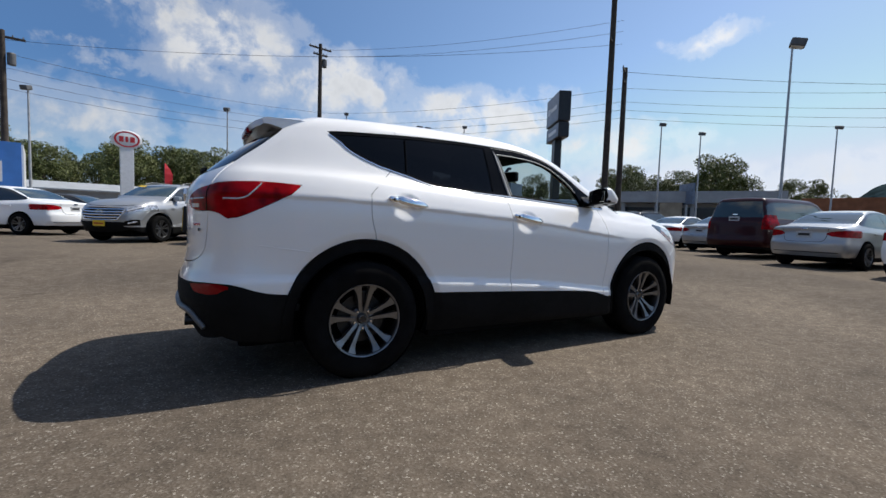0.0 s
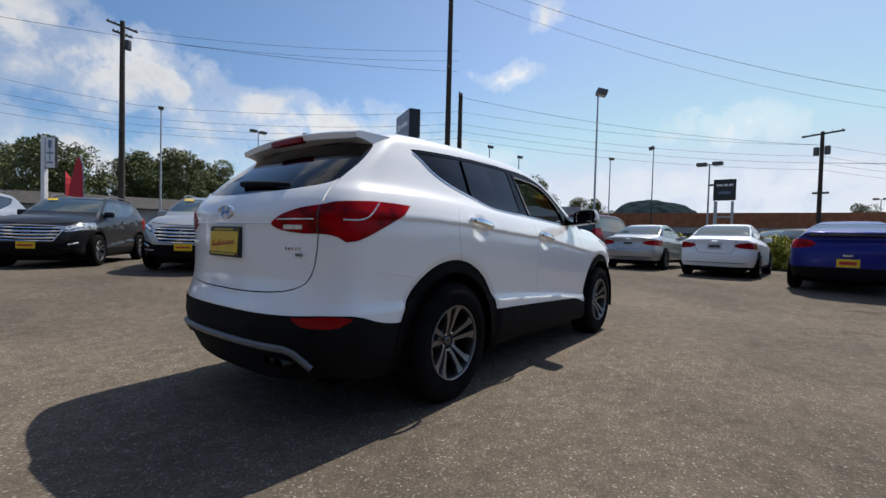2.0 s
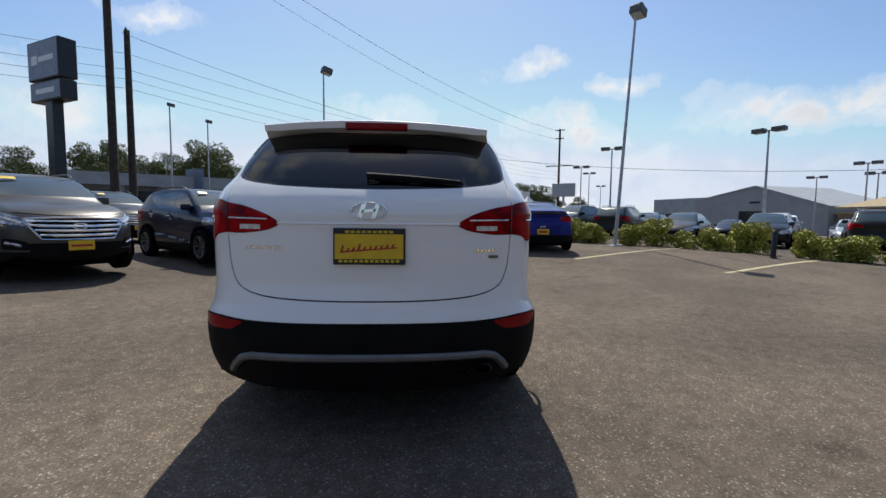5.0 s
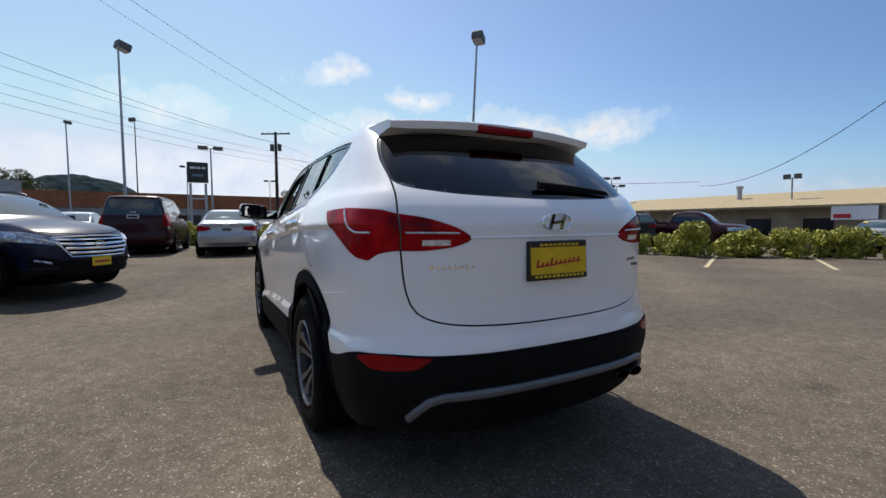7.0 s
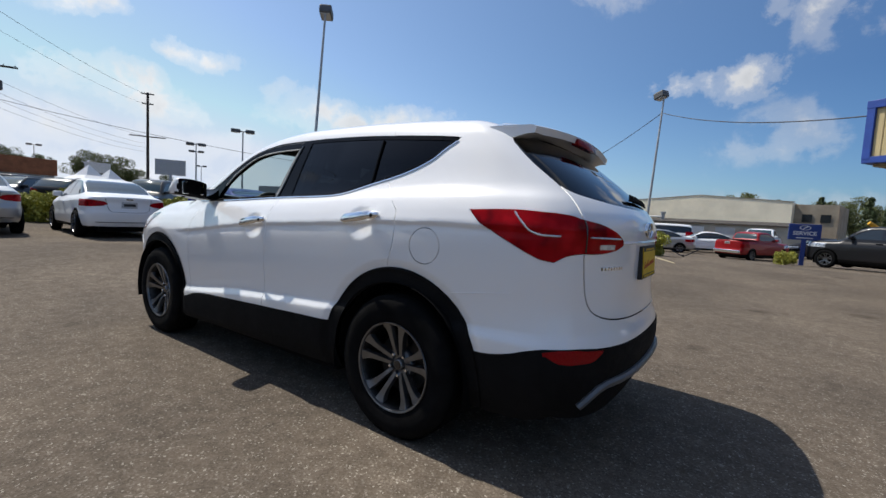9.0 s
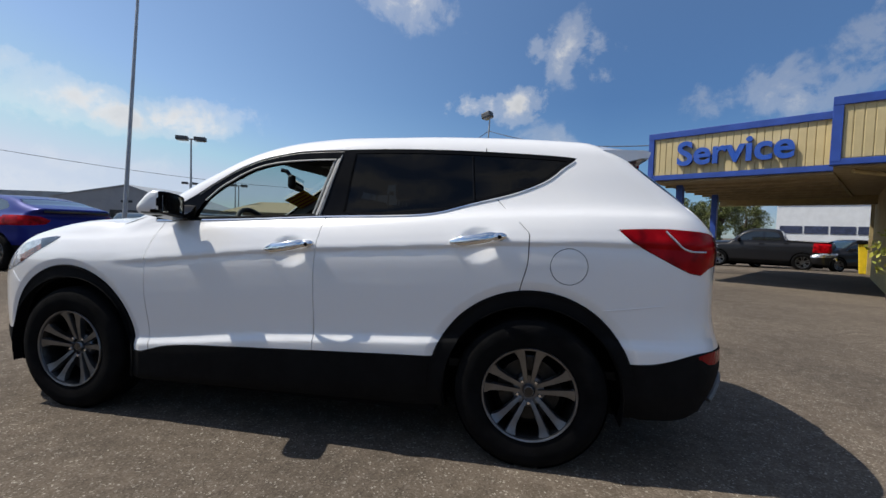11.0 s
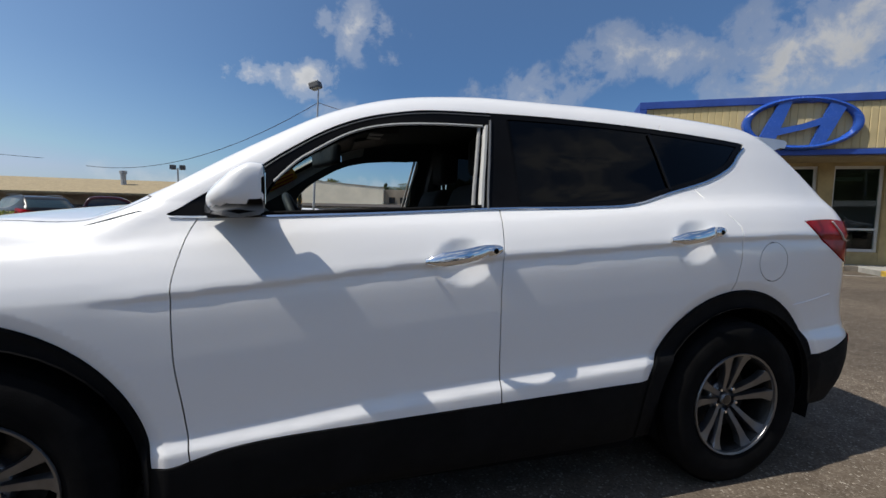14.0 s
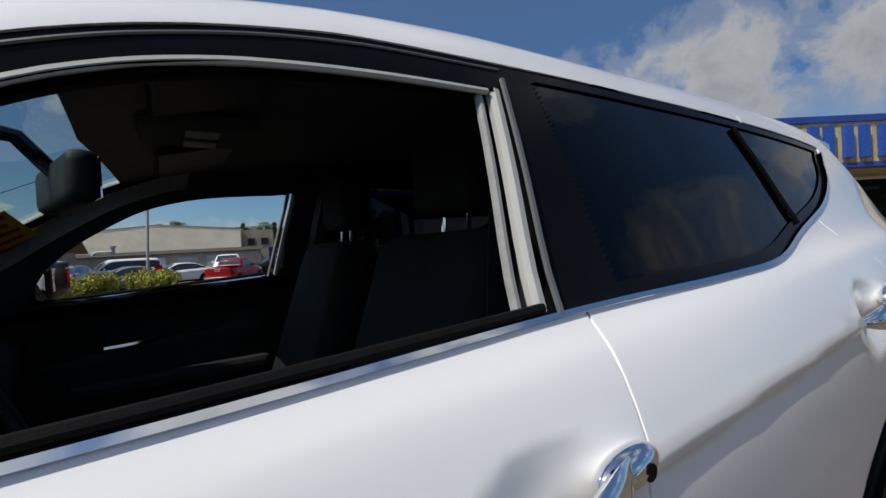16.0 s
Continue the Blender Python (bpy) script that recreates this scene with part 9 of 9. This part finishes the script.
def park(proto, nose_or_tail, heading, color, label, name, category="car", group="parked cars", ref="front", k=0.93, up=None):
    """Stands a copy with its nose (or tail) at a place; k shrinks it to fit the camera's view."""
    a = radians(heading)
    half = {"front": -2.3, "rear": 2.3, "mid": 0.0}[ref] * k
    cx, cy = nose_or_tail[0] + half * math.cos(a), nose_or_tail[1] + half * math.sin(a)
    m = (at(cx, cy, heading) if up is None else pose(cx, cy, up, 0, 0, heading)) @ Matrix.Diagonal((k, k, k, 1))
    if proto not in USED:
        USED.add(proto)
        ob = proto
        ob.matrix_basis = m
    else:
        ob = copy_thing(proto, m)
        ob.matrix_basis = m
    ob.name = name
    tagged(ob, label, category, group)
    for c in ob.children_recursive:
        if c.type == "MESH":
            c.color = (*color, FLAKE.get(color, 0.15))
    return ob


G1 = "cars facing the lane"
park(SUV2, (-4.25, 9.4), -125, SIL, "silver sport utility car with chrome grille and yellow plate", "suv", group=G1)
park(SUV2, (-1.95, 8.4), -124, BLK, "black compact sport utility car with yellow plate", "suv", group=G1, k=0.88)
park(SUV2, (-0.10, 6.35), -126, SIL, "silver sport utility car with chrome grille bars", "suv", group=G1)
park(SUV2, (2.08, 4.58), -126, GRY, "dark grey sport utility car with chrome grille bars", "suv", group=G1)
park(SUV2, (4.35, 2.82), -128, NAV, "dark blue sport utility car with a windscreen sticker", "suv", group=G1, k=0.90)
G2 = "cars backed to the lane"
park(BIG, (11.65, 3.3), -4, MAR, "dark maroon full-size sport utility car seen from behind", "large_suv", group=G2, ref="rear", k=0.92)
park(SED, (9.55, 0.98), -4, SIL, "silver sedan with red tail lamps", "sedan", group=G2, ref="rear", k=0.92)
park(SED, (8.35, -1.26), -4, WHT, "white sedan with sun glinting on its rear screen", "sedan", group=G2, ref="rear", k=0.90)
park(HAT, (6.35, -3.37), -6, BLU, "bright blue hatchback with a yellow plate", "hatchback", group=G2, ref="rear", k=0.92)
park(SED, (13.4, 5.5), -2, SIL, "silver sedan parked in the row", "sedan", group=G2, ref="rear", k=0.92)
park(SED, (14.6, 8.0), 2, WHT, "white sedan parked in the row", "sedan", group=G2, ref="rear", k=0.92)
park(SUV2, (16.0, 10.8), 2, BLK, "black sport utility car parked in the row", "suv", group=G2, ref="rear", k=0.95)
park(SED, (20.5, 13.5), 40, GRY, "grey sedan parked farther off", "sedan", ref="mid")
G3 = "cars behind the front row"
park(SED, (-5.4, 13.2), 148, WHT, "white sedan with red tail lamps and yellow plate", "sedan", group=G3, ref="rear", k=0.95)
park(SED, (-8.0, 12.6), 150, WHT, "white sedan parked with its boot to the lane", "sedan", group=G3, ref="rear", k=0.95)
park(SED, (-6.8, 19.0), 150, GRY, "grey sedan behind the silver car", "sedan", group=G3, ref="mid")
park(SUV2, (7.2, 11.9), 58, BLK, "black sport utility car facing away", "suv", group=G3, ref="rear", k=0.9)
park(SED, (13.2, 22.0), 155, SIL, "silver sedan seen from the side", "sedan", group=G3, ref="mid")
park(SUV2, (10.0, 9.6), -127, BLK, "black sport utility car behind the blue one", "suv", group=G3, ref="mid")
G4, TRUCK_H = "pickups beside the service sign", -31
park(PUP, (-3.0, -25.3), -122, REDC, "bright red pickup truck with a chrome bumper", "pickup_truck", "pickup truck", G4, "mid", 0.78)
park(PUP, (-7.3, -21.9), TRUCK_H, BLK, "black crew pickup truck with bright wheels", "pickup_truck", "pickup truck", G4, "mid", 0.98)
park(PUP, (9.2, -19.6), -160, MAR, "dark red pickup truck behind the hedge", "pickup_truck", "pickup truck", G4, "mid", 0.95)
park(PUP, (-11.9, -19.2), TRUCK_H, BLK, "black pickup truck parked beyond the drive", "pickup_truck", "pickup truck", G4, "mid", 0.95)
park(SED, (-13.2, -21.2), 15, SIL, "silver sedan beyond the drive-through", "sedan", ref="mid")
park(SED, (-14.9, -18.3), 12, BLK, "black sedan beyond the drive-through", "sedan", ref="mid")
rng = random.Random(8)
kinds = [(SED, "sedan"), (SUV2, "suv"), (SED, "sedan"), (BIG, "large_suv"), (SED, "sedan"), (PUP, "pickup_truck"), (SUV2, "suv")]
shades = [(BLK, "black"), (SIL, "silver"), (GRY, "dark grey"), (BLK, "black"), (NAV, "dark blue"), (SIL, "silver"), (WHT, "white"), (MAR, "dark red"), (GRY, "dark grey")]
for row, (off, n0) in enumerate(((8.6, 15), (14.5, 13), (23.0, 10))):
    for i in range(n0):
        s = -17 + 2.9 * i + rng.uniform(-0.3, 0.3) - 3 * row
        p = Vector((8.95, -6.55)) + HEDGE_D * s + Vector((0.728, -0.685)) * (off + rng.uniform(-0.4, 0.4))
        if rng.random() < 0.12 or (row == 0 and s > 11.5) or (row == 0 and abs(s - 8.6) < 1.9) or p.y < -27:
            continue
        (pr, nm), (col, cn) = rng.choice([(SUV2, "suv"), (BIG, "large_suv"), (SED, "sedan")] if row == 0 else kinds), rng.choice(shades)
        if row == 0:
            col, cn = (BLK, "black") if i % 3 else (GRY, "dark grey")
        words = {"sedan": "sedan", "suv": "sport utility car", "large_suv": "van-like large car", "pickup_truck": "pickup truck"}[nm]
        park(pr, (p.x, p.y), -43 + rng.choice((0, 180)) + rng.uniform(-4, 4), col, cn + " " + words + " parked beyond the hedge", nm, group="cars beyond the hedge", ref="mid", k=0.95)
for (xx, yy), pr, nm, col, cn in (((2.0, -27.5), SED, "sedan", SIL, "silver"), ((4.6, -26.8), SUV2, "suv", SIL, "silver"), ((-0.4, -31), SED, "sedan", WHT, "white"), ((-3.4, -32.5), PUP, "pickup_truck", WHT, "white"), ((-6.5, -33), SED, "sedan", BLK, "black"), ((3.0, -33.5), BIG, "large_suv", WHT, "white"),
                                  ((6.4, -33.0), SED, "sedan", SIL, "silver"), ((-12, -33), SUV2, "suv", REDC, "red"), ((-11.5, -30), SED, "sedan", SIL, "silver")):
    park(pr, (xx, yy), rng.choice((10, 190, 80)) + rng.uniform(-6, 6), col, cn + " car in the far lot by the halls", nm, group="cars by the halls", ref="mid")
for o in (SED, HAT, BIG, PUP, SUV2):
    if o not in USED:
        for c in (*o.children_recursive, o):
            bpy.data.objects.remove(c)
